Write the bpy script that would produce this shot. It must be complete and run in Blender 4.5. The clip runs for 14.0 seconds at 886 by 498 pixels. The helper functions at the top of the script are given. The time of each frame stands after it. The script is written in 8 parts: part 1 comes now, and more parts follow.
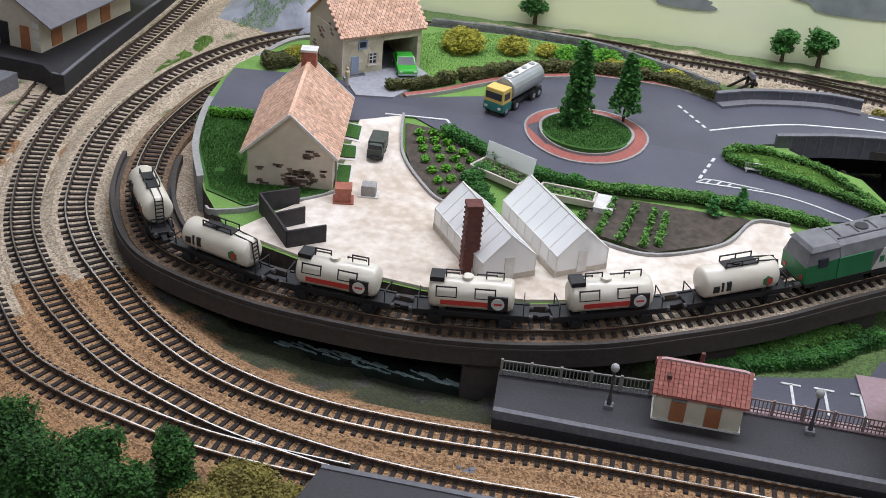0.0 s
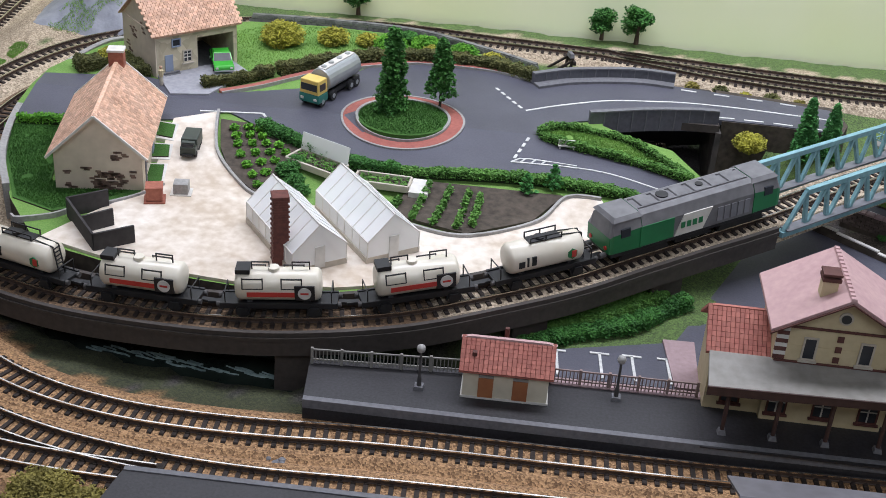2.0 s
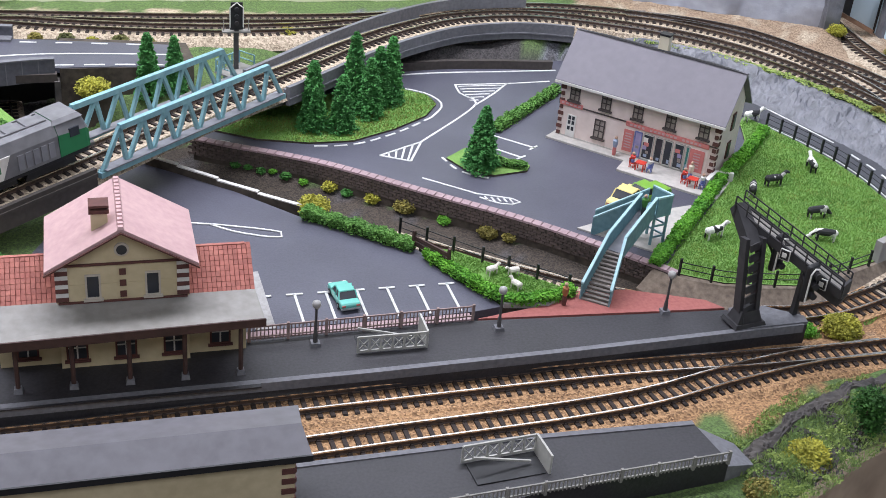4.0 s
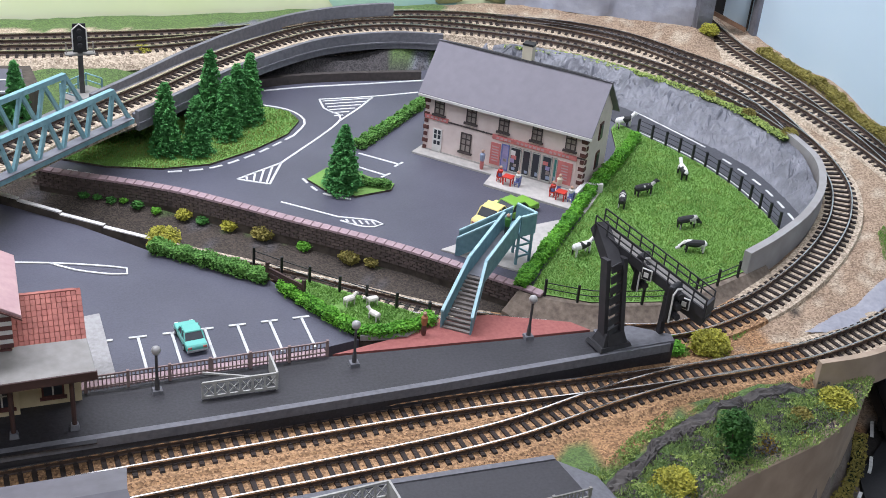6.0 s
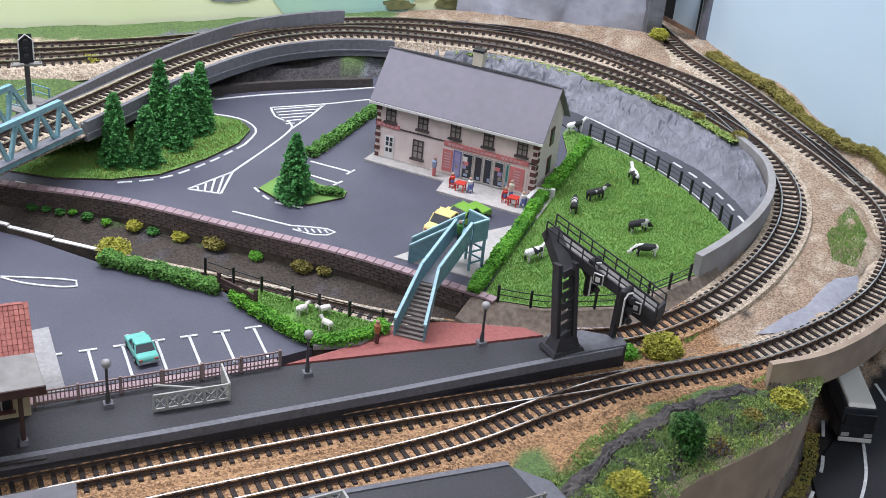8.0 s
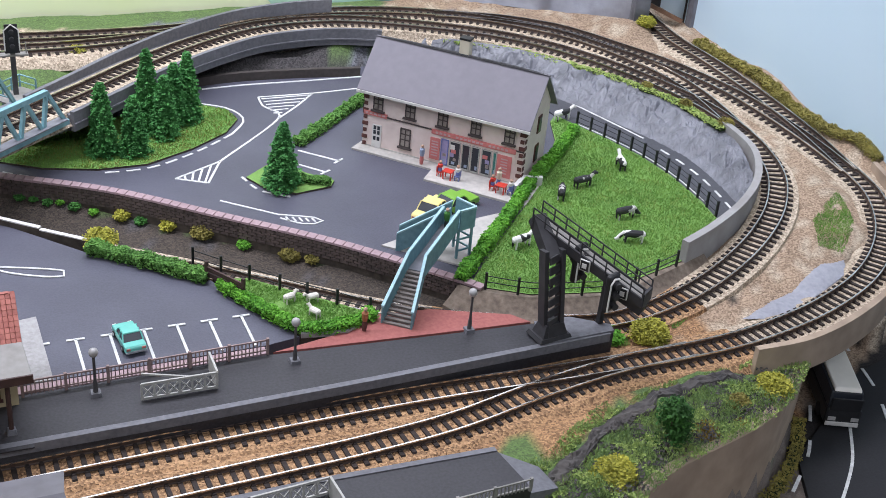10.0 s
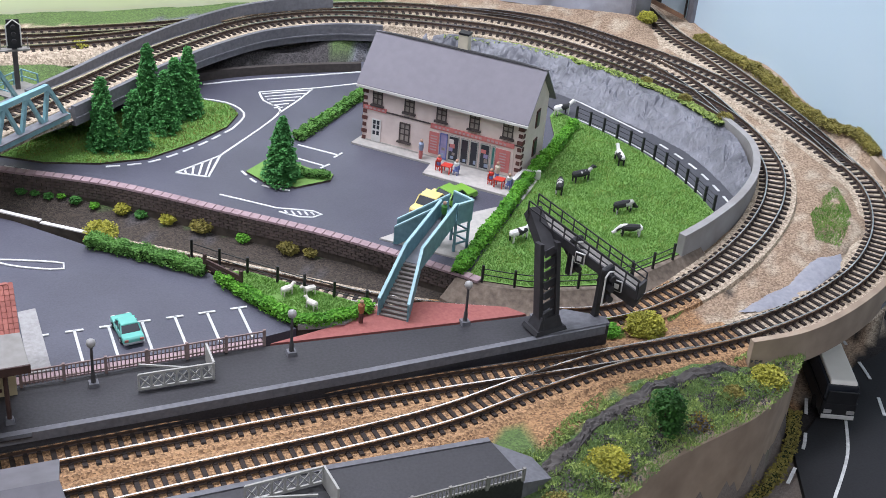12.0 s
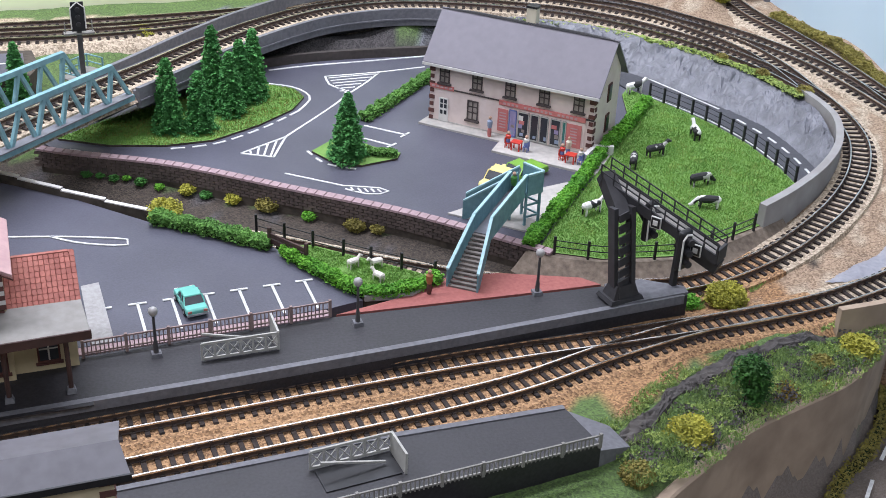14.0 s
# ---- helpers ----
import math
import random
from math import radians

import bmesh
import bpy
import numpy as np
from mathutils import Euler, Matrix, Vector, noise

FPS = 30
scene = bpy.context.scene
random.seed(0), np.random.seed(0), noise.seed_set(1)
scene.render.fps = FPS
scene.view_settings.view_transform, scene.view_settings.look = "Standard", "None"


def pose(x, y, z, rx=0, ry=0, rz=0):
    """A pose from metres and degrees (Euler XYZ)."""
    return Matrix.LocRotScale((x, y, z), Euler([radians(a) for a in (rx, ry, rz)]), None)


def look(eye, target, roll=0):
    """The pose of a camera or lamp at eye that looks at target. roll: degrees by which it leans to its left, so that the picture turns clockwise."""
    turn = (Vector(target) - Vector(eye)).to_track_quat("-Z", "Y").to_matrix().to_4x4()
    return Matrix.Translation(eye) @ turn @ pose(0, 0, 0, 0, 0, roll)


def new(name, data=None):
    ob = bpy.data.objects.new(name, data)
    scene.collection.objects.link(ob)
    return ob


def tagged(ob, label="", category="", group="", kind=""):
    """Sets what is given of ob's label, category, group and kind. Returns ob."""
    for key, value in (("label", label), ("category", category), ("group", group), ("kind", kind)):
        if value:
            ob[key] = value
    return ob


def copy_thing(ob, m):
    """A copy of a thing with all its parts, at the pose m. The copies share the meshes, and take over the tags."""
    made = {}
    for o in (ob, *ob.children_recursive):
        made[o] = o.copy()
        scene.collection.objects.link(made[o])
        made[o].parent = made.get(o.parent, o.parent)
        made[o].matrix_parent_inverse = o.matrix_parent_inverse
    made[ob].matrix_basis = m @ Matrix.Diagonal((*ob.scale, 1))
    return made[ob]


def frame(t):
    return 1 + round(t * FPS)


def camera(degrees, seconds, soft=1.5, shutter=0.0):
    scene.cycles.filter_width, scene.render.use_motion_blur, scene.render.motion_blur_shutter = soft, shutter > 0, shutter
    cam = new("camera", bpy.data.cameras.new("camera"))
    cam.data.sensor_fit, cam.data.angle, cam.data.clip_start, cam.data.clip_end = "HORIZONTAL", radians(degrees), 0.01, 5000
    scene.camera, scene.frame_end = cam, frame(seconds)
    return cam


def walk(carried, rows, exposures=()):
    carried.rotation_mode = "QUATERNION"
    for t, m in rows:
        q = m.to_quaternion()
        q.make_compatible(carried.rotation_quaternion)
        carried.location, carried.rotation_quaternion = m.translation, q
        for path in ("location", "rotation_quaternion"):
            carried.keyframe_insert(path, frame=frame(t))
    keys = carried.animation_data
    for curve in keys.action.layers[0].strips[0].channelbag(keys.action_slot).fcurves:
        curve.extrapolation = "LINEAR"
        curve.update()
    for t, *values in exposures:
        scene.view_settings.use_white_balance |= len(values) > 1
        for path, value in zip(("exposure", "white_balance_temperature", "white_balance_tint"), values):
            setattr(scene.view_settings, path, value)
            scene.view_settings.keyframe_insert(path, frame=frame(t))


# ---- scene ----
# camera and its walk: seconds, eye, yaw, pitch and lean in degrees
cam = camera(39.0, 14.0, soft=0.4)
PATH = [
    (0.0, (-0.2503, -0.6462, 0.5069), 9.85, -30.35, 4.94),
    (0.5, (-0.2536, -0.6431, 0.5062), 9.50, -30.41, 5.14),
    (1.0, (-0.2568, -0.6422, 0.5055), 9.04, -30.49, 5.13),
    (1.5, (-0.2433, -0.6421, 0.5063), 8.60, -30.46, 4.48),
    (2.0, (-0.1889, -0.6412, 0.5057), 4.17, -30.09, 4.25),
    (2.5, (-0.1397, -0.6404, 0.5010), -1.38, -29.81, 4.53),
    (3.0, (-0.1059, -0.6442, 0.4994), -8.98, -29.25, 6.32),
    (3.5, (-0.0880, -0.6451, 0.4924), -14.56, -28.66, 6.17),
    (4.0, (0.0045, -0.6308, 0.4804), -17.95, -29.75, 5.52),
    (4.2, (0.0377, -0.6212, 0.4789), -18.50, -30.94, 5.75),
    (6.3, (0.0631, -0.5991, 0.4898), -22.78, -29.54, 5.28),
    (6.5, (0.0653, -0.6009, 0.4893), -22.95, -29.37, 5.17),
    (7.0, (0.0652, -0.5999, 0.4894), -23.54, -29.19, 5.37),
    (7.5, (0.0657, -0.5987, 0.4908), -23.99, -29.26, 5.60),
    (8.0, (0.0643, -0.5999, 0.4909), -24.53, -29.42, 5.69),
    (10.5, (0.0691, -0.6039, 0.4896), -25.02, -29.91, 5.57),
    (11.0, (0.0719, -0.6045, 0.4891), -24.95, -30.04, 5.49),
    (11.5, (0.0727, -0.6091, 0.4879), -24.78, -30.03, 5.32),
    (12.0, (0.0731, -0.6138, 0.4903), -24.49, -29.93, 5.34),
    (12.5, (0.0730, -0.6209, 0.4931), -24.16, -29.78, 5.15),
    (13.0, (0.0728, -0.6261, 0.4939), -23.85, -29.51, 5.21),
    (13.5, (0.0640, -0.6196, 0.4701), -22.66, -29.31, 4.33),
    (14.0, (0.0808, -0.6101, 0.4431), -20.55, -29.08, 2.57),
]


def held(eye, yaw, pitch, lean):
    turn = Matrix.Rotation(radians(yaw), 4, "Z") @ Matrix.Rotation(radians(90 + pitch), 4, "X") @ Matrix.Rotation(radians(lean), 4, "Z")
    return Matrix.Translation(eye) @ turn


walk(cam, [(t, held(eye, yaw, pitch, lean)) for t, eye, yaw, pitch, lean in PATH], [(0.0, -0.2, 6450, 11.5), (2.5, -0.1, 6450, 11.5), (3.1, 0.36, 6450, 13), (6.5, 0.31, 6330, 13.5), (12.5, 0.31, 6330, 14), (14.0, 0.38, 6330, 14)])

# the room's light: ceiling tubes over the layout, daylight from a window behind, and an added front fill
world = bpy.data.worlds.new("room_air")
scene.world = world
world.use_nodes = True
world.node_tree.nodes["Background"].inputs["Color"].default_value = (0.75, 0.85, 1.0, 1)
world.node_tree.nodes["Background"].inputs["Strength"].default_value = 0.01
scene.view_settings.exposure = 0.0


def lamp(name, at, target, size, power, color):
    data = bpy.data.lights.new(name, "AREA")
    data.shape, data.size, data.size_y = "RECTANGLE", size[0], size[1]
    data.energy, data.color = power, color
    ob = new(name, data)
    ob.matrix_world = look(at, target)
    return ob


lamp("north_window", (0.0, 1.45, 1.15), (0.0, 0.3, 0), (2.6, 0.8), 18.0, (0.79, 0.87, 1.0))
# unseen fill lamp added behind the camera to brighten south-facing faces
lamp("south_fill", (0.0, -1.6, 1.95), (0.0, 0.6, 0), (2.4, 0.9), 25.0, (0.83, 0.885, 1.0))
lamp("ceiling_tubes", (-0.05, 0.4, 1.2), (-0.05, 0.78, 0), (1.9, 0.3), 28.5, (0.875, 0.905, 1.0))

# mesh tools: all plan numbers are in millimetres of the model railway
MM = 0.001
rng = np.random.default_rng(7)


class Shape:
    """Collects vertices and faces; slots hold the material index of each face."""

    def __init__(self):
        self.v, self.f, self.slots, self.count = [], [], [], 0

    def add(self, verts, faces, slot=0):
        self.v.append(np.asarray(verts, float).reshape(-1, 3))
        self.f += [tuple(i + self.count for i in face) for face in faces]
        self.slots += [slot] * len(faces)
        self.count += len(self.v[-1])

    def box(self, c, s, rz=0, slot=0, top=1.0, rx=0, ry=0):
        """A box centred in x and y, standing on c's z, its top scaled by top."""
        x, y, z = s[0] / 2, s[1] / 2, s[2]
        pts = [Vector((sx * x * k, sy * y * k, h)) for h, k in ((0, 1), (z, top)) for sx, sy in ((-1, -1), (1, -1), (1, 1), (-1, 1))]
        m = Matrix.Translation(c) @ pose(0, 0, 0, rx, ry, rz)
        self.add([m @ p for p in pts], [(3, 2, 1, 0), (4, 5, 6, 7), (0, 1, 5, 4), (1, 2, 6, 5), (2, 3, 7, 6), (3, 0, 4, 7)], slot)

    def prism(self, poly, z0, z1, slot=0):
        """An upright prism over a plan polygon (counted anticlockwise); heights may be functions of x and y."""
        low = [(x, y, z0(x, y) if callable(z0) else z0) for x, y in poly]
        high = [(x, y, z1(x, y) if callable(z1) else z1) for x, y in poly]
        n = len(poly)
        self.add(low + high, [tuple(range(n))[::-1], tuple(range(n, 2 * n))] + [(i, (i + 1) % n, n + (i + 1) % n, n + i) for i in range(n)], slot)

    def profile(self, pts, axis_len, c=(0, 0, 0), rz=0, slot=0):
        """A section in x and z drawn out along y by axis_len, centred."""
        n, h = len(pts), axis_len / 2
        m = Matrix.Translation(c) @ pose(0, 0, 0, 0, 0, rz)
        both = [m @ Vector((x, s * h, z)) for s in (-1, 1) for x, z in pts]
        self.add(both, [tuple(range(n)), tuple(range(n, 2 * n))[::-1]] + [(i, n + i, n + (i + 1) % n, (i + 1) % n) for i in range(n)], slot)

    def sweep(self, path, prof, closed=False, slot=0, caps=True):
        """A section of (across, up) points carried along a path; across is to the path's left."""
        path = np.asarray(path, float)
        d = np.gradient(path, axis=0) if not closed else np.roll(path, -1, 0) - np.roll(path, 1, 0)
        left = np.stack([-d[:, 1], d[:, 0]], 1)
        left /= np.linalg.norm(left, axis=1)[:, None] + 1e-9
        n, k = len(path), len(prof)
        v = np.zeros((n, k, 3))
        for j, (a, up) in enumerate(prof):
            v[:, j, :2] = path[:, :2] + left * a
            v[:, j, 2] = path[:, 2] + up
        ring = n if closed else n - 1
        faces = [(i * k + j, i * k + (j + 1) % k, ((i + 1) % n) * k + (j + 1) % k, ((i + 1) % n) * k + j) for i in range(ring) for j in range(k)]
        if caps and not closed:
            faces += [tuple(range(k))[::-1], tuple((n - 1) * k + j for j in range(k))]
        self.add(v, faces, slot)

    def cyl(self, c, r, h, n=12, r2=None, axis="z", slot=0):
        """A cylinder or cone from c along an axis."""
        r2 = r if r2 is None else r2
        a = np.arange(n) * 2 * np.pi / n
        ring = lambda q, t: np.stack([np.cos(a) * q, np.sin(a) * q, np.full(n, t)], 1)
        v = np.concatenate([ring(r, 0), ring(r2, h)])
        if axis == "x":
            v = v[:, [2, 0, 1]]
        if axis == "y":
            v = v[:, [1, 2, 0]]
        self.add(v + np.asarray(c), [tuple(range(n))[::-1], tuple(range(n, 2 * n))] + [(i, (i + 1) % n, n + (i + 1) % n, n + i) for i in range(n)], slot)

    def lathe(self, c, prof, n=16, axis="z", slot=0):
        """A turned body: (radius, height) points from bottom to top."""
        a = np.arange(n) * 2 * np.pi / n
        v = np.concatenate([np.stack([np.cos(a) * q, np.sin(a) * q, np.full(n, t)], 1) for q, t in prof])
        if axis == "x":
            v = v[:, [2, 0, 1]]
        if axis == "y":
            v = v[:, [1, 2, 0]]
        k = len(prof)
        faces = [(j * n + i, j * n + (i + 1) % n, (j + 1) * n + (i + 1) % n, (j + 1) * n + i) for j in range(k - 1) for i in range(n)]
        self.add(v + np.asarray(c), faces + [tuple(range(n))[::-1], tuple(range((k - 1) * n, k * n))], slot)

    def tube(self, a, b, r, n=6, slot=0, r2=None):
        """A round bar from a to b."""
        a, b = Vector(a), Vector(b)
        q = (b - a).to_track_quat("Z", "Y").to_matrix()
        r2 = r if r2 is None else r2
        v = [p + q @ Vector((math.cos(t) * k, math.sin(t) * k, 0)) for p, k in ((a, r), (b, r2)) for t in [2 * math.pi * i / n for i in range(n)]]
        self.add(v, [tuple(range(n))[::-1], tuple(range(n, 2 * n))] + [(i, (i + 1) % n, n + (i + 1) % n, n + i) for i in range(n)], slot)

    def beam(self, a, b, w, h, slot=0):
        """A square bar from a to b, w across and h deep."""
        a, b = Vector(a), Vector(b)
        d = (b - a).normalized()
        side = d.cross(Vector((0, 0, 1)))
        side = side.normalized() if side.length > 1e-3 else Vector((1, 0, 0))
        up = side.cross(d)
        v = [p + side * sx * w / 2 + up * sy * h / 2 for p in (a, b) for sx, sy in ((-1, -1), (1, -1), (1, 1), (-1, 1))]
        self.add(v, [(3, 2, 1, 0), (4, 5, 6, 7), (0, 1, 5, 4), (1, 2, 6, 5), (2, 3, 7, 6), (3, 0, 4, 7)], slot)

    def leaves(self, centres, size, slot=0, flat=0.0):
        """Small crumpled four-sided flakes at the given places."""
        c = np.asarray(centres, float)
        n = len(c)
        base = np.array([(-1, -0.7, 0), (1, -0.7, 0.25), (0.9, 0.8, -0.1), (-0.8, 0.7, 0.3)])
        a, b, g = rng.uniform(0, 6.283, n), rng.uniform(-1.2, 1.2, n) * (1 - flat), rng.uniform(0, 6.283, n)
        s = size * rng.uniform(0.55, 1.3, n)
        v = base[None] * s[:, None, None]
        x, y, z = v[..., 0], v[..., 1], v[..., 2]
        ca, sa, cb, sb = np.cos(a)[:, None], np.sin(a)[:, None], np.cos(b)[:, None], np.sin(b)[:, None]
        x, y = x * ca - y * sa, x * sa + y * ca
        y, z = y * cb - z * sb, y * sb + z * cb
        ca, sa = np.cos(g)[:, None], np.sin(g)[:, None]
        x, y = x * ca - y * sa, x * sa + y * ca
        v = np.stack([x, y, z], -1) + c[:, None]
        self.add(v, [(4 * i, 4 * i + 1, 4 * i + 2, 4 * i + 3) for i in range(n)], slot)

    def blades(self, roots, tall, slot=0):
        """Thin leaning blades of grass that stand on the given places."""
        c = np.asarray(roots, float)
        n = len(c)
        a, b = rng.uniform(0, 6.283, n), rng.uniform(0, 6.283, n)
        h, w = tall * rng.uniform(0.5, 1.25, n), tall * rng.uniform(0.14, 0.24, n)
        side = np.stack([np.cos(a) * w, np.sin(a) * w, np.zeros(n)], 1)
        tip = np.stack([np.cos(b) * h * rng.uniform(0.1, 0.9, n), np.sin(b) * h * rng.uniform(0.1, 0.9, n), h], 1)
        v = np.stack([c - side, c + side, c + tip], 1)
        self.add(v, [(3 * i, 3 * i + 1, 3 * i + 2) for i in range(n)], slot)

    def mesh(self, name, mats, smooth=False):
        me = bpy.data.meshes.new(name)
        v = np.concatenate(self.v) * MM
        me.from_pydata(v.tolist(), [], self.f)
        for m in mats:
            me.materials.append(m)
        if any(self.slots):
            me.polygons.foreach_set("material_index", self.slots)
        if smooth:
            me.polygons.foreach_set("use_smooth", [True] * len(me.polygons))
        me.validate()
        me.update()
        return me


def thing(name, at=(0, 0, 0), rz=0, label="", category="", group="", kind=""):
    """An Empty at the thing's base that will hold its parts."""
    ob = new(name)
    ob.empty_display_size = 0.005
    ob.matrix_basis = pose(at[0] * MM, at[1] * MM, at[2] * MM, 0, 0, rz)
    return tagged(ob, label, category, group, kind)


def part(name, shape, mats, parent=None, label="", at=None, rz=0, bevel=0.0, smooth=False):
    """Links a shape as one mesh object under a thing or a part."""
    mats = mats if isinstance(mats, (list, tuple)) else [mats]
    ob = new(name, shape.mesh(name, mats, smooth))
    if at is not None or rz:
        at = at or (0, 0, 0)
        ob.matrix_basis = pose(at[0] * MM, at[1] * MM, at[2] * MM, 0, 0, rz)
    ob.parent = parent
    if label:
        ob["label"] = label
    if bevel:
        mod = ob.modifiers.new("edges", "BEVEL")
        mod.width, mod.segments, mod.limit_method, mod.angle_limit = bevel * MM, 2, "ANGLE", radians(40)
    return ob


def structure(name, shape, mats, label, category="", smooth=False, bevel=0.0, kind="structure"):
    return tagged(part(name, shape, mats, smooth=smooth, bevel=bevel), label, category or name.split("_")[0], kind=kind)


def glide(pts, step=8.0, closed=False):
    """A smooth path through points, evenly stepped."""
    p = np.asarray(pts, float)
    out = []
    n = len(p)
    for i in range(n if closed else n - 1):
        if closed:
            a, b, c, d = p[(i - 1) % n], p[i], p[(i + 1) % n], p[(i + 2) % n]
        else:
            a, b, c, d = p[max(i - 1, 0)], p[i], p[i + 1], p[min(i + 2, n - 1)]
        for t in np.linspace(0, 1, 24, endpoint=False):
            out.append(0.5 * (2 * b + (c - a) * t + (2 * a - 5 * b + 4 * c - d) * t * t + (3 * b - a - 3 * c + d) * t**3))
    out.append(p[0] if closed else p[-1])
    out = np.array(out)
    s = np.r_[0, np.cumsum(np.linalg.norm(np.diff(out, axis=0), axis=1))]
    k = max(2, int(round(s[-1] / step)) + 1)
    u = np.linspace(0, s[-1], k)
    out = np.stack([np.interp(u, s, out[:, j]) for j in range(p.shape[1])], 1)
    return out[:-1] if closed else out


def lift(pts, z):
    """Plan points with a height, or with the height that z gives for x and y."""
    return [(x, y, z(x, y) if callable(z) else z) for x, y in pts]

# materials


def paint(name, a, b=None, grain=200.0, rough=0.7, bump=0.0, metal=0.0, blotch=30.0, mix=0.6, detail=5.0, coat=0.0, kind="noise", deep=0.0006):
    """A surface of two tones: grain per metre for the fine pattern, blotch per metre for stains."""
    m = bpy.data.materials.new(name)
    m.use_nodes = True
    t = m.node_tree
    n, link = t.nodes, t.links.new
    bsdf = n["Principled BSDF"]
    b = b or tuple(c * 0.7 for c in a)
    geo = n.new("ShaderNodeNewGeometry")
    fine = n.new("ShaderNodeTexVoronoi" if kind == "stones" else "ShaderNodeTexNoise")
    fine.inputs["Scale"].default_value = grain
    if kind != "stones":
        fine.inputs["Detail"].default_value = detail
    wide = n.new("ShaderNodeTexNoise")
    wide.inputs["Scale"].default_value = blotch
    wide.inputs["Detail"].default_value = 3
    link(geo.outputs["Position"], fine.inputs["Vector"])
    link(geo.outputs["Position"], wide.inputs["Vector"])
    fine_out = fine.outputs["Color"] if kind == "stones" else fine.outputs["Fac"]
    if kind == "stones":
        grey = n.new("ShaderNodeSeparateColor")
        link(fine_out, grey.inputs[0])
        fine_out = grey.outputs[0]
    blend = n.new("ShaderNodeMath")
    blend.operation = "MULTIPLY_ADD"
    link(fine_out, blend.inputs[0])
    blend.inputs[1].default_value = mix
    scale = n.new("ShaderNodeMath")
    scale.operation = "MULTIPLY"
    scale.inputs[1].default_value = 1 - mix
    link(wide.outputs["Fac"], scale.inputs[0])
    link(scale.outputs[0], blend.inputs[2])
    ramp = n.new("ShaderNodeValToRGB")
    lo, hi = (0.12, 0.85) if kind == "stones" else (0.36, 0.64)
    ramp.color_ramp.elements[0].position, ramp.color_ramp.elements[1].position = lo, hi
    ramp.color_ramp.elements[0].color, ramp.color_ramp.elements[1].color = (*b, 1), (*a, 1)
    link(blend.outputs[0], ramp.inputs[0])
    link(ramp.outputs[0], bsdf.inputs["Base Color"])
    bsdf.inputs["Roughness"].default_value = rough
    bsdf.inputs["Metallic"].default_value = metal
    bsdf.inputs["Coat Weight"].default_value = coat
    if bump:
        rise = n.new("ShaderNodeBump")
        rise.inputs["Strength"].default_value = min(1.0, bump)
        rise.inputs["Distance"].default_value = deep
        link(fine.outputs["Distance"] if kind == "stones" else fine.outputs["Fac"], rise.inputs["Height"])
        link(rise.outputs[0], bsdf.inputs["Normal"])
    return m


def leafy(name, a, b, rough=0.8):
    """Foliage: the tone changes from flake to flake."""
    m = bpy.data.materials.new(name)
    m.use_nodes = True
    n, link = m.node_tree.nodes, m.node_tree.links.new
    geo = n.new("ShaderNodeNewGeometry")
    ramp = n.new("ShaderNodeValToRGB")
    ramp.color_ramp.elements[0].color, ramp.color_ramp.elements[1].color = (*b, 1), (*a, 1)
    noise_tex = n.new("ShaderNodeTexNoise")
    noise_tex.inputs["Scale"].default_value = 60
    link(geo.outputs["Position"], noise_tex.inputs["Vector"])
    mixer = n.new("ShaderNodeMath")
    mixer.operation = "MULTIPLY_ADD"
    mixer.inputs[1].default_value = 0.55
    half = n.new("ShaderNodeMath")
    half.operation = "MULTIPLY_ADD"
    half.inputs[1].default_value = 1.3
    half.inputs[2].default_value = -0.42
    link(noise_tex.outputs["Fac"], half.inputs[0])
    link(geo.outputs["Random Per Island"], mixer.inputs[0])
    link(half.outputs[0], mixer.inputs[2])
    link(mixer.outputs[0], ramp.inputs[0])
    link(ramp.outputs[0], n["Principled BSDF"].inputs["Base Color"])
    n["Principled BSDF"].inputs["Roughness"].default_value = rough
    return m


BALLAST = paint("ballast", (0.54, 0.32, 0.16), (0.10, 0.05, 0.023), 760, 0.9, 0.8, mix=0.65, kind="stones")
# viaduct ballast: dirt and shadow both put into this darker tone
BALLAST_DARK = paint("ballast_dark", (0.24, 0.15, 0.085), (0.07, 0.045, 0.03), 520, 0.9, 0.8, mix=0.65, kind="stones")
BALLAST_PALE = paint("ballast_pale", (0.62, 0.51, 0.38), (0.20, 0.15, 0.10), 640, 0.9, 0.8, mix=0.65, kind="stones")
ASPHALT = paint("asphalt", (0.094, 0.094, 0.122), (0.062, 0.062, 0.083), 700, 0.5, 0.2, blotch=14, mix=0.4)
PLATFORM = paint("platform_tar", (0.036, 0.034, 0.039), (0.018, 0.017, 0.019), 500, 0.55, 0.2, blotch=20)
CONCRETE = paint("concrete_grey", (0.185, 0.185, 0.20), (0.12, 0.12, 0.13), 300, 0.75, 0.15, blotch=15)
PALECONC = paint("pale_concrete", (0.36, 0.36, 0.39), (0.27, 0.27, 0.30), 250, 0.75, 0.15, blotch=15)
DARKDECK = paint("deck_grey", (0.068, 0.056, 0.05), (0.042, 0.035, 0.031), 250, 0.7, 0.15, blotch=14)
GRASS = paint("grass", (0.20, 0.35, 0.085), (0.11, 0.23, 0.045), 900, 0.95, 0.5, blotch=25)
LAWN = paint("lawn", (0.055, 0.155, 0.024), (0.028, 0.09, 0.012), 900, 0.95, 1.0, blotch=25)
ROCK = paint("rock_grey", (0.205, 0.208, 0.232), (0.10, 0.102, 0.116), 55, 0.4, 1.0, blotch=18, deep=0.003, detail=8)
ROCKPALE = paint("rock_pale", (0.36, 0.375, 0.425), (0.20, 0.21, 0.245), 40, 0.55, 1.0, blotch=16, deep=0.003, detail=7)
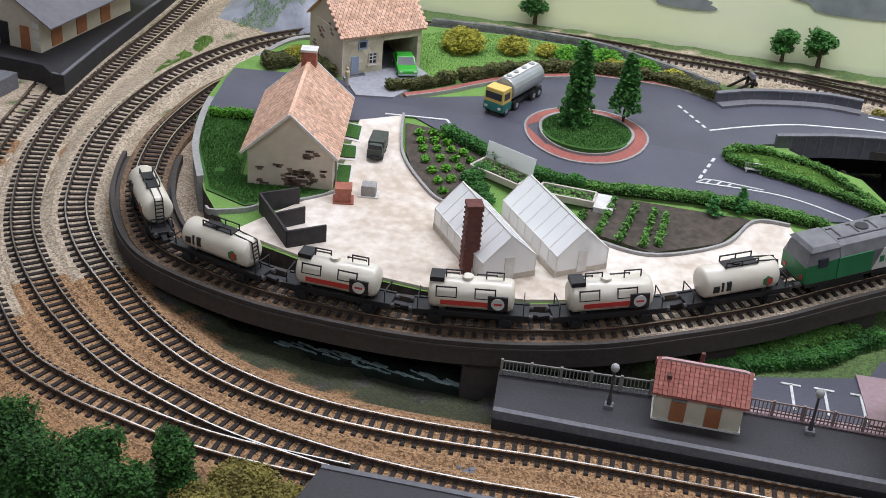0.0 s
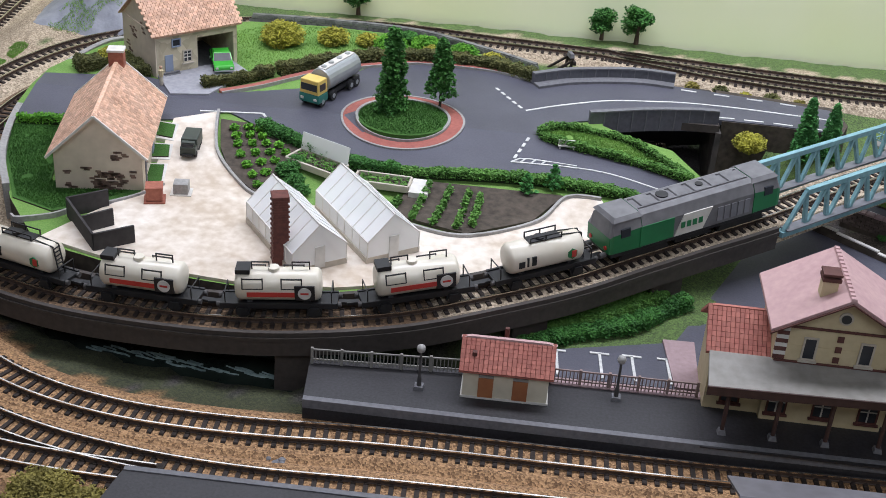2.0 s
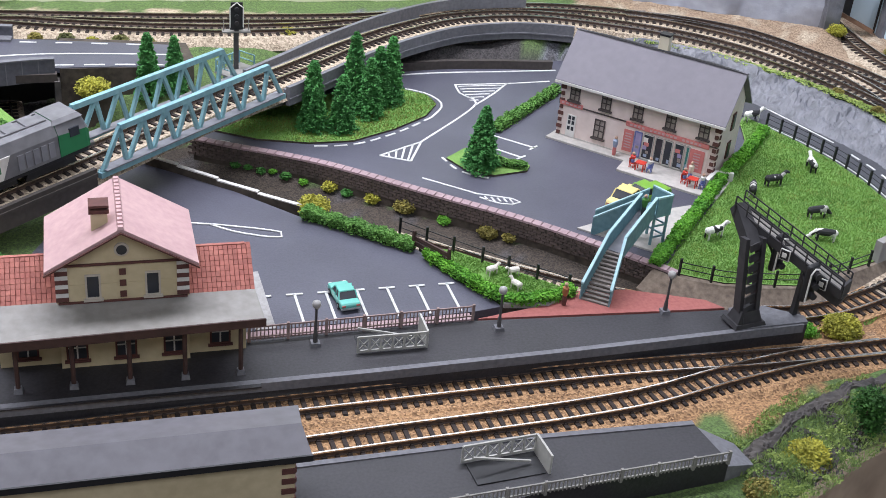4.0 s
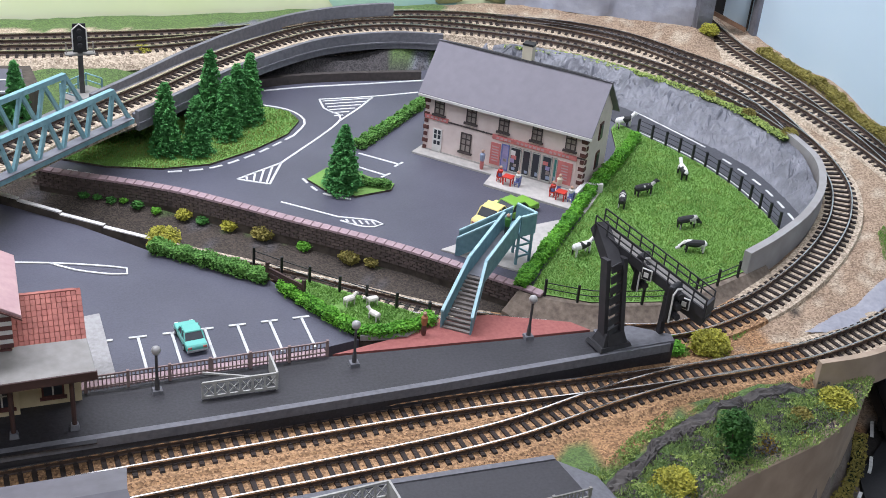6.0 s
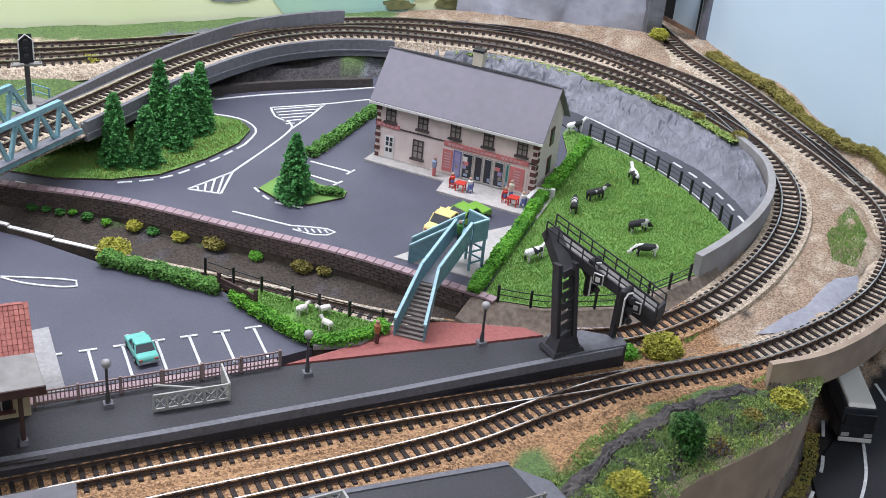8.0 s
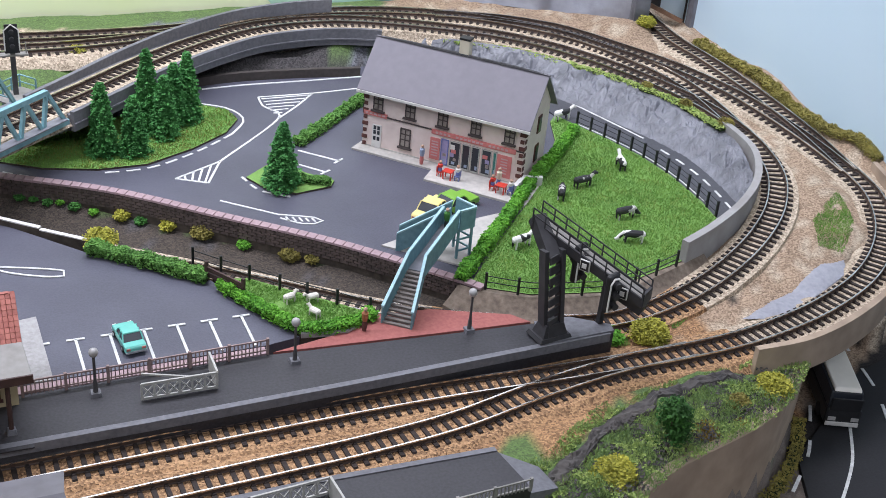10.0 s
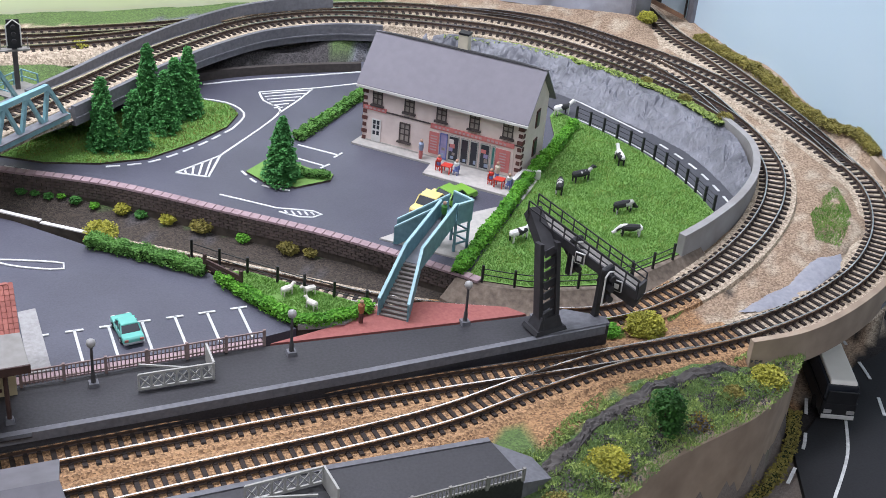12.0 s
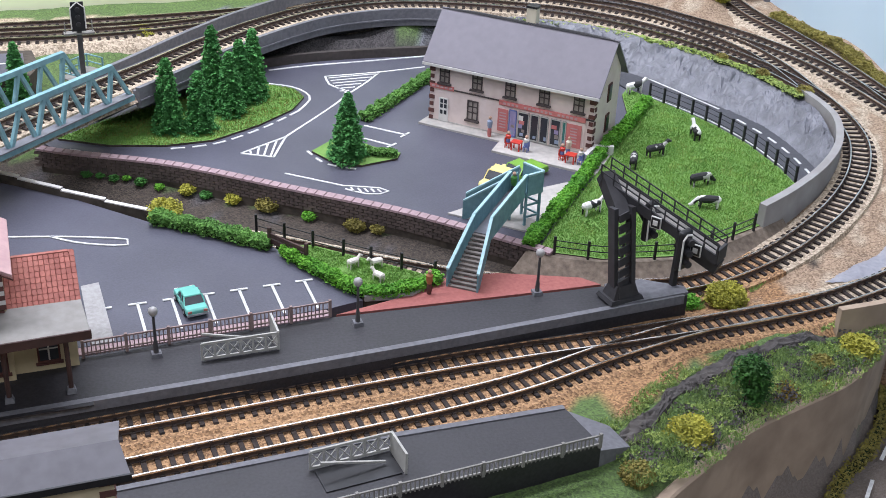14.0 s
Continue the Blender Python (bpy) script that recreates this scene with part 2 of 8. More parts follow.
EARTH = paint("earth_brown", (0.10, 0.08, 0.062), (0.04, 0.032, 0.025), 160, 0.95, 0.8, blotch=15)
COURT = paint("pale_courtyard", (0.82, 0.75, 0.67), (0.55, 0.45, 0.35), 110, 0.85, 0.4, blotch=16, mix=0.5)
WHITE = paint("road_white", (0.75, 0.75, 0.73), (0.5, 0.5, 0.48), 300, 0.7)
SLEEPER = paint("sleeper_brown", (0.036, 0.023, 0.018), (0.013, 0.009, 0.007), 400, 0.8)
RUST = paint("rail_side", (0.085, 0.05, 0.034), (0.035, 0.022, 0.016), 500, 0.7)
STEEL = paint("rail_head", (0.82, 0.78, 0.73), (0.50, 0.45, 0.40), 90, 0.27, metal=1.0)
MEADOW = paint("painted_meadow", (0.84, 0.90, 0.53), (0.89, 0.93, 0.64), 6, 0.9, blotch=3, detail=2)
SKYBLUE = paint("painted_sky", (0.50, 0.645, 0.745), (0.56, 0.69, 0.77), 4, 0.9, blotch=2, detail=2)
ROOM = paint("room_wall", (0.50, 0.49, 0.47), (0.45, 0.44, 0.42), 10, 0.9)
HEDGE = leafy("hedge_leaf", (0.15, 0.34, 0.06), (0.05, 0.15, 0.025))
PINE = leafy("pine_leaf", (0.11, 0.37, 0.09), (0.035, 0.17, 0.04))
OLIVE = leafy("olive_leaf", (0.33, 0.28, 0.06), (0.13, 0.11, 0.025))
TEAL = paint("teal_paint", (0.25, 0.45, 0.49), (0.16, 0.31, 0.35), 200, 0.6)
TILE = paint("red_tile", (0.47, 0.18, 0.14), (0.35, 0.115, 0.09), 200, 0.8)
PINKROOF = paint("pink_roof", (0.55, 0.36, 0.35), (0.46, 0.29, 0.29), 200, 0.8)
TERRA = paint("terracotta", (0.70, 0.46, 0.34), (0.50, 0.29, 0.19), 350, 0.85, 0.4)
SLATE = paint("slate_roof", (0.20, 0.186, 0.208), (0.178, 0.166, 0.187), 150, 0.7)
CREAM = paint("cream_wall", (0.62, 0.52, 0.33), (0.52, 0.43, 0.26), 150, 0.85)
PINKWALL = paint("pink_wall", (0.74, 0.62, 0.57), (0.66, 0.54, 0.49), 150, 0.85)
GREYWALL = paint("render_wall", (0.70, 0.60, 0.48), (0.61, 0.52, 0.41), 120, 0.85)
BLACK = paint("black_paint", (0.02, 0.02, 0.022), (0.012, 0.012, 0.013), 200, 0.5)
GREEN = paint("loco_green", (0.02, 0.20, 0.07), (0.015, 0.16, 0.055), 60, 0.4)
LOCOGREY = paint("loco_grey", (0.23, 0.23, 0.25), (0.17, 0.17, 0.19), 120, 0.5)
BRICK = paint("brick_dark", (0.17, 0.06, 0.045), (0.10, 0.035, 0.03), 300, 0.85)
OLDBRICK = paint("weathered_brick", (0.31, 0.205, 0.16), (0.14, 0.09, 0.07), 250, 0.85)
REDPAVE = paint("red_paving", (0.36, 0.12, 0.10), (0.27, 0.08, 0.07), 400, 0.8)
SHELTER = paint("shelter_roof", (0.155, 0.15, 0.165), (0.115, 0.11, 0.12), 120, 0.5, blotch=12)
PLASTER = paint("fascia_plaster", (0.45, 0.345, 0.25), (0.27, 0.20, 0.145), 40, 0.85, 0.2, blotch=9)
DARKROCK = paint("rock_dark", (0.10, 0.088, 0.08), (0.03, 0.028, 0.028), 90, 0.85, 1.0, blotch=14)
RETWALL = paint("smooth_concrete", (0.36, 0.35, 0.34), (0.27, 0.255, 0.24), 60, 0.7, 0.1, blotch=10)
FOOTTEAL = paint("footbridge_teal", (0.19, 0.35, 0.385), (0.12, 0.24, 0.27), 200, 0.6)
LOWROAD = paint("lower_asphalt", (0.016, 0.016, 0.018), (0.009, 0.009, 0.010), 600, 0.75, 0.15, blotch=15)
ROCKROAD = paint("old_asphalt", (0.07, 0.07, 0.08), (0.045, 0.045, 0.053), 600, 0.6, 0.15, blotch=15)


def weathered(m, spread=0.5):
    """Lets each piece differ a little in tone from its neighbours."""
    n, link = m.node_tree.nodes, m.node_tree.links.new
    info, scale, shift = n.new("ShaderNodeObjectInfo"), n.new("ShaderNodeMath"), n.new("ShaderNodeHueSaturation")
    scale.operation = "MULTIPLY_ADD"
    scale.inputs[1].default_value, scale.inputs[2].default_value = spread, 1.0 - spread * 0.5
    link(info.outputs["Random"], scale.inputs[0])
    link(scale.outputs[0], shift.inputs["Value"])
    link(n["Color Ramp"].outputs[0], shift.inputs["Color"])
    link(shift.outputs[0], n["Principled BSDF"].inputs["Base Color"])


weathered(TERRA, 0.42)
weathered(TILE, 0.3)

# the land: heights and slabs


def upland(x, y):
    """Height of the village plateau, which climbs gently to the back."""
    return 17 + 19 * min(1.0, max(0.0, (y - 260) / 125))


def raised(h):
    return lambda x, y: upland(x, y) + h


RISE = (260, 385)


def slab(name, poly, z, depth, mat, label, cuts=(), category="", kind="structure", parent=None):
    """A level or sloping slab over a plan polygon; cuts are the y at which its slope changes."""
    bm = bmesh.new()
    face = bm.faces.new([bm.verts.new((x, y, 0)) for x, y in poly])
    face.normal_update()
    bmesh.ops.triangulate(bm, faces=[face])
    for y in cuts:
        bmesh.ops.bisect_plane(bm, geom=bm.verts[:] + bm.edges[:] + bm.faces[:], plane_co=(0, y, 0), plane_no=(0, 1, 0))
    made = bmesh.ops.extrude_face_region(bm, geom=bm.faces[:])
    top = {v for v in made["geom"] if isinstance(v, bmesh.types.BMVert)}
    for v in bm.verts:
        h = z(v.co.x, v.co.y) if callable(z) else z
        v.co.z = h if v in top else h - depth
    bmesh.ops.recalc_face_normals(bm, faces=bm.faces[:])
    bmesh.ops.scale(bm, vec=(MM, MM, MM), verts=bm.verts[:])
    me = bpy.data.meshes.new(name)
    bm.to_mesh(me)
    bm.free()
    me.materials.append(mat)
    if mat is GRASS or mat is LAWN:
        me.materials.append(EARTH)
        for p in me.polygons:
            p.material_index = 0 if p.normal.z > 0.5 else 1
    ob = new(name, me)
    ob.parent = parent
    return ob if parent else tagged(ob, label, category or name.split("_")[0], kind=kind)


# tracks: rail-head heights
T1 = [(-845, 400, -4), (-836, 340, -5), (-828, 280, -7), (-812, 215, -9), (-780, 145, -10), (-722, 64, -10), (-658, -6, -10), (-602, -34, -10), (-555, -47, -10), (-511, -57, -10), (-467, -62, -10), (-400, -64, -10)]
T2 = [(-793, 690, 8), (-795, 591, 3), (-798, 466, 0), (-796, 360, -3), (-783, 273, -6), (-760, 202, -9), (-725, 135, -10), (-672, 71, -10), (-623, 28, -10), (-574, -5, -10), (-530, -24, -10), (-489, -38, -10), (-449, -47, -10), (-396, -54, -10), (-333, -56, -10), (-244, -52, -10), (-100, -48, -10), (60, -40, -10), (162, -34, -10), (228, -31, -10), (302, -27, -10), (363, -20, -10), (432, -4, -10), (500, 7, -10), (560, 10, -10)]
T3 = [(-500, 632, 28), (-560, 615, 24), (-630, 576, 20), (-682, 528, 16), (-718, 456, 12), (-733, 378, 8), (-734, 303, 4), (-723, 242, 0), (-704, 184, -4), (-672, 136, -8), (-632, 96, -10), (-586, 56, -10), (-534, 22, -10), (-489, 4, -10), (-442, -6, -10), (-396, -9, -10), (-344, -8, -10), (-253, -2, -10), (-58, 1, -10), (132, 8, -10), (332, 13, -10), (464, 9, -10), (551, 8, -10), (619, 14, -10), (694, 32, -9), (762, 62, -6), (818, 110, -3), (851, 168, 2), (857, 230, 7), (859, 290, 12), (856, 352, 17), (853, 406, 20), (850, 456, 21), (846, 506, 21), (850, 560, 21), (858, 620, 21)]
T4 = [(-600, 540, 14), (-645, 480, 12), (-669, 423, 12), (-676, 362, 12), (-676, 300, 12), (-665, 240, 12), (-645, 187, 12), (-614, 140, 12), (-580, 116, 12), (-517, 95, 13), (-460, 87, 14), (-395, 84, 16), (-335, 89, 19), (-272, 104, 23), (-217, 129, 27), (-160, 160, 31), (-110, 194, 36), (-59, 227, 42), (-3, 267, 46), (80, 341, 47), (166, 417, 45), (202, 453, 42), (262, 513, 38), (328, 565, 35), (395, 602, 32), (480, 612, 30), (570, 586, 28), (658, 541, 25), (724, 471, 22), (773, 380, 18), (790, 302, 14), (779, 227, 10), (749, 175, 5), (704, 133, 0), (647, 97, -4), (591, 74, -8), (523, 62, -11), (462, 80, -14), (402, 106, -16), (346, 143, -18), (278, 198, -20), (208, 250, -21), (138, 300, -22), (66, 350, -23), (-15, 400, -24), (-50, 440, -25), (-68, 490, -25), (-74, 545, -25)]
T6 = [(790, 300, 14), (792, 380, 18), (775, 453, 21), (726, 541, 23), (634, 611, 25), (520, 640, 28), (400, 632, 30), (301, 610, 30), (123, 613, 30), (-57, 628, 30), (-239, 639, 30), (-360, 648, 30), (-500, 632, 28)]
T7 = [(-120, 632, 30), (0, 600, 30), (140, 583, 30), (260, 590, 30), (390, 631, 30)]
T8 = [(600, 622, 26), (650, 607, 25.5), (690, 588, 25), (730, 553, 25), (767, 497, 24), (802, 438, 22.5), (830, 372, 19), (845, 310, 14), (853, 250, 9), (855, 210, 5)]
W2, W3, W4, W6 = glide(T2, 8), glide(T3, 8), glide(T4, 8), glide(T6, 8)
ON_DECK = (np.arange(len(W4)) > 40) & (W4[:, 0] < 540) & (W4[:, 2] > 11)


TAIL = W4[int(len(W4) * 0.78) - 14:]


BROW = np.array([(360, -170), (400, -140), (440, -118), (474, -99), (508, -88), (553, -76), (575, -68), (599, -55), (622, -36), (648, -15), (664, 2)], float)


LEDGE = np.array([(395, -78), (415, -68), (454, -43), (493, -27), (537, -15), (584, -15), (620, -8)], float)


def past_edge(x, y):
    """How far a place lies outside the cutting's brow, where the ground drops to the lower road."""
    k = min(max(np.searchsorted(BROW[:, 0], x) - 1, 0), len(BROW) - 2)
    (ax, ay), (bx, by) = BROW[k], BROW[k + 1]
    line = ((x - ax) * (by - ay) - (y - ay) * (bx - ax)) / math.hypot(bx - ax, by - ay)
    near = 0.0
    if x > 590:
        k = np.argmin((W3[:, 0] - x) ** 2 + (W3[:, 1] - y) ** 2)
        d = np.hypot(W3[k, 0] - x, W3[k, 1] - y)
        outside = y < W3[k, 1] if x < 815 else x > W3[k, 0]
        near = d - 22 if outside else -d
        return line if x < 648 else near
    return line


LOWS = [(-450, 50, -27), (-380, 42, -27), (-300, 42, -27), (-250, 70, -30), (-520, 74, -26), (-200, 110, -14), (-120, 130, -6), (-60, 180, 0), (-110, 230, 8), (-20, 240, -2), (40, 300, -20), (100, 420, -8), (20, 445, 14), (55, 440, 12), (85, 450, 14), (60, 400, -25), (-340, 90, -30), (-450, 110, -26), (-560, 110, -20), (-250, 140, -6), (-160, 190, 4), (-30, 420, -34), (420, 590, 0), (300, 560, -5), (220, 500, -7), (520, 570, 0), (600, 560, 2), (150, 600, 22), (-100, 610, 24), (-300, 620, 24), (300, -100, -20), (380, -80, -14), (440, -60, -14), (500, -40, -14), (560, -30, -14), (420, -110, -26), (480, -85, -28), (540, -60, -26), (600, -30, -22), (-300, -120, -18), (-500, -130, -16), (-620, -110, -14), (-700, -40, -14), (-850, 50, -14), (-900, 400, -8), (-700, 620, 24), (-640, 640, 40), (-720, 600, 18), (-880, 600, 0), (760, 300, 6), (740, 400, 8), (720, 470, 14), (650, 530, 16), (820, 560, 24), (900, 400, 20), (900, 250, 14), (900, 150, 4), (880, 80, -10), (800, 200, 2), (790, 130, -3), (720, 90, -8), (640, 55, -14), (560, 40, -16)]
ANCHORS = np.array([(*p[:2], p[2] - 8.5) for p in W2[::5]] + [(*p[:2], p[2] - 8.5) for p in W3[::5]] + [(*p[:2], p[2] - 8.5) for p in W6[::5]] + [(*p[:2], p[2] - 8.5) for i, p in enumerate(W4) if i % 5 == 0 and not ON_DECK[i]] + [p for p in LOWS for _ in (0, 1)], float)


CLEAR = [(100, 425), (122, 385), (200, 340), (282, 274), (358, 210), (426, 138), (442, 112), (475, 96), (527, 88), (608, 116), (672, 146), (712, 185), (745, 215), (758, 300), (746, 368), (702, 450), (640, 518), (572, 560), (480, 585), (330, 560), (190, 490)]
HOLLOW = [(-550, 140), (-480, 118), (-395, 108), (-320, 115), (-250, 138), (-190, 172), (-130, 218), (-75, 262), (-50, 345), (-70, 410), (-100, 440), (-100, 560), (-120, 570), (-330, 590), (-560, 560), (-640, 480), (-645, 350), (-620, 260)]


UNDERCUT = [(-128, 440), (-70, 402), (-30, 372), (6, 396), (-14, 450), (-16, 548), (-128, 548)]
UNDERPASS = [(652, -16), (666, 24), (694, 46), (740, 66), (778, 92), (840, 60), (760, -60), (690, -60)]
BROOK = [(-560, 100), (-515, 85), (-470, 72), (-425, 64), (-330, 64), (-270, 76), (-225, 92), (-215, 126), (-300, 122), (-400, 118), (-490, 126), (-550, 128)]


def inside(poly, x, y):
    hit = False
    for (ax, ay), (bx, by) in zip(poly, poly[1:] + poly[:1]):
        if (ay > y) != (by > y) and x < (bx - ax) * (y - ay) / (by - ay) + ax:
            hit = not hit
    return hit


def terrain(x, y):
    d = ((ANCHORS[:, 0] - x) ** 2 + (ANCHORS[:, 1] - y) ** 2 + 60.0) ** -1.6
    z = float((d * ANCHORS[:, 2]).sum() / d.sum())
    z += 2.2 * noise.noise((x * 0.03, y * 0.03, 3)) + 1.1 * noise.noise((x * 0.11, y * 0.11, 7))
    k = np.argmin((TAIL[:, 0] - x) ** 2 + (TAIL[:, 1] - y) ** 2)
    d = math.hypot(TAIL[k, 0] - x, TAIL[k, 1] - y)
    if d < 70:
        z = min(z, TAIL[k, 2] - 7.5 + max(0, d - 24) * 0.3)
    if inside(BROOK, x, y):
        z = min(z, -42)
    if inside(UNDERCUT, x, y):
        return min(z, -33)
    if inside(CLEAR, x, y):
        z = min(z, -17)
    elif inside(HOLLOW, x, y):
        z = min(z, 2)
    if x > 380 and y < 120:
        if inside(UNDERPASS, x, y):
            return -97
        e = past_edge(x, y) + 7
        if e > 0:
            k = min(1.0, e / 9)
            z += (-97 - z) * k * k * (3 - 2 * k)
    return z


def nearest(path, x, y):
    return float(np.sqrt(((path[:, 0] - x) ** 2 + (path[:, 1] - y) ** 2).min()))


xs, ys = np.arange(-960, 916, 9.0), np.arange(-260, 696, 9.0)
s = Shape()
grid = [(x, y, terrain(x, y)) for y in ys for x in xs]
cols = len(xs)
s.add(grid, [(j * cols + i, j * cols + i + 1, (j + 1) * cols + i + 1, (j + 1) * cols + i) for j in range(len(ys) - 1) for i in range(cols - 1)])
slots = []
for j in range(len(ys) - 1):
    for i in range(cols - 1):
        x, y = xs[i] + 4.5, ys[j] + 4.5
        wild = 14 * noise.noise((x * 0.05, y * 0.05, 1))
        slot = 0
        if x < -560 - 0.3 * max(0, 250 - y) + wild and y > 60:
            slot = 2 if y > 170 + wild else 1
        if y < 60 and x < 300:
            slot = 1 if y > -90 + wild else 3
        # bank under the viaduct: its shade is put into darker ground tones
        if -640 < x < -195 and 20 < y < 130 and nearest(W3, x, y) > 27 + wild * 0.5:
            slot = 9 if wild > -4 else 6
        if nearest(W2, x, y) < 40 + wild and y < 300 or nearest(W3, x, y) < 30 + wild and y < 200:
            slot = 1
        if x < -690 and 330 < y < 560 and nearest(W2, x, y) > 34 and nearest(W3, x, y) > 26 and wild > 4:
            slot = 0
        if x > 555 and y > 20 + wild * 0.3:
            slot = 2 if wild > 3 else 7
        if 300 < x < 590 and -45 < y < 60 and nearest(W2, x, y) > 20 and y > -33 + 0.12 * (x - 400) - wild * 0.4:
            slot = 1
        if x > 380 and y < 120 and past_edge(x, y) > -6 + wild * 0.5:
            slot = 5
        ledge = np.interp(x, LEDGE[:, 0], LEDGE[:, 1])
        if 395 < x < 640 and y < ledge + 6 and past_edge(x, y) < -6:
            slot = 0
        if 395 < x < 640 and ledge + 6 <= y < 4:
            slot = 1
        if 60 < y < 420 and nearest(TAIL, x, y) < 62:
            slot = 3 if wild < 5 else 6
        if inside(UNDERCUT, x, y):
            slot = 6
        if -15 < x < 100 and 425 < y < 462:
            slot = 0
        # ground under the track deck: darkness painted as a near-black tone
        if x > 640 and y < 110 and past_edge(x, y) > -4:
            slot = 8
        if y > 560 and -520 < x < 560:
            slot = 2 if nearest(W6, x, y) < 34 + wild else 0
        if 290 < x < 640 and 530 < y < 660 and nearest(W6, x, y) > 24 and nearest(W4, x, y) > 24:
            slot = 4
        if 250 < x < 600 and 500 < y < 606 and not (x > 470 and y > 575):
            slot = 6
        slots.append(slot)
# tones 8 and 9 carry painted shade under track deck and viaduct
TONES = [((0.135, 0.22, 0.06), (0.05, 0.075, 0.03)), ((0.50, 0.285, 0.135), (0.09, 0.043, 0.02)), ((0.60, 0.49, 0.36), (0.21, 0.155, 0.105)), ((0.085, 0.066, 0.05), (0.024, 0.019, 0.015)), ((0.215, 0.22, 0.24), (0.055, 0.057, 0.066)), ((0.235, 0.195, 0.165), (0.165, 0.135, 0.112)), ((0.10, 0.09, 0.088), (0.028, 0.026, 0.026)), ((0.47, 0.34, 0.23), (0.14, 0.09, 0.055)), ((0.035, 0.03, 0.028), (0.015, 0.013, 0.012)), ((0.075, 0.085, 0.04), (0.03, 0.033, 0.02))]


def blended_ground():
    """Stones and scatter whose two tones come from the ground's own colour layers."""
    m = paint("ground_cover", (1, 1, 1), (0, 0, 0), 760, 0.93, 0.8, mix=0.6, kind="stones")
    n, link = m.node_tree.nodes, m.node_tree.links.new
    ramp = n["Color Ramp"]
    light, dark, mixed = n.new("ShaderNodeAttribute"), n.new("ShaderNodeAttribute"), n.new("ShaderNodeMix")
    light.attribute_name, dark.attribute_name = "tone_light", "tone_dark"
    mixed.data_type = "RGBA"
    link(ramp.outputs[0], mixed.inputs[0])
    link(dark.outputs["Color"], mixed.inputs[6])
    link(light.outputs["Color"], mixed.inputs[7])
    link(mixed.outputs[2], n["Principled BSDF"].inputs["Base Color"])
    return m


ground = structure("ground", s, blended_ground(), "modelled ground of ballast, scatter grass and bare earth, shade painted under the bridges", "ground", smooth=True)
wide_slots = np.array(slots).reshape(len(ys) - 1, cols - 1)
jitter = rng.integers(0, 2, (2, len(ys), cols))
row = np.clip(np.arange(len(ys))[:, None] - jitter[0], 0, len(ys) - 2)
col = np.clip(np.arange(cols)[None] - jitter[1], 0, cols - 2)
at_vertex = wide_slots[row, col].ravel()
for layer, k in (("tone_light", 0), ("tone_dark", 1)):
    data = np.ones((len(at_vertex), 4))
    data[:, :3] = np.array([tone[k] for tone in TONES])[at_vertex]
    ground.data.attributes.new(layer, "FLOAT_COLOR", "POINT").data.foreach_set("color", data.ravel())
s = Shape()
s.box((-20, 215, -120), (1900, 990, 14))
board = structure("baseboard", s, EARTH, "dark baseboard on square wooden legs under the layout", "baseboard")
for x in (-940, 0, 900):
    for y in (-250, 690):
        s = Shape()
        s.box((x, y, -900), (60, 44, 780))
        part("leg", s, EARTH, board)

# the room
s = Shape()
s.box((0, 1500, -900), (4000, 20, 3000))
structure("wall_north", s, ROOM, "plain pale room wall behind the layout", "wall")
s = Shape()
s.box((0, -2000, -900), (4000, 20, 3000))
structure("wall_south", s, ROOM, "plain pale room wall", "wall")
s = Shape()
s.box((-2000, -250, -900), (20, 3500, 3000))
structure("wall_west", s, ROOM, "plain pale room wall", "wall")
s = Shape()
s.box((2000, -250, -900), (20, 3500, 3000))
structure("wall_east", s, ROOM, "plain pale room wall", "wall")
s = Shape()
s.box((0, -250, 2100), (4020, 3520, 20))
structure("ceiling", s, ROOM, "plain white ceiling", "ceiling")
s = Shape()
s.box((0, -250, -920), (4020, 3520, 20))
structure("floor", s, EARTH, "dark room floor", "floor")

# painted boards behind the layout
s = Shape()
s.box((-100, 704, -62), (1960, 8, 330))
structure("backdrop", s, MEADOW, "board painted with pale green meadows", "backdrop")
s = Shape()
s.box((902, 200, -62), (8, 990, 330))
structure("backdrop_east", s, SKYBLUE, "board painted plain light blue as sky", "backdrop")


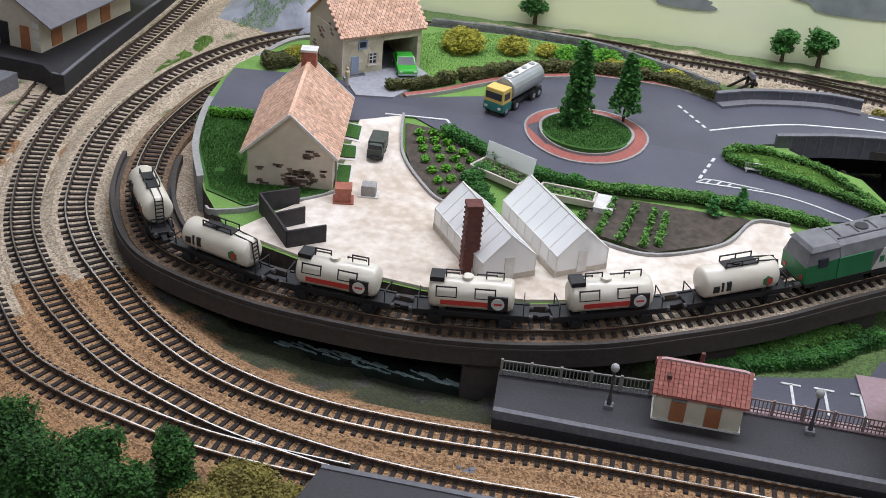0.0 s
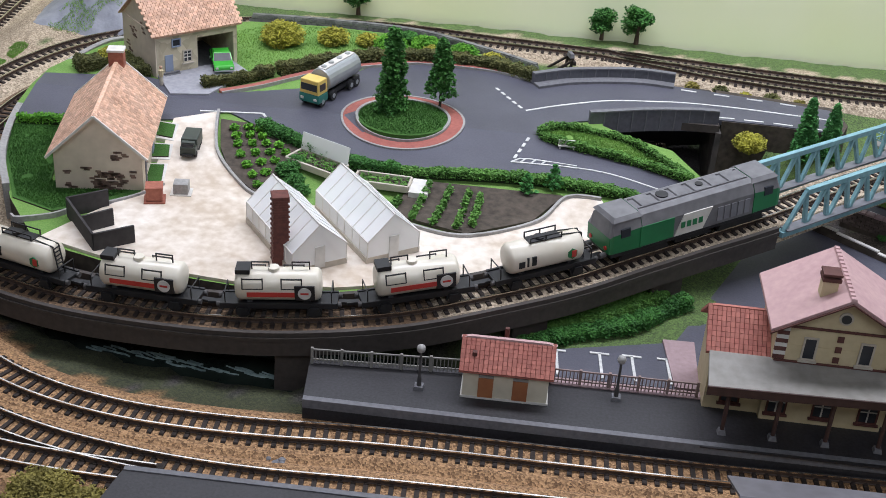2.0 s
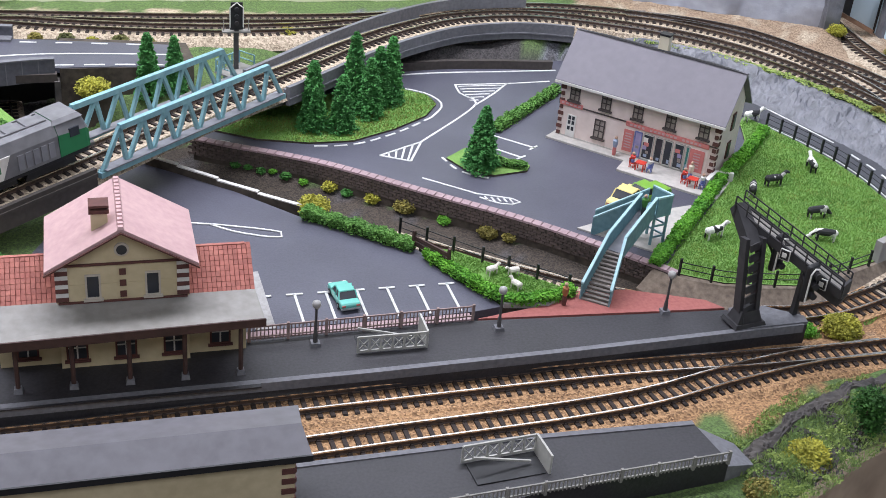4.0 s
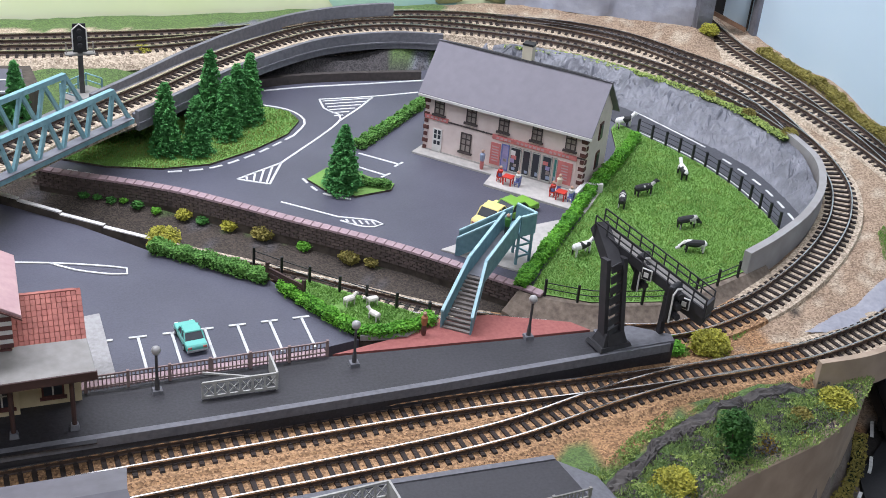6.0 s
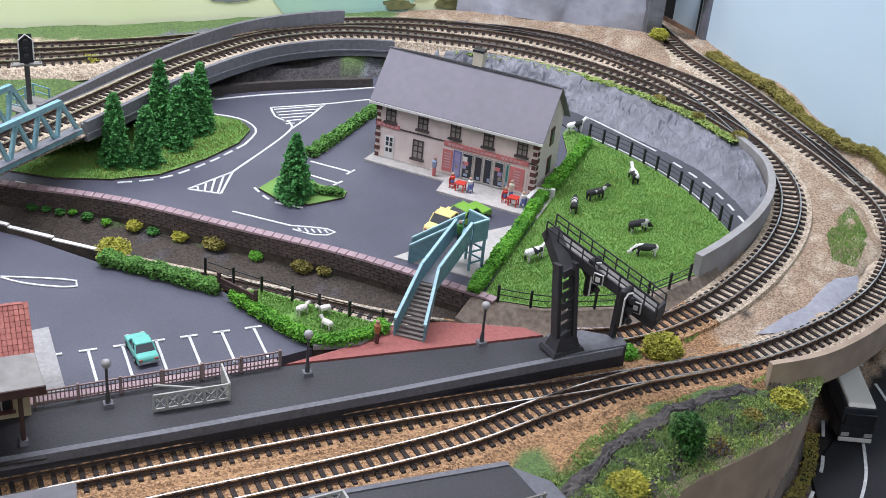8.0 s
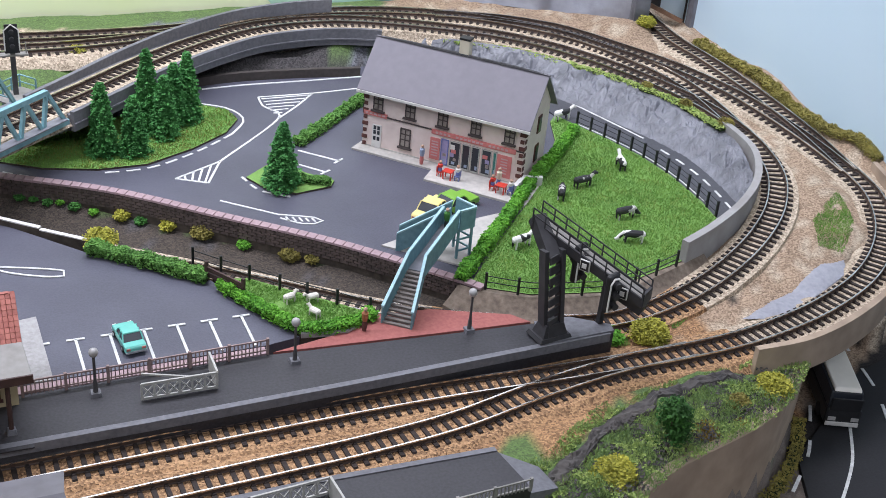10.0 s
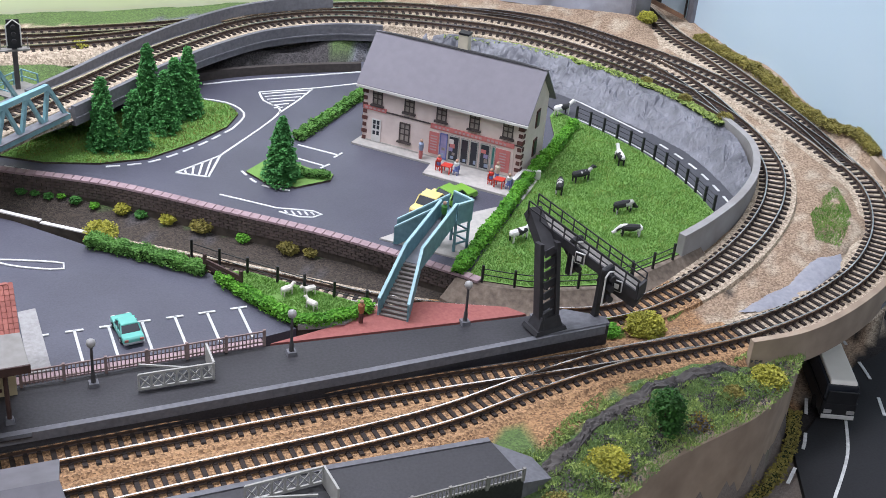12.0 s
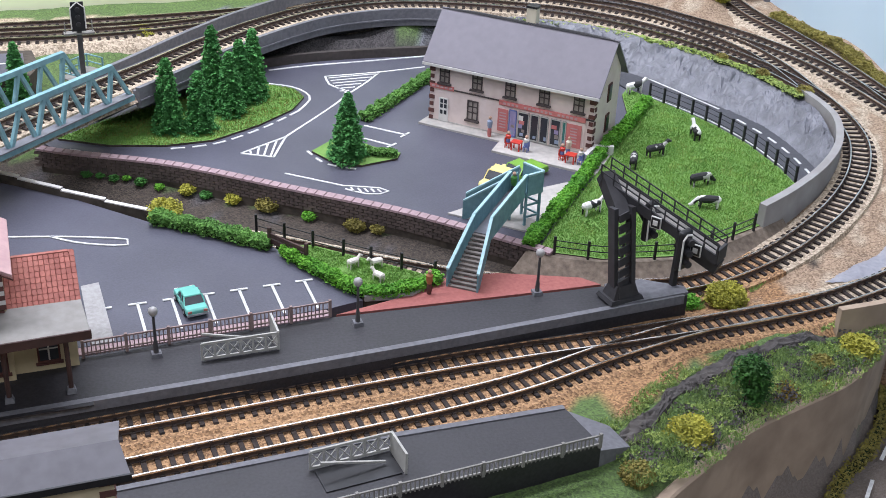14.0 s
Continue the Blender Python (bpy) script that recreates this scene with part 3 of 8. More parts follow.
def track(name, pts, label, bed=None, width=62.0, dip=0.0):
    """Two rails on sleepers; a ballast bed beneath where bed is a material."""
    path = glide(pts, 8.0) - np.array((0, 0, dip))
    root = thing(name, label=label, category="railway track", kind="structure")
    for side in (-8.25, 8.25):
        s = Shape()
        s.sweep(path, [(side - 1.2, -4.0), (side + 1.2, -4.0), (side + 0.35, -3.3), (side + 0.35, -1.2), (side + 0.6, -1.0), (side - 0.6, -1.0), (side - 0.35, -1.2), (side - 0.35, -3.3)])
        s.sweep(path, [(side - 0.62, -1.02), (side + 0.62, -1.02), (side + 0.55, 0), (side - 0.55, 0)], slot=1)
        part("rail", s, [RUST, STEEL], root)
    s = Shape()
    s.box((0, 0, -6.0), (3.3, 30, 2.0), top=0.92)
    for side in (-8.25, 8.25):
        s.box((0, side, -4.0), (2.6, 5.0, 0.9), top=0.8)
    me = s.mesh("sleeper", [SLEEPER])
    d = np.gradient(path, axis=0)
    for p, q in list(zip(path, d))[:300]:
        ob = new("sleeper", me)
        ob.parent = root
        ob.matrix_basis = pose(p[0] * MM, p[1] * MM, p[2] * MM, 0, 0, math.degrees(math.atan2(q[1], q[0])))
    if len(path) > 300:
        s = Shape()
        for p, q in list(zip(path, d))[300:]:
            s.box((p[0], p[1], p[2] - 6), (3.3, 30, 2.0), math.degrees(math.atan2(q[1], q[0])), top=0.92)
        tagged(part("sleepers", s, SLEEPER, root), kind="stuff")
    if bed:
        h = width / 2
        warm = (path[:, 1] < 110) & (path[:, 0] < 600) & (path[:, 0] > -690)
        cuts = [0] + [i for i in range(1, len(path)) if warm[i] != warm[i - 1]] + [len(path) - 1]
        for a, b in zip(cuts, cuts[1:]):
            if b - a < 2:
                continue
            s = Shape()
            s.sweep(path[a:b + 1], [(-h, -10.5), (-19, -5.2), (19, -5.2), (h, -10.5), (h + 4, -16), (-h - 4, -16)])
            part("ballast_bed", s, bed if bed is BALLAST_DARK and path[(a + b) // 2, 2] > 11 and path[(a + b) // 2, 0] < 0 else BALLAST if warm[(a + b) // 2] else BALLAST_PALE, root, "bed of fine ballast")
    return path


track("track_siding", T1, "steel rails on brown sleepers in orange-brown ballast", BALLAST, dip=0.6)
track("track_middle", T2, "two steel rails on dark brown sleepers in brown ballast", BALLAST, 60, dip=0.3)
track("track_outer", T3, "two steel rails on dark brown sleepers in pale ballast", BALLAST_PALE, 58)
track("track_inner", T4, "two steel rails on dark brown sleepers", BALLAST_DARK, 42, dip=0.15)
track("track_back", T6, "curving main track along the back of the layout", BALLAST_PALE, 50, dip=0.45)
track("track_junction", T8, "track joining the tunnel line along the sky board", BALLAST_PALE, 46, dip=0.9)
track("track_loop", T7, "second track along the painted backdrop", BALLAST_PALE, 50, dip=0.75)

# deck that carries the outer track over the lower road
s = Shape()
s.sweep(W3[(W3[:, 0] > 640) & (W3[:, 0] < 812) & (W3[:, 1] < 112)], [(-31, -17), (28, -17), (28, -9), (-31, -9)])
structure("road_underbridge", s, CONCRETE, "plain concrete deck carrying the track over the lower road", "bridge")

# viaduct: concrete trough, kerbs, piers
VIA = W4[(np.arange(len(W4)) > 36) & (W4[:, 0] < 0) & (W4[:, 2] > 8)]
VIA = VIA[VIA[:, 1] < 268]
root = thing("viaduct", label="curved dark grey concrete railway viaduct on piers", category="viaduct", kind="structure")
s = Shape()
s.sweep(VIA, [(-24, -19), (24, -19), (24, -6.5), (-24, -6.5)])
part("deck", s, DARKDECK, root)
for side in (-1, 1):
    s = Shape()
    a, b = sorted((side * 22.5, side * 26))
    s.sweep(VIA, [(a, -20.5), (b, -20.5), (b, -1.5), (a, -1.5)])
    part("kerb", s, DARKDECK, root)
s = Shape()
s.sweep(VIA, [(-27.2, -8), (-26.1, -8), (-26.1, -5), (-27.2, -5)])
part("string_course", s, DARKDECK, root)
for px, py in ((-345, 88), (-188, 148), (-84, 214)):
    k = int(np.argmin((VIA[:, 0] - px) ** 2 + (VIA[:, 1] - py) ** 2))
    p = VIA[k]
    q = VIA[min(k + 1, len(VIA) - 1)] - VIA[k - 1]
    s = Shape()
    s.box((p[0], p[1], -45), (30, 40, p[2] - 19.5 + 45), math.degrees(math.atan2(q[1], q[0])), top=0.94)
    part("pier", s, DARKDECK, root, bevel=1.0)

# teal truss bridge over the cutting
root = thing("truss_bridge", label="teal-painted steel lattice girder bridge", category="bridge", kind="structure")
a0, a1 = np.array((-3.0, 267, 46)), np.array((153.0, 405, 45))
along = (a1 - a0) / np.linalg.norm(a1 - a0)
cross = np.array((-along[1], along[0], 0))
length = np.linalg.norm(a1 - a0)
s = Shape()
s.beam(a0 + (0, 0, -9), a1 + (0, 0, -9), 44, 4)
part("deck", s, TEAL, root)
for side in (-1, 1):
    base = lambda d, h: a0 + along * d + cross * side * 26 + (0, 0, h)
    for name, p, q, w in (("bottom_chord", base(-4, -8), base(length + 4, -8), 5), ("top_chord", base(18, 25), base(length - 18, 25), 4.2)):
        s = Shape()
        s.beam(p, q, w, 4.5)
        part(name, s, TEAL, root)
    n = 8
    for i in range(n):
        d0 = -2 + i * (length + 4) / n
        d1 = d0 + (length + 4) / n
        s = Shape()
        top = 18 + (length - 36) * i / (n - 1)
        s.beam(base(d0, -8), base(top, 25), 3.0, 3.0)
        part("diagonal", s, TEAL, root)
        s = Shape()
        s.beam(base(top, 25), base(d1, -8), 3.0, 3.0)
        part("diagonal", s, TEAL, root)
    s = Shape()
    s.beam(base(0, -4.5), base(length, -4.5), 9, 1)
    part("footway", s, LOCOGREY, root, "pale grey walkway")

# far bridge: parapets beside the inner track behind the conifers
FAR = W4[(W4[:, 0] > 160) & (W4[:, 1] > 408) & (W4[:, 0] < 535)]
root = thing("far_bridge", label="long curved grey concrete bridge with solid parapets", category="bridge", kind="structure")
s = Shape()
s.sweep(FAR, [(-27, -21), (-23, -21), (-23, -3), (-27, -3)])
part("parapet", s, CONCRETE, root)
s = Shape()
wing = FAR[FAR[:, 0] < 484].copy()
wing[:, 2] += np.interp(wing[:, 0], (160, 300, 484), (-12, -6, 0))
s.sweep(wing, [(23, -34), (27, -34), (27, 11), (23, 11)])
part("parapet", s, CONCRETE, root)
s = Shape()
s.sweep(FAR, [(-24, -19), (24, -19), (24, -6.4), (-24, -6.4)])
part("deck", s, CONCRETE, root)
s = Shape()
s.sweep(FAR, [(-28, -15), (-26.9, -15), (-26.9, -13.5), (-28, -13.5)])
part("string_course", s, CONCRETE, root)
s = Shape()
s.prism([(330, 575), (420, 600), (540, 585), (600, 560), (600, 570), (540, 600), (420, 620), (330, 600)], -20, 4)
part("abutment", s, DARKROCK, root, "rough grey stone abutment")

# village plateau
PLATEAU = [(-600, 205), (-556, 145), (-480, 122), (-395, 114), (-320, 121), (-255, 142), (-190, 176), (-130, 222), (-88, 258), (-62, 300), (-40, 345), (-66, 385), (-104, 404), (-128, 424), (-130, 480), (-126, 536), (-150, 527), (-195, 540), (-260, 575), (-326, 604), (-417, 608), (-500, 600), (-560, 570), (-625, 505), (-652, 424), (-654, 353), (-636, 273)]
slab("village_ground", PLATEAU, upland, 40, GRASS, "grass-covered ground of the model village", RISE, "ground")
slab("road_village", [(-646, 325), (-600, 330), (-500, 352), (-467, 372), (-432, 352), (-389, 330), (-341, 308), (-271, 310), (-190, 316), (-113, 310), (-75, 318), (-51, 345), (-120, 375), (-178, 378), (-183, 402), (-150, 425), (-118, 438), (-88, 448), (-48, 458), (-20, 462), (36, 462), (92, 456), (92, 512), (40, 521), (-51, 534), (-88, 540), (-123, 536), (-185, 503), (-235, 523), (-308, 524), (-360, 500), (-400, 440), (-480, 404), (-560, 425), (-650, 410)], raised(1.5), 5, ASPHALT, "smooth dark asphalt road round the village", RISE, "road")
slab("courtyard", [(-509, 350), (-473, 368), (-460, 311), (-446, 287), (-429, 266), (-414, 250), (-340, 240), (-282, 228), (-235, 219), (-181, 254), (-157, 294), (-128, 297), (-112, 262), (-138, 220), (-193, 177), (-257, 144), (-321, 123), (-395, 116), (-480, 124), (-553, 148), (-530, 190), (-500, 238)], raised(2.5), 5, COURT, "pale dusty courtyard paving", RISE)
slab("triangle_green", [(-184, 384), (-173, 402), (-140, 400), (-106, 389), (-80, 368), (-50, 338), (-70, 340), (-105, 355), (-150, 368)], raised(2.6), 10, GRASS, "small grass triangle inside its hedge", RISE, "grass")
slab("lawn", [(-652, 318), (-598, 323), (-580, 240), (-505, 243), (-500, 228), (-560, 190), (-598, 205), (-632, 273)], raised(1.2), 4, LAWN, "deep green lawn round the house", RISE, "grass")
slab("garden_bed", [(-468, 356), (-429, 353), (-385, 318), (-402, 272), (-412, 254), (-428, 269), (-445, 289), (-457, 313)], raised(3), 4, EARTH, "dark soil of the cabbage garden", RISE, "garden bed")
slab("crop_bed", [(-300, 262), (-290, 240), (-235, 223), (-184, 256), (-160, 296), (-276, 296)], raised(3), 4, EARTH, "dark soil of the crop garden", RISE, "garden bed")
slab("garage_drive", [(-524, 389), (-490, 397), (-468, 458), (-490, 482), (-520, 455), (-548, 428)], raised(3), 4, PALECONC, "pale concrete garage drive", RISE, "drive")

# station side
slab("platform", [(-322, 12), (-58, 14), (172, 17), (321, 21), (503, 29), (503, 34), (450, 56), (394, 59), (257, 68), (130, 72), (-153, 72), (-326, 58)], 0, 18, PLATFORM, "dark tarred station platform with a pale edge")
s = Shape()
s.sweep(lift([(-322, 13.5), (-58, 15.5), (172, 18.5), (321, 22.5), (500, 30)], 0), [(-2, -6), (2.5, -6), (2.5, 0.8), (-2, 0.8)])
structure("platform_edge", s, CONCRETE, "worn pale grey platform edging stones", "platform edge")
slab("car_park", [(-200, 72), (262, 80), (285, 84), (240, 178), (168, 228), (92, 308), (40, 345), (10, 310), (-71, 132), (-157, 106), (-200, 104)], -0.5, 30, ASPHALT, "dark asphalt station car park")
slab("red_paving", [(262, 69), (300, 66.5), (394, 60.5), (450, 57.5), (440, 70), (385, 92), (345, 95), (318, 80)], 0.8, 14, REDPAVE, "red-painted paving behind the platform")
slab("sheep_green", [(245, 172), (286, 86), (318, 82), (345, 95), (322, 118), (270, 166)], 0.5, 26, GRASS, "small green for the sheep", (), "grass")
slab("cafe_yard", [(118, 380), (198, 335), (278, 270), (355, 206), (424, 134), (440, 120), (560, 260), (670, 330), (690, 390), (640, 460), (520, 560), (300, 545), (180, 480), (90, 420)], -6, 26, ASPHALT, "dark asphalt yard and road by the cafe")
slab("field", [(562, 266), (459, 154), (430, 122), (471, 98), (527, 87), (613, 113), (655, 135), (683, 165), (688, 200), (688, 250), (681, 295), (668, 335), (652, 372), (642, 398), (630, 385), (615, 345)], -4, 24, GRASS, "bright green pasture", (), "grass")
slab("rock_road", [(632, 470), (642, 398), (652, 372), (668, 335), (681, 295), (688, 250), (688, 200), (683, 165), (716, 176), (728, 238), (726, 292), (704, 360), (668, 440)], -4.4, 20, ROCKROAD, "narrow dark road along the rock", (), "road")
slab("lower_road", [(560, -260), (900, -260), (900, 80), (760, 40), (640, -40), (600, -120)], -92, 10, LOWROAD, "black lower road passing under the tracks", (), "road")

# shapes painted on the meadow board
ROCKPAINT = paint("painted_rock", (0.30, 0.33, 0.32), (0.20, 0.22, 0.22), 60, 0.9, blotch=20)
LAKEPAINT = paint("painted_lake", (0.42, 0.68, 0.60), (0.50, 0.72, 0.52), 10, 0.9, blotch=4)
TREEPAINT = paint("painted_tree", (0.20, 0.20, 0.08), (0.10, 0.12, 0.05), 120, 0.9, blotch=40)


def daub(name, x, z, w, h, mat, label, off=1.0, n=26):
    s = Shape()
    rim = []
    for i in range(n):
        t = 2 * math.pi * i / n
        q = 1 + 0.35 * noise.noise((math.cos(t) * 1.7 + x * 0.1, math.sin(t) * 1.7, z))
        rim.append((x + math.cos(t) * w * q, z + math.sin(t) * h * q))
    s.add([(a, 700 - off, b) for a, b in rim] + [(a, 700 + 1, b) for a, b in rim], [tuple(range(n))] + [(i, n + i, n + (i + 1) % n, (i + 1) % n) for i in range(n)])
    return structure(name, s, mat, label, "painting")


daub("painted_lake", 520, 60, 105, 60, LAKEPAINT, "pale green lake painted on the board", 0.8)
daub("painted_rocks", 376, 39, 26, 5, ROCKPAINT, "grey rocks painted on the meadow board")
daub("painted_rocks", -240, 68, 34, 7, ROCKPAINT, "grey rocks painted on the meadow board")
daub("painted_rocks", -60, 92, 66, 13, ROCKPAINT, "grey rocks painted on the meadow board")
for i in range(16):
    daub("painted_tree", 610 + rng.uniform(-52, 48), 42 + rng.uniform(-22, 30), rng.uniform(7, 18), rng.uniform(3, 8), TREEPAINT, "brown-green tree painted on the board", 1.4 + 0.1 * i, 14)

# plants


def cloud(c, r, n, power=0.45):
    """Random places in an uneven ellipsoid, denser towards its skin."""
    d = rng.normal(size=(n, 3))
    d /= np.linalg.norm(d, axis=1)[:, None]
    lump = np.array([1 + 0.28 * noise.noise(Vector(v) * 2.3 + Vector((c[0] * 0.1, c[1] * 0.1, 0))) for v in d])
    q = rng.uniform(0, 1, n) ** power * lump
    return d * q[:, None] * np.asarray(r) + np.asarray(c)


def bush(name, at, r, mat, label, group="", n=None, flake=0.82, category="bush", h=None):
    h = h or r * 0.8
    s = Shape()
    n = n or int(20 * r * r)
    p = cloud((0, 0, h * 0.55), (r, r, h * 0.75), n)
    s.leaves(p[p[:, 2] > -0.5], flake)
    root = thing(name, at, 0, label, category, group)
    part("foliage", s, mat, root)
    t = Shape()
    t.cyl((0, 0, -1), r * 0.12, h * 0.6, 6)
    part("stem", t, EARTH, root)
    return root


def hedge(name, path, w, h, mat, label, z, flake=0.82, dense=1.0, group="hedges", core=True):
    """A clipped run of foliage along a plan path."""
    p = glide(lift(path, z), 2.0)
    n = int(len(p) * w * h * 1.3 * dense)
    k = rng.integers(0, len(p), n)
    d = np.gradient(p, axis=0)
    side = np.stack([-d[:, 1], d[:, 0]], 1) / (np.linalg.norm(d[:, :2], axis=1)[:, None] + 1e-9)
    a = rng.uniform(-1, 1, n)
    up = rng.uniform(0, 1, n) ** 0.6
    swell = np.array([1 + 0.35 * noise.noise((x * 0.12, y * 0.12, 0)) for x, y in p[k, :2]])
    v = p[k].copy()
    v[:, :2] += side[k] * (a * w / 2 * np.sqrt(1 - 0.45 * up**2) * swell)[:, None] + rng.normal(0, 0.5, (n, 2))
    v[:, 2] += up * h * swell
    s = Shape()
    s.leaves(v, flake)
    root = thing(name, (0, 0, 0), 0, label, "hedge", group)
    part("foliage", s, mat, root)
    if not core:
        return root
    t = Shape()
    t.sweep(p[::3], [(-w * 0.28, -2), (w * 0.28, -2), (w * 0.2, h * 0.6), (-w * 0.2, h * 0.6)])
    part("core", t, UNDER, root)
    return root


def conifer(name, h, r, mat, label, group, at, tiers=9, flake=1.5, n=1500, slim=1.0, bare=0.05):
    """A tapered trunk, drooping boughs and a crown of many small tufts of needles."""
    root = thing(name, at, 0, label, "tree", group)
    t = Shape()
    t.cyl((0, 0, -2), r * 0.1, h * 0.9, 7, r2=0.4)
    for i in range(30):
        q, a = rng.uniform(bare, 0.9), rng.uniform(0, 6.28)
        reach = r * (1 - q) ** slim * 0.8
        t.tube((0, 0, h * q), (math.cos(a) * reach, math.sin(a) * reach, h * q - reach * 0.2), 0.5, 4, r2=0.2)
    part("trunk", t, BARK, root)
    m, each = n // 16, 16
    q = ((np.arange(m) + rng.uniform(0, 1, m)) / m) ** 1.2
    a = np.arange(m) * 2.39996 + rng.normal(0, 0.25, m)
    tier = (q * tiers) % 1.0
    reach = r * (1.03 - q) ** slim * (1.0 - 0.22 * tier) * rng.uniform(0.62, 1.06, m)
    c = np.stack([np.cos(a) * reach, np.sin(a) * reach, h * (bare + (0.99 - bare) * q) - reach * 0.1], 1)
    d = rng.normal(0, 1, (m, each, 3))
    d /= np.linalg.norm(d, axis=2)[..., None]
    size = (r * 0.17 * (0.55 + 0.6 * (1 - q)))[:, None, None]
    pts = c[:, None] + d * size * rng.uniform(0.5, 1.0, (m, each, 1)) * np.array((1, 1, 0.8))
    inner = rng.uniform(0, 1, n // 3)
    b = rng.uniform(0, 6.283, n // 3)
    k = r * (1.0 - inner) ** slim * 0.5 * rng.uniform(0.2, 1, n // 3)
    s = Shape()
    s.leaves(np.concatenate([pts.reshape(-1, 3), np.stack([np.cos(b) * k, np.sin(b) * k, h * (bare + 0.02 + (0.9 - bare) * inner)], 1)]), flake)
    part("crown", s, mat, root)
    return root


def leafy_tree(name, at, h, r, mat, label, group="", n=3000, flake=1.15, low=0.45, lumps=11):
    root = thing(name, at, 0, label, "tree", group)
    t = Shape()
    t.cyl((0, 0, -2), r * 0.12, h * 0.55, 8, r2=r * 0.06)
    s = Shape()
    for i in range(lumps):
        a, q = rng.uniform(0, 6.28), rng.uniform(low, 0.93)
        wide = r * 0.62 * (1.25 - q * 0.7)
        c = (math.cos(a) * wide * rng.uniform(0.3, 1), math.sin(a) * wide * rng.uniform(0.3, 1), h * q)
        t.tube((0, 0, h * min(0.3, low)), c, r * 0.05, 5, r2=0.4)
        s.leaves(cloud(c, (r * 0.42, r * 0.42, h * 0.17), n // lumps), flake)
    part("trunk", t, BARK, root)
    part("crown", s, mat, root)
    return root


# near-black hedge core: the shade inside the foliage put into colour
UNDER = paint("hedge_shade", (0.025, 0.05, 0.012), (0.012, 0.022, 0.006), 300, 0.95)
BARK = paint("bark", (0.09, 0.06, 0.04), (0.045, 0.03, 0.02), 400, 0.9, 0.5)
FRESH = leafy("fresh_leaf", (0.17, 0.45, 0.03), (0.05, 0.20, 0.015))
DEEP = leafy("deep_leaf", (0.08, 0.27, 0.045), (0.015, 0.075, 0.014))
BROWNGREEN = leafy("heath_leaf", (0.17, 0.17, 0.05), (0.05, 0.06, 0.02))
YELLOW = leafy("yellow_leaf", (0.50, 0.47, 0.055), (0.20, 0.20, 0.025))


def tufts(name, poly, z, n, mat, label, size=0.62, gap=-0.5):
    """Short scatter grass over a plan polygon, as one growth."""
    xs_, ys_ = [p[0] for p in poly], [p[1] for p in poly]
    pts = []
    while len(pts) < n * 1.5:
        x, y = rng.uniform(min(xs_), max(xs_)), rng.uniform(min(ys_), max(ys_))
        if inside(poly, x, y) and noise.noise((x * 0.06, y * 0.06, 11)) > gap:
            pts.append((x, y, (z(x, y) if callable(z) else z) - 0.1))
    s = Shape()
    s.blades(pts, size * 3.0)
    return structure(name, s, mat, label, "grass", kind="stuff")


def mat_patch(name, poly, mat, label, category, over=1.0, step=4.0):
    """A thin skin that follows the ground inside a plan polygon."""
    s = Shape()
    x0, x1 = min(p[0] for p in poly), max(p[0] for p in poly)
    y0, y1 = min(p[1] for p in poly), max(p[1] for p in poly)
    nx, ny = int((x1 - x0) / step) + 1, int((y1 - y0) / step) + 1
    v = [(x0 + i * step, y0 + j * step, terrain(x0 + i * step, y0 + j * step) + over) for j in range(ny + 1) for i in range(nx + 1)]
    f = [(j * (nx + 1) + i, j * (nx + 1) + i + 1, (j + 1) * (nx + 1) + i + 1, (j + 1) * (nx + 1) + i) for j in range(ny) for i in range(nx) if inside(poly, x0 + (i + 0.5) * step, y0 + (j + 0.5) * step)]
    s.add(v, f)
    return structure(name, s, mat, label, category, smooth=True)


TURF = leafy("turf_leaf", (0.25, 0.43, 0.085), (0.10, 0.24, 0.04))
LAWNLEAF = leafy("lawn_leaf", (0.07, 0.20, 0.03), (0.028, 0.10, 0.016))
STRAWGREEN = leafy("straw_leaf", (0.40, 0.48, 0.13), (0.20, 0.30, 0.07))
# leaf tone darkened to carry the corner trees' dim light
SHADY = leafy("shady_leaf", (0.045, 0.16, 0.018), (0.008, 0.035, 0.006))

# ---- the village ----
GLASSY = bpy.data.materials.new("greenhouse_plastic")
GLASSY.use_nodes = True
node = GLASSY.node_tree.nodes["Principled BSDF"]
node.inputs["Base Color"].default_value = (0.97, 0.98, 0.98, 1)
node.inputs["Roughness"].default_value = 0.45
node.inputs["Alpha"].default_value = 0.72
WINDOW = paint("window_dark", (0.035, 0.04, 0.05), (0.02, 0.022, 0.028), 60, 0.3)
FRAME = paint("frame_pale", (0.55, 0.50, 0.42), (0.45, 0.40, 0.33), 200, 0.7)
OFFWHITE = paint("off_white", (0.72, 0.70, 0.66), (0.58, 0.56, 0.52), 150, 0.7)
KERB = paint("kerb_stone", (0.38, 0.37, 0.36), (0.27, 0.26, 0.25), 400, 0.8)
REDBRICK = paint("red_brick", (0.42, 0.15, 0.10), (0.28, 0.09, 0.06), 300, 0.85)
CREAMSTONE = paint("cream_stone", (0.68, 0.61, 0.45), (0.46, 0.40, 0.28), 140, 0.85, 0.5, kind="stones")
GREYSTONE = paint("grey_stone", (0.22, 0.22, 0.21), (0.10, 0.10, 0.10), 160, 0.85, 0.8, kind="stones")
DOORBLUE = paint("door_blue", (0.30, 0.36, 0.48), (0.25, 0.30, 0.40), 100, 0.6)
CARGREEN = paint("car_green", (0.06, 0.45, 0.05), (0.05, 0.38, 0.04), 40, 0.25, coat=0.5)
ARMY = paint("truck_green", (0.06, 0.075, 0.06), (0.04, 0.05, 0.042), 100, 0.5)
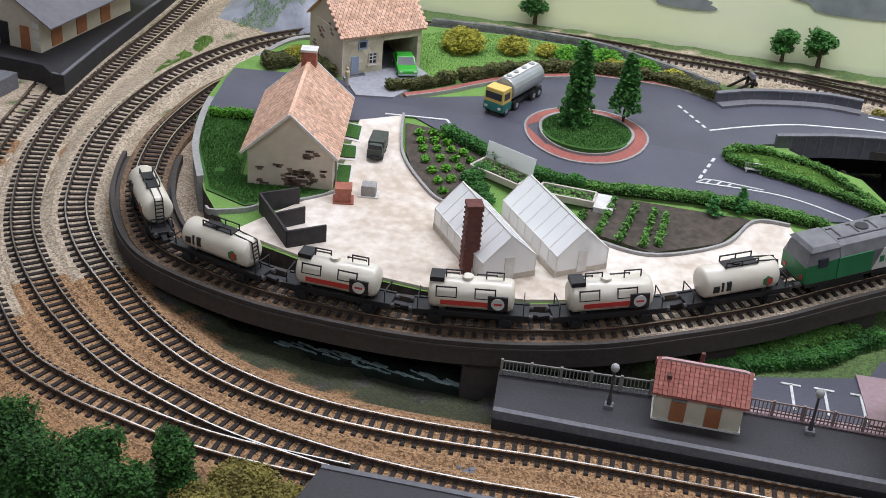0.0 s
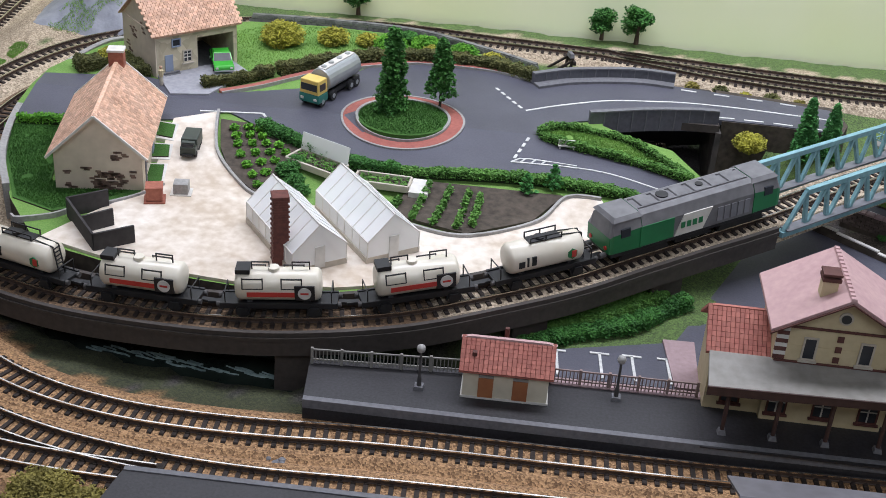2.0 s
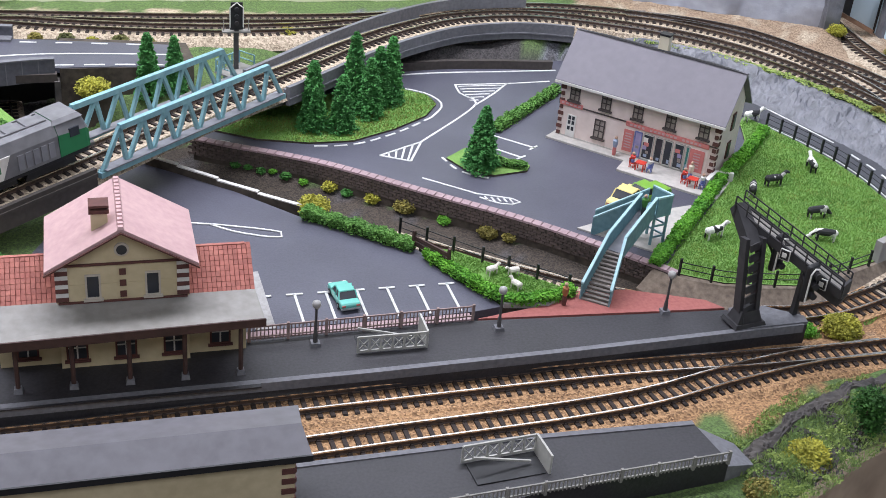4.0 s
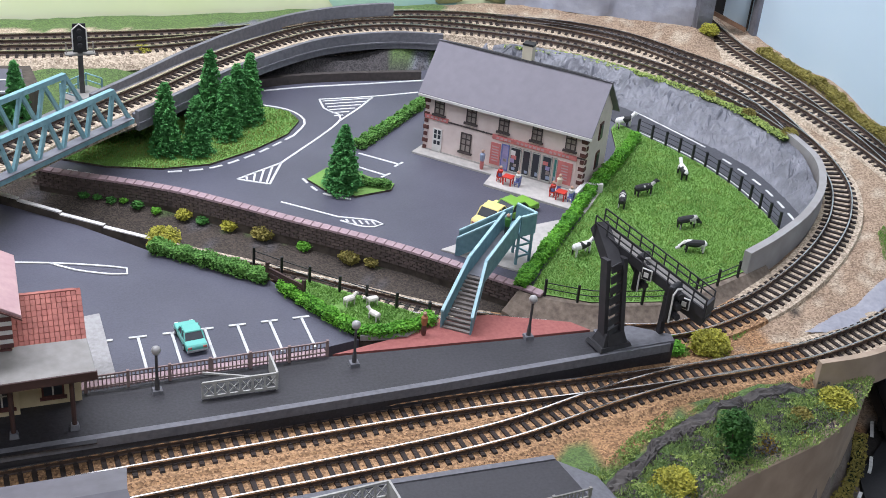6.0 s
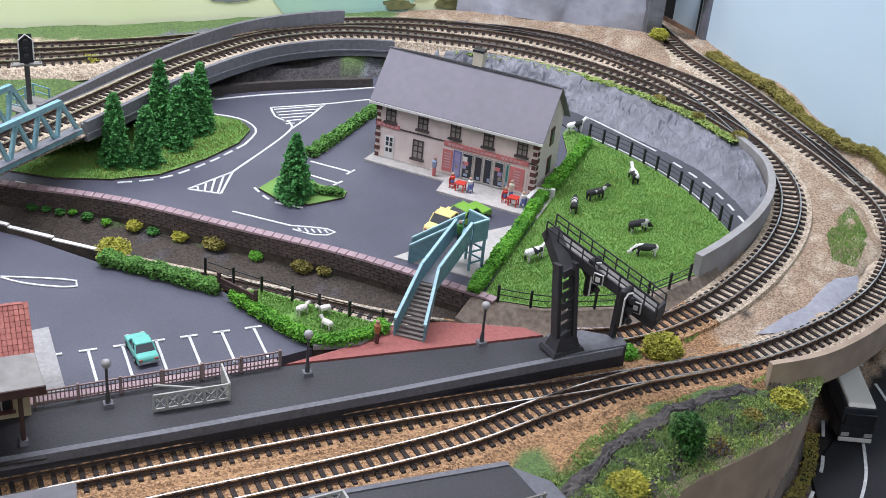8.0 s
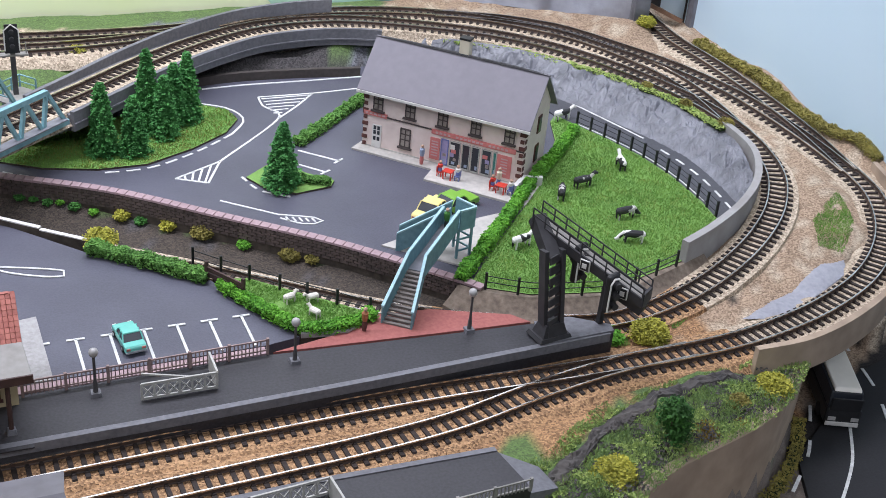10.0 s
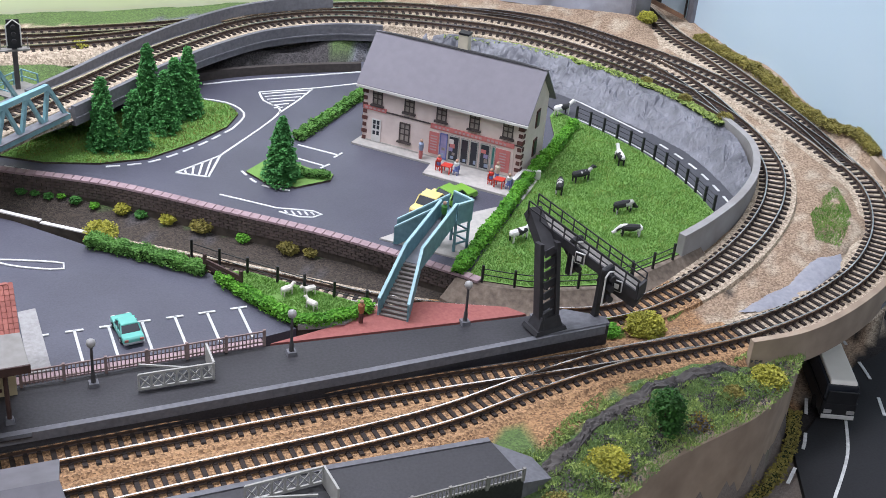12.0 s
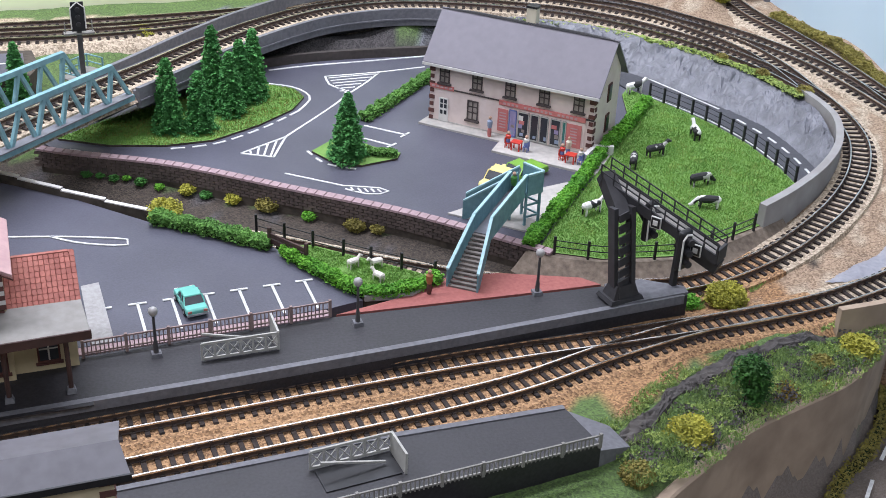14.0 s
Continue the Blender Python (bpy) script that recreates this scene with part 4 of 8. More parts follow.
SILVER = paint("silver_tank", (0.42, 0.44, 0.45), (0.34, 0.36, 0.37), 100, 0.35, metal=0.4)
CABYELLOW = paint("cab_yellow", (0.75, 0.55, 0.16), (0.66, 0.47, 0.12), 60, 0.4)
CABGREEN = paint("cab_green", (0.03, 0.20, 0.17), (0.02, 0.15, 0.13), 60, 0.4)
RUBBER = paint("tyre", (0.025, 0.025, 0.026), (0.018, 0.018, 0.019), 200, 0.85)
CHARRED = paint("staithe_black", (0.05, 0.045, 0.045), (0.03, 0.027, 0.027), 200, 0.85)
REDKERB = paint("red_strip", (0.40, 0.13, 0.10), (0.28, 0.085, 0.07), 350, 0.8)


def tiles(parent, w, run, rise, rows, cols, mat, x0, y0, z0, facing=1, thick=1.1, slant=0.0):
    """Courses of roof tiles on one slope: from the eave at y0, z0 over run and rise."""
    s = Shape()
    cw, rl = w / cols, 1.0 / rows
    pitch = math.degrees(math.atan2(rise, run)) * facing
    long = math.hypot(run, rise) / rows
    s.box((0, 0, 0), (cw * 0.94, long * 1.12, thick), top=0.9)
    me = s.mesh("tile", [mat])
    for r in range(rows):
        for c in range(cols):
            k = (r + 0.5) * rl
            ob = new("tile", me)
            ob.parent = parent
            x = x0 - w / 2 + (c + 0.5) * cw + (cw * 0.25 if r % 2 else -cw * 0.25) * slant
            ob.matrix_basis = pose(x * MM, (y0 + facing * run * k) * MM, (z0 + rise * k) * MM, pitch - 3.5 * facing + rng.normal(0, 0.7), 0, rng.normal(0, 0.5))


def gable_house(root, w, d, eave, ridge, wall, name="wall"):
    """A shell with its ridge along x."""
    s = Shape()
    s.profile([(-d / 2, 0), (d / 2, 0), (d / 2, eave), (0, ridge), (-d / 2, eave)], w, rz=90)
    return part(name, s, wall, root, bevel=0.3)


def gable_roof(root, w, d, eave, ridge, over, mat, thick=1.6, side=4):
    h = d / 2 + over
    drop = (ridge - eave) * over / (d / 2)
    s = Shape()
    s.profile([(-h, eave - drop), (0, ridge), (h, eave - drop), (h, eave - drop + thick), (0, ridge + thick), (-h, eave - drop + thick)], w + side * 2, rz=90)
    return part("roof", s, mat, root, bevel=0.25), h, eave - drop + thick, ridge + thick


def window(root, x, y, z, w, h, facing=-1, cross=True, sill=True, surround=FRAME, t=1.2, glass=None, bars=None):
    """A window in a wall that faces -y or +y: surround, pane, bars and sill."""
    s = Shape()
    for bx, bz, bw, bh in ((0, h, w + 2 * t, t), (0, -t, w + 2 * t, t), (-w / 2 - t / 2, 0, t, h), (w / 2 + t / 2, 0, t, h)):
        s.box((x + bx, y + facing * 0.4, z + bz), (bw, 1.4, bh))
    frame_ob = part("window", s, surround, root)
    s = Shape()
    s.box((x, y + facing * 0.15, z), (w, 0.6, h))
    part("pane", s, glass or WINDOW, frame_ob)
    if cross:
        s = Shape()
        s.box((x, y + facing * 0.5, z), (1.0, 0.5, h))
        for k in (0.35, 0.68):
            s.box((x, y + facing * 0.5, z + h * k), (w, 0.5, 0.9))
        part("glazing_bar", s, bars or OFFWHITE, frame_ob)
    if sill:
        s = Shape()
        s.box((x, y + facing * 1.0, z - t - 1.2), (w + 5, 2.6, 1.3))
        part("sill", s, surround, frame_ob)
    return frame_ob


# rendered house with fallen plaster
root = thing("village_house", (-546, 290, 17), 100, "rendered house with a terracotta tiled roof and fallen plaster", "house")
gable_house(root, 116, 70, 34, 66, GREYWALL)
roof, h, low, high = gable_roof(root, 116, 70, 34, 66, 5, TERRA, side=5)
tiles(roof, 126, h, high - low, 15, 30, TERRA, 0, -h, low - 0.2, 1, 0.9, 1)
tiles(roof, 126, h, high - low, 15, 30, TERRA, 0, h, low - 0.2, -1, 0.9, 1)
s = Shape()
s.box((0, 0, high - 0.8), (126, 4, 1.6), top=0.8)
part("ridge", s, TERRA, roof)
s = Shape()
s.box((56, 0, 52), (11, 13, 26))
part("chimney", s, REDBRICK, root, "red brick chimney", bevel=0.4)
s = Shape()
s.box((56, 0, 77), (12.6, 14.6, 2))
part("chimney_cap", s, OFFWHITE, root)
for sx in (-1, 1):
    for fy in (-1, 1):
        s = Shape()
        s.beam((sx * 63.4, fy * h, low + 0.2), (sx * 63.4, 0, high + 0.6), 1.4, 2.0)
        part("verge_board", s, OFFWHITE, root, "white verge board")
for cx, cz, w, h2, n in ((7, 9, 29, 16, 95), (16, 31, 15, 7, 18), (-25, 15, 5, 4, 4), (-23, 4, 10, 4, 8), (-10, 20, 6, 4, 5), (27, 17, 3, 9, 5)):
    s = Shape()
    for i in range(n):
        bx, bz = rng.uniform(-1, 1), rng.uniform(-1, 1)
        s.box((-58.4, -(cx + bx * w / 2 * (1 - abs(bz) * 0.4)), cz + round(bz * h2 / 2 / 1.6) * 1.6), (0.8, 4.2, 1.4))
    part("bare_brick", s, OLDBRICK, root, "dark bricks laid bare by fallen plaster")
s = Shape()
s.box((0, -35.5, 2), (9, 1, 19))
part("door", s, DOORBLUE, root, "grey-blue plank door")
for x in (-38, 34):
    window(root, x, -35, 14, 8, 11)
s = Shape()
s.tube((-58, -38, 0), (-58, -38, 33), 0.8)
part("downpipe", s, LOCOGREY, root)

# house with an open garage
root = thing("garage_house", (-541, 482, 36), 42.5, "pale stone house with an open garage and a terracotta roof", "house")
gw, gd, ge, gr = 84, 72, 43, 72
s = Shape()
s.box((-gw / 2 + 2, 0, 0), (4, gd, ge))
s.box((gw / 2 - 2, 0, 0), (4, gd, ge))
s.box((0, gd / 2 - 2, 0), (gw - 8, 4, ge))
s.box((-20, -gd / 2 + 2, 0), (40, 4, ge))
s.box((20, -gd / 2 + 2, 33), (40, 4, ge - 33))
s.box((-1, 0, 0), (3, gd - 8, ge))
part("wall", s, CREAMSTONE, root, "pale stone front wall", bevel=0.3)
s = Shape()
for x in (-gw / 2 + 2, gw / 2 - 2):
    s.profile([(-gd / 2, 0), (gd / 2, 0), (0, gr - ge)], 4, (x, 0, ge), 90)
part("gable", s, GREYWALL, root)
s = Shape()
s.box((-gw / 2 - 0.6, 0, 0), (1.2, gd, ge))
part("render", s, GREYWALL, root, "grey rendered gable wall")
for i, (a, b, n) in enumerate(((10, 30, 9), (-14, 40, 6), (24, 12, 7))):
    s = Shape()
    for _ in range(n):
        s.box((-gw / 2 - 1.4, a + rng.uniform(-7, 7), b + round(rng.uniform(-3, 3)) * 1.7), (0.8, 4.2, 1.4))
    part("bare_brick", s, OLDBRICK, root)
roof, h, low, high = gable_roof(root, gw, gd, ge, gr, 3.5, TERRA, side=4)
tiles(roof, gw + 10, h, high - low, 16, 22, TERRA, 0, -h, low - 0.2, 1, 0.9, 1)
window(root, -11, -gd / 2, 12, 7, 10)
window(root, -22, -gd / 2, 29, 7, 6, cross=False, sill=False, surround=DOORBLUE)
s = Shape()
s.box((-30, -gd / 2 - 0.4, 3), (8, 1, 18))
part("door", s, DOORBLUE, root, "grey-blue door")
s = Shape()
for i in range(3):
    s.box((-29, -gd / 2 - 3 - i * 2.2, 0), (16, 2.4, 5 - 1.6 * i))
part("steps", s, CONCRETE, root)
s = Shape()
s.box((20, 0, 0.2), (38, gd - 10, 0.8))
part("garage_floor", s, CONCRETE, root)


def car(name, at, rz, paintwork, label, size=(46, 19, 15), group="model cars", boxy=0.0, roofmat=None):
    """A saloon: body, cabin, glass, four wheels with tyres, lamps and bumpers; its front faces +x."""
    l, w, h = size
    root = thing(name, at, rz, label, "car", group)
    s = Shape()
    low, belt = h * 0.16, h * 0.58
    pts = [(-l / 2, low), (l / 2, low), (l / 2 + 0.3, belt * 0.75), (l / 2 - 1.2, belt), (-l / 2 + 1, belt * 1.02), (-l / 2 - 0.3, belt * 0.8)]
    s.profile([(x, z) for x, z in pts], w)
    body = part("body", s, paintwork, root, bevel=0.8)
    s = Shape()
    a, b, c, d = -l * 0.30, l * 0.22, l * 0.08, -l * (0.18 + 0.1 * boxy)
    wt = w * 0.40
    v = [(a, -w * 0.46, belt), (b, -w * 0.46, belt), (b, w * 0.46, belt), (a, w * 0.46, belt), (d, -wt, h), (c, -wt, h), (c, wt, h), (d, wt, h)]
    s.add(v, [(3, 2, 1, 0), (4, 5, 6, 7), (0, 1, 5, 4), (1, 2, 6, 5), (2, 3, 7, 6), (3, 0, 4, 7)])
    part("glass", s, WINDOW, root, "dark car windows", bevel=0.3)
    s = Shape()
    s.box(((c + d) / 2, 0, h - 0.4), (c - d + 1.4, w * 0.84, 0.9), top=0.9)
    part("roof", s, roofmat or paintwork, root, bevel=0.3)
    for x, xt in ((a + 0.6, d), (b - 0.6, c), ((a + b) / 2, (c + d) / 2)):
        for sgn in (-1, 1):
            s = Shape()
            s.beam((x, sgn * w * 0.465, belt), (xt, sgn * wt * 1.02, h), 1.0, 0.8)
            part("pillar", s, roofmat or paintwork, root)
    for x in (-l * 0.30, l * 0.31):
        for sgn in (-1, 1):
            wheel = Shape()
            wheel.cyl((x, sgn * w * 0.45 - 1.3, h * 0.2), h * 0.2, 2.6, 14, axis="y")
            wheel_ob = part("wheel", wheel, RUBBER, root)
            rim = Shape()
            rim.cyl((x, sgn * w * 0.45 - (1.5 if sgn < 0 else -1.2), h * 0.2), h * 0.11, 0.3, 10, axis="y")
            part("rim", rim, SILVER, wheel_ob)
    for x, m in ((l / 2 + 0.1, OFFWHITE), (-l / 2 - 0.1, TILE)):
        for sgn in (-1, 1):
            s = Shape()
            s.box((x, sgn * w * 0.36, belt * 0.62), (0.8, 2.6, 1.6))
            part("lamp", s, m, root)
        s = Shape()
        s.box((x * 1.01, 0, low + 0.3), (1.4, w * 0.98, 1.2))
        part("bumper", s, SILVER, root)
    return root


car("parked_car", (-497, 467, 39.2), -68, CARGREEN, "bright green saloon car parked in the open garage", (46, 19, 14))

# dark truck in the yard
root = thing("army_truck", (-480.5, 304, 25.5), -85, "dark green covered lorry parked in the courtyard", "lorry")
s = Shape()
s.box((-7, 0, 5), (32, 19, 15))
part("cover", s, ARMY, root, "dark canvas-covered box", bevel=1.2)
s = Shape()
s.box((13.5, 0, 4), (9, 18, 9))
s.box((13, 0, 12.5), (7, 16.5, 6), top=0.9)
part("cab", s, ARMY, root, bevel=0.7)
s = Shape()
s.box((17.0, 0, 13), (0.8, 13, 4))
part("windscreen", s, WINDOW, root)
s = Shape()
s.box((0, 0, 2.6), (42, 12, 2.4))
part("chassis", s, BLACK, root)
for x in (-15, -5, 13):
    for sgn in (-1, 1):
        s = Shape()
        s.cyl((x, sgn * 8 - 1.5, 3.5), 3.5, 3, 12, axis="y")
        part("wheel", s, RUBBER, root)

root.scale = (0.74, 0.74, 0.74)

# tanker lorry
root = thing("tanker_lorry", (-384, 425, 37.6), -112, "road tanker with a yellow and green cab and a grey tank", "lorry")
s = Shape()
s.lathe((-46, 0, 22), [(7, 0), (12, 1), (12.5, 2), (12.5, 62), (12, 63), (7, 64)], 20, "x")
part("tank", s, SILVER, root, "grey metal tank", smooth=False)
s = Shape()
s.box((-14, 0, 33.6), (58, 9, 1.2))
part("walkway", s, OFFWHITE, root)
for x in (-36, -20, -4, 10):
    s = Shape()
    s.cyl((x, 0, 34.6), 3, 1.4, 12)
    part("hatch", s, SILVER, root)
s = Shape()
s.box((-10, 0, 5), (78, 16, 4))
part("chassis", s, BLACK, root)
s = Shape()
s.box((29, 0, 5), (18, 24, 9))
part("cab_base", s, CABGREEN, root, "green lower cab", bevel=0.8)
s = Shape()
s.box((29, 0, 14), (17.5, 23.5, 15), top=0.93)
part("cab", s, CABYELLOW, root, "yellow upper cab", bevel=0.8)
s = Shape()
s.box((37.8, 0, 18), (0.8, 19, 7))
part("windscreen", s, WINDOW, root)
for sgn in (-1, 1):
    s = Shape()
    s.box((30, sgn * 11.6, 18), (10, 0.8, 7))
    part("side_window", s, WINDOW, root)
    s = Shape()
    s.box((38.4, sgn * 8, 8), (0.8, 3.4, 2.4))
    part("headlight", s, OFFWHITE, root)
for x in (-38, -27, 8, 29):
    for sgn in (-1, 1):
        s = Shape()
        s.cyl((x, sgn * 10 - 1.8, 5.4), 5.4, 3.6, 16, axis="y")
        w = part("wheel", s, RUBBER, root)
        s = Shape()
        s.cyl((x, sgn * 10 + (1.7 if sgn > 0 else -2.1), 5.4), 2.6, 0.4, 10, axis="y")
        part("rim", s, SILVER, w)

root.scale = (0.88, 0.88, 0.9)

# roundabout
CX, CY = -309, 390
root = thing("roundabout", (CX, CY, 36), 0, "grassed roundabout with a red paved ring and stone kerb", "roundabout", kind="structure")
oval = lambda a, b: [(a * math.cos(t), b * math.sin(t)) for t in np.linspace(0, 2 * math.pi, 48, endpoint=False)]
s = Shape()
s.prism(oval(55, 50), -8, lambda x, y: upland(CX + x, CY + y) - 36 + 2.4)
part("red_ring", s, REDKERB, root, "red paved ring")
s = Shape()
s.sweep(lift(oval(55.5, 50.5), lambda x, y: upland(CX + x, CY + y) - 36 - 0.2), [(-1, -4), (1, -4), (1, 3.0), (-1, 3.0)], closed=True)
part("kerb", s, KERB, root)
s = Shape()
s.sweep(lift(oval(42, 38.5), lambda x, y: upland(CX + x, CY + y) - 36), [(-1.3, -4), (1.3, -4), (1.3, 4.6), (-1.3, 4.6)], closed=True)
part("inner_kerb", s, KERB, root)
s = Shape()
for k in range(6):
    q0, q1 = k / 6, (k + 1) / 6
    s.sweep(lift(oval(41.5 * (1 - q0) + 0.4, 38 * (1 - q0) + 0.4), 3 + 7 * math.sin(q0 * 1.5)), [(0, 0), (41.5 / 6, 7 * (math.sin(q1 * 1.5) - math.sin(q0 * 1.5))), (41.5 / 6, -4), (0, -4)], closed=True)
part("mound", s, LAWN, root, "grass mound")
conifer("poplar", 82, 16, DEEP, "tall narrow dark green tree on the roundabout", "roundabout trees", (-320, 392, 41), 13, 1.2, 5200, 0.42)
conifer("poplar", 66, 14.5, DEEP, "smaller tapering tree on the roundabout", "roundabout trees", (-279, 420, 41), 9, 1.2, 3400, 0.55, 0.2)

ring = [(CX + 40 * math.cos(t), CY + 36.5 * math.sin(t)) for t in np.linspace(0, 2 * math.pi, 30, endpoint=False)]
tufts("roundabout_turf", ring, lambda x, y: 39 + 7 * math.sin(1.5 * (1 - min(1.0, math.hypot((x - CX) / 41.5, (y - CY) / 38)))), 5200, LAWNLEAF, "short deep green grass on the roundabout", gap=-0.9)

# red strips and kerbs along the road
for pts in ([(-480, 404), (-450, 428), (-424, 455), (-400, 478), (-372, 496), (-340, 512), (-308, 524), (-235, 523), (-187, 502)],):
    s = Shape()
    s.sweep(glide(lift(pts, raised(1)), 8), [(0, -2), (7, -2), (7, 2.2), (0, 2.2)])
    structure("red_verge", s, REDKERB, "narrow red paved verge", "verge")
    s = Shape()
    s.sweep(glide(lift(pts, raised(1)), 8), [(-1.2, -2), (0, -2), (0, 2.6), (-1.2, 2.6)])
    structure("kerb", s, KERB, "pale kerb beside the road", "kerb")
for pts in ([(-473, 368), (-468, 341), (-459, 309), (-446, 287), (-429, 266), (-414, 250), (-400, 245)], [(-300, 238), (-282, 227), (-235, 218), (-181, 253), (-157, 293), (-128, 296)]):
    s = Shape()
    s.sweep(glide(lift(pts, raised(2)), 6), [(-1.2, -2), (1.2, -2), (1.2, 3.2), (-1.2, 3.2)])
    structure("kerb", s, KERB, "grey stone kerb round a garden", "kerb")


def stripe(name, pts, w, z, label="worn white road marking", step=10):
    s = Shape()
    s.sweep(glide(lift(pts, z), step), [(-w / 2, -0.3), (w / 2, -0.3), (w / 2, 0.35), (-w / 2, 0.35)])
    return structure(name, s, WHITE, label, "road marking")


def dashes(pts, w, z, dash, gap):
    p = glide(lift(pts, z), 1.0)
    i = 0
    while i + dash < len(p):
        s = Shape()
        s.sweep(p[i:i + int(dash) + 1:max(1, int(dash // 3))], [(-w / 2, -0.3), (w / 2, -0.3), (w / 2, 0.35), (-w / 2, 0.35)])
        structure("road_dash", s, WHITE, "short white road dash", "road marking")
        i += int(dash + gap)


TOP = raised(1.7)
stripe("road_line", [(-490, 367), (-434, 373)], 2.2, TOP)
dashes([(-434, 373), (-416, 349)], 2.4, TOP, 6, 3)
dashes([(-231, 483), (-203, 439)], 2.6, TOP, 7, 4)
stripe("road_line", [(-200, 436), (-166, 458), (-122, 480), (-80, 489), (-47, 494), (6, 494), (90, 487)], 2.2, TOP)
dashes([(-22, 467), (36, 466), (90, 460)], 2.2, TOP, 20, 7)
dashes([(-51, 526), (46, 516), (90, 508)], 2.2, TOP, 16, 16)
dashes([(-194, 379), (-205, 344)], 2.6, TOP, 6, 4)
stripe("road_line", [(-207, 339), (-135, 339), (-84, 323), (-62, 310)], 1.8, TOP)
stripe("road_line", [(-207, 339), (-196, 346), (-150, 343)], 1.6, TOP)
for x in (-199, -190, -181):
    stripe("road_line", [(x, 339.5), (x + 4, 345.5)], 1.5, TOP)

# hedges and shrubs of the village
hedge("hedge", [(-432, 350), (-389, 328), (-341, 306), (-300, 304)], 13, 9, DEEP, "dark green hedge along the road", raised(2))
hedge("hedge", [(-300, 304), (-271, 306), (-190, 312), (-113, 306), (-100, 300)], 12, 7, HEDGE, "green hedge beside the crop garden", raised(2))
hedge("hedge", [(-184, 384), (-177, 396), (-160, 401), (-138, 398), (-106, 386), (-82, 366), (-52, 338), (-76, 345), (-105, 356), (-150, 368), (-170, 374), (-183, 381)], 8, 7.5, HEDGE, "clipped green hedge round a small triangle", raised(1.5))
hedge("hedge", [(-500, 412), (-470, 435), (-446, 460)], 12, 10, BROWNGREEN, "brown-green heather hedge by the drive", raised(1))
hedge("hedge", [(-440, 464), (-415, 485), (-385, 506), (-340, 528), (-300, 536), (-240, 534), (-195, 512)], 16, 11, BROWNGREEN, "brown-green heather hedge beside the red verge", raised(1))
hedge("hedge", [(-640, 322), (-602, 326)], 9, 8, FRESH, "bright green hedge of the lawn", raised(1))
hedge("hedge", [(-625, 425), (-590, 450), (-562, 420)], 22, 12, BROWNGREEN, "rough heather beside the road", raised(0))
for x, y, r, m, lab in ((-455, 545, 22, YELLOW, "yellow-green lichen bush"), (-405, 560, 16, YELLOW, "yellow lichen bush"), (-345, 552, 17, FRESH, "bright green bush"), (-370, 565, 12, YELLOW, "yellow bush"), (-310, 566, 15, FRESH, "bright green bush"), (-270, 556, 14, FRESH, "bright green bush"), (-240, 545, 12, YELLOW, "yellow-green bush"), (-300, 548, 12, YELLOW, "yellow bush"), (-215, 530, 10, FRESH, "bright green bush"), (-600, 452, 15, YELLOW, "yellow-green bush"), (-330, 585, 11, DEEP, "dark green bush")):
    bush("bush", (x, y, upland(x, y)), r, m, lab + " on the village grass", "village bushes")
for i, (x, y) in enumerate([(-452, 342), (-440, 345), (-430, 343), (-447, 330), (-436, 333), (-425, 333), (-443, 318), (-431, 321), (-419, 323), (-408, 322), (-437, 303), (-425, 308), (-413, 311), (-400, 312), (-428, 289), (-417, 295), (-406, 299), (-420, 276), (-410, 281), (-413, 263)]):
    bush("cabbage", (x, y, upland(x, y) + 3), 4.2, FRESH, "round green cabbage plant in dark soil", "cabbage rows", 130, 1.1, "plant", 4)
for a, b in (((-294, 262), (-298, 246)), ((-272, 286), (-280, 238)), ((-254, 282), (-262, 232)), ((-238, 280), (-243, 230)), ((-228, 276), (-231, 236))):
    n = 6
    for i in range(n):
        k = i / (n - 1)
        x, y = a[0] + (b[0] - a[0]) * k, a[1] + (b[1] - a[1]) * k
        bush("crop_plant", (x, y, upland(x, y) + 3), 3.4, HEDGE, "green crop plant in a row", "crop rows", 90, 1.1, "plant", 6)
conifer("small_fir", 16, 8, PINE, "small dark green fir in the crop garden", "garden firs", (-191, 296, 26), 4, 1.2, 420, 0.7)
conifer("small_fir", 22, 9, PINE, "small dark green fir in the crop garden", "garden firs", (-169, 306, 27), 5, 1.2, 520, 0.7)
for plot in ([(-521, 340), (-516, 320), (-501, 318), (-504, 338)], [(-514, 306), (-510, 288), (-496, 290), (-500, 307)], [(-509, 276), (-503, 251), (-491, 252), (-496, 278)]):
    slab("garden_path", [(px + (2 if px > -508 else -2), py + (3 if i in (0, 3) else -3)) for i, (px, py) in enumerate(plot)], raised(3), 5, OFFWHITE, "pale edging slabs round a garden plot", RISE, "path")
    slab("garden_plot", plot[::1], raised(4), 6, LAWN, "small green garden plot beside the house", RISE, "grass")

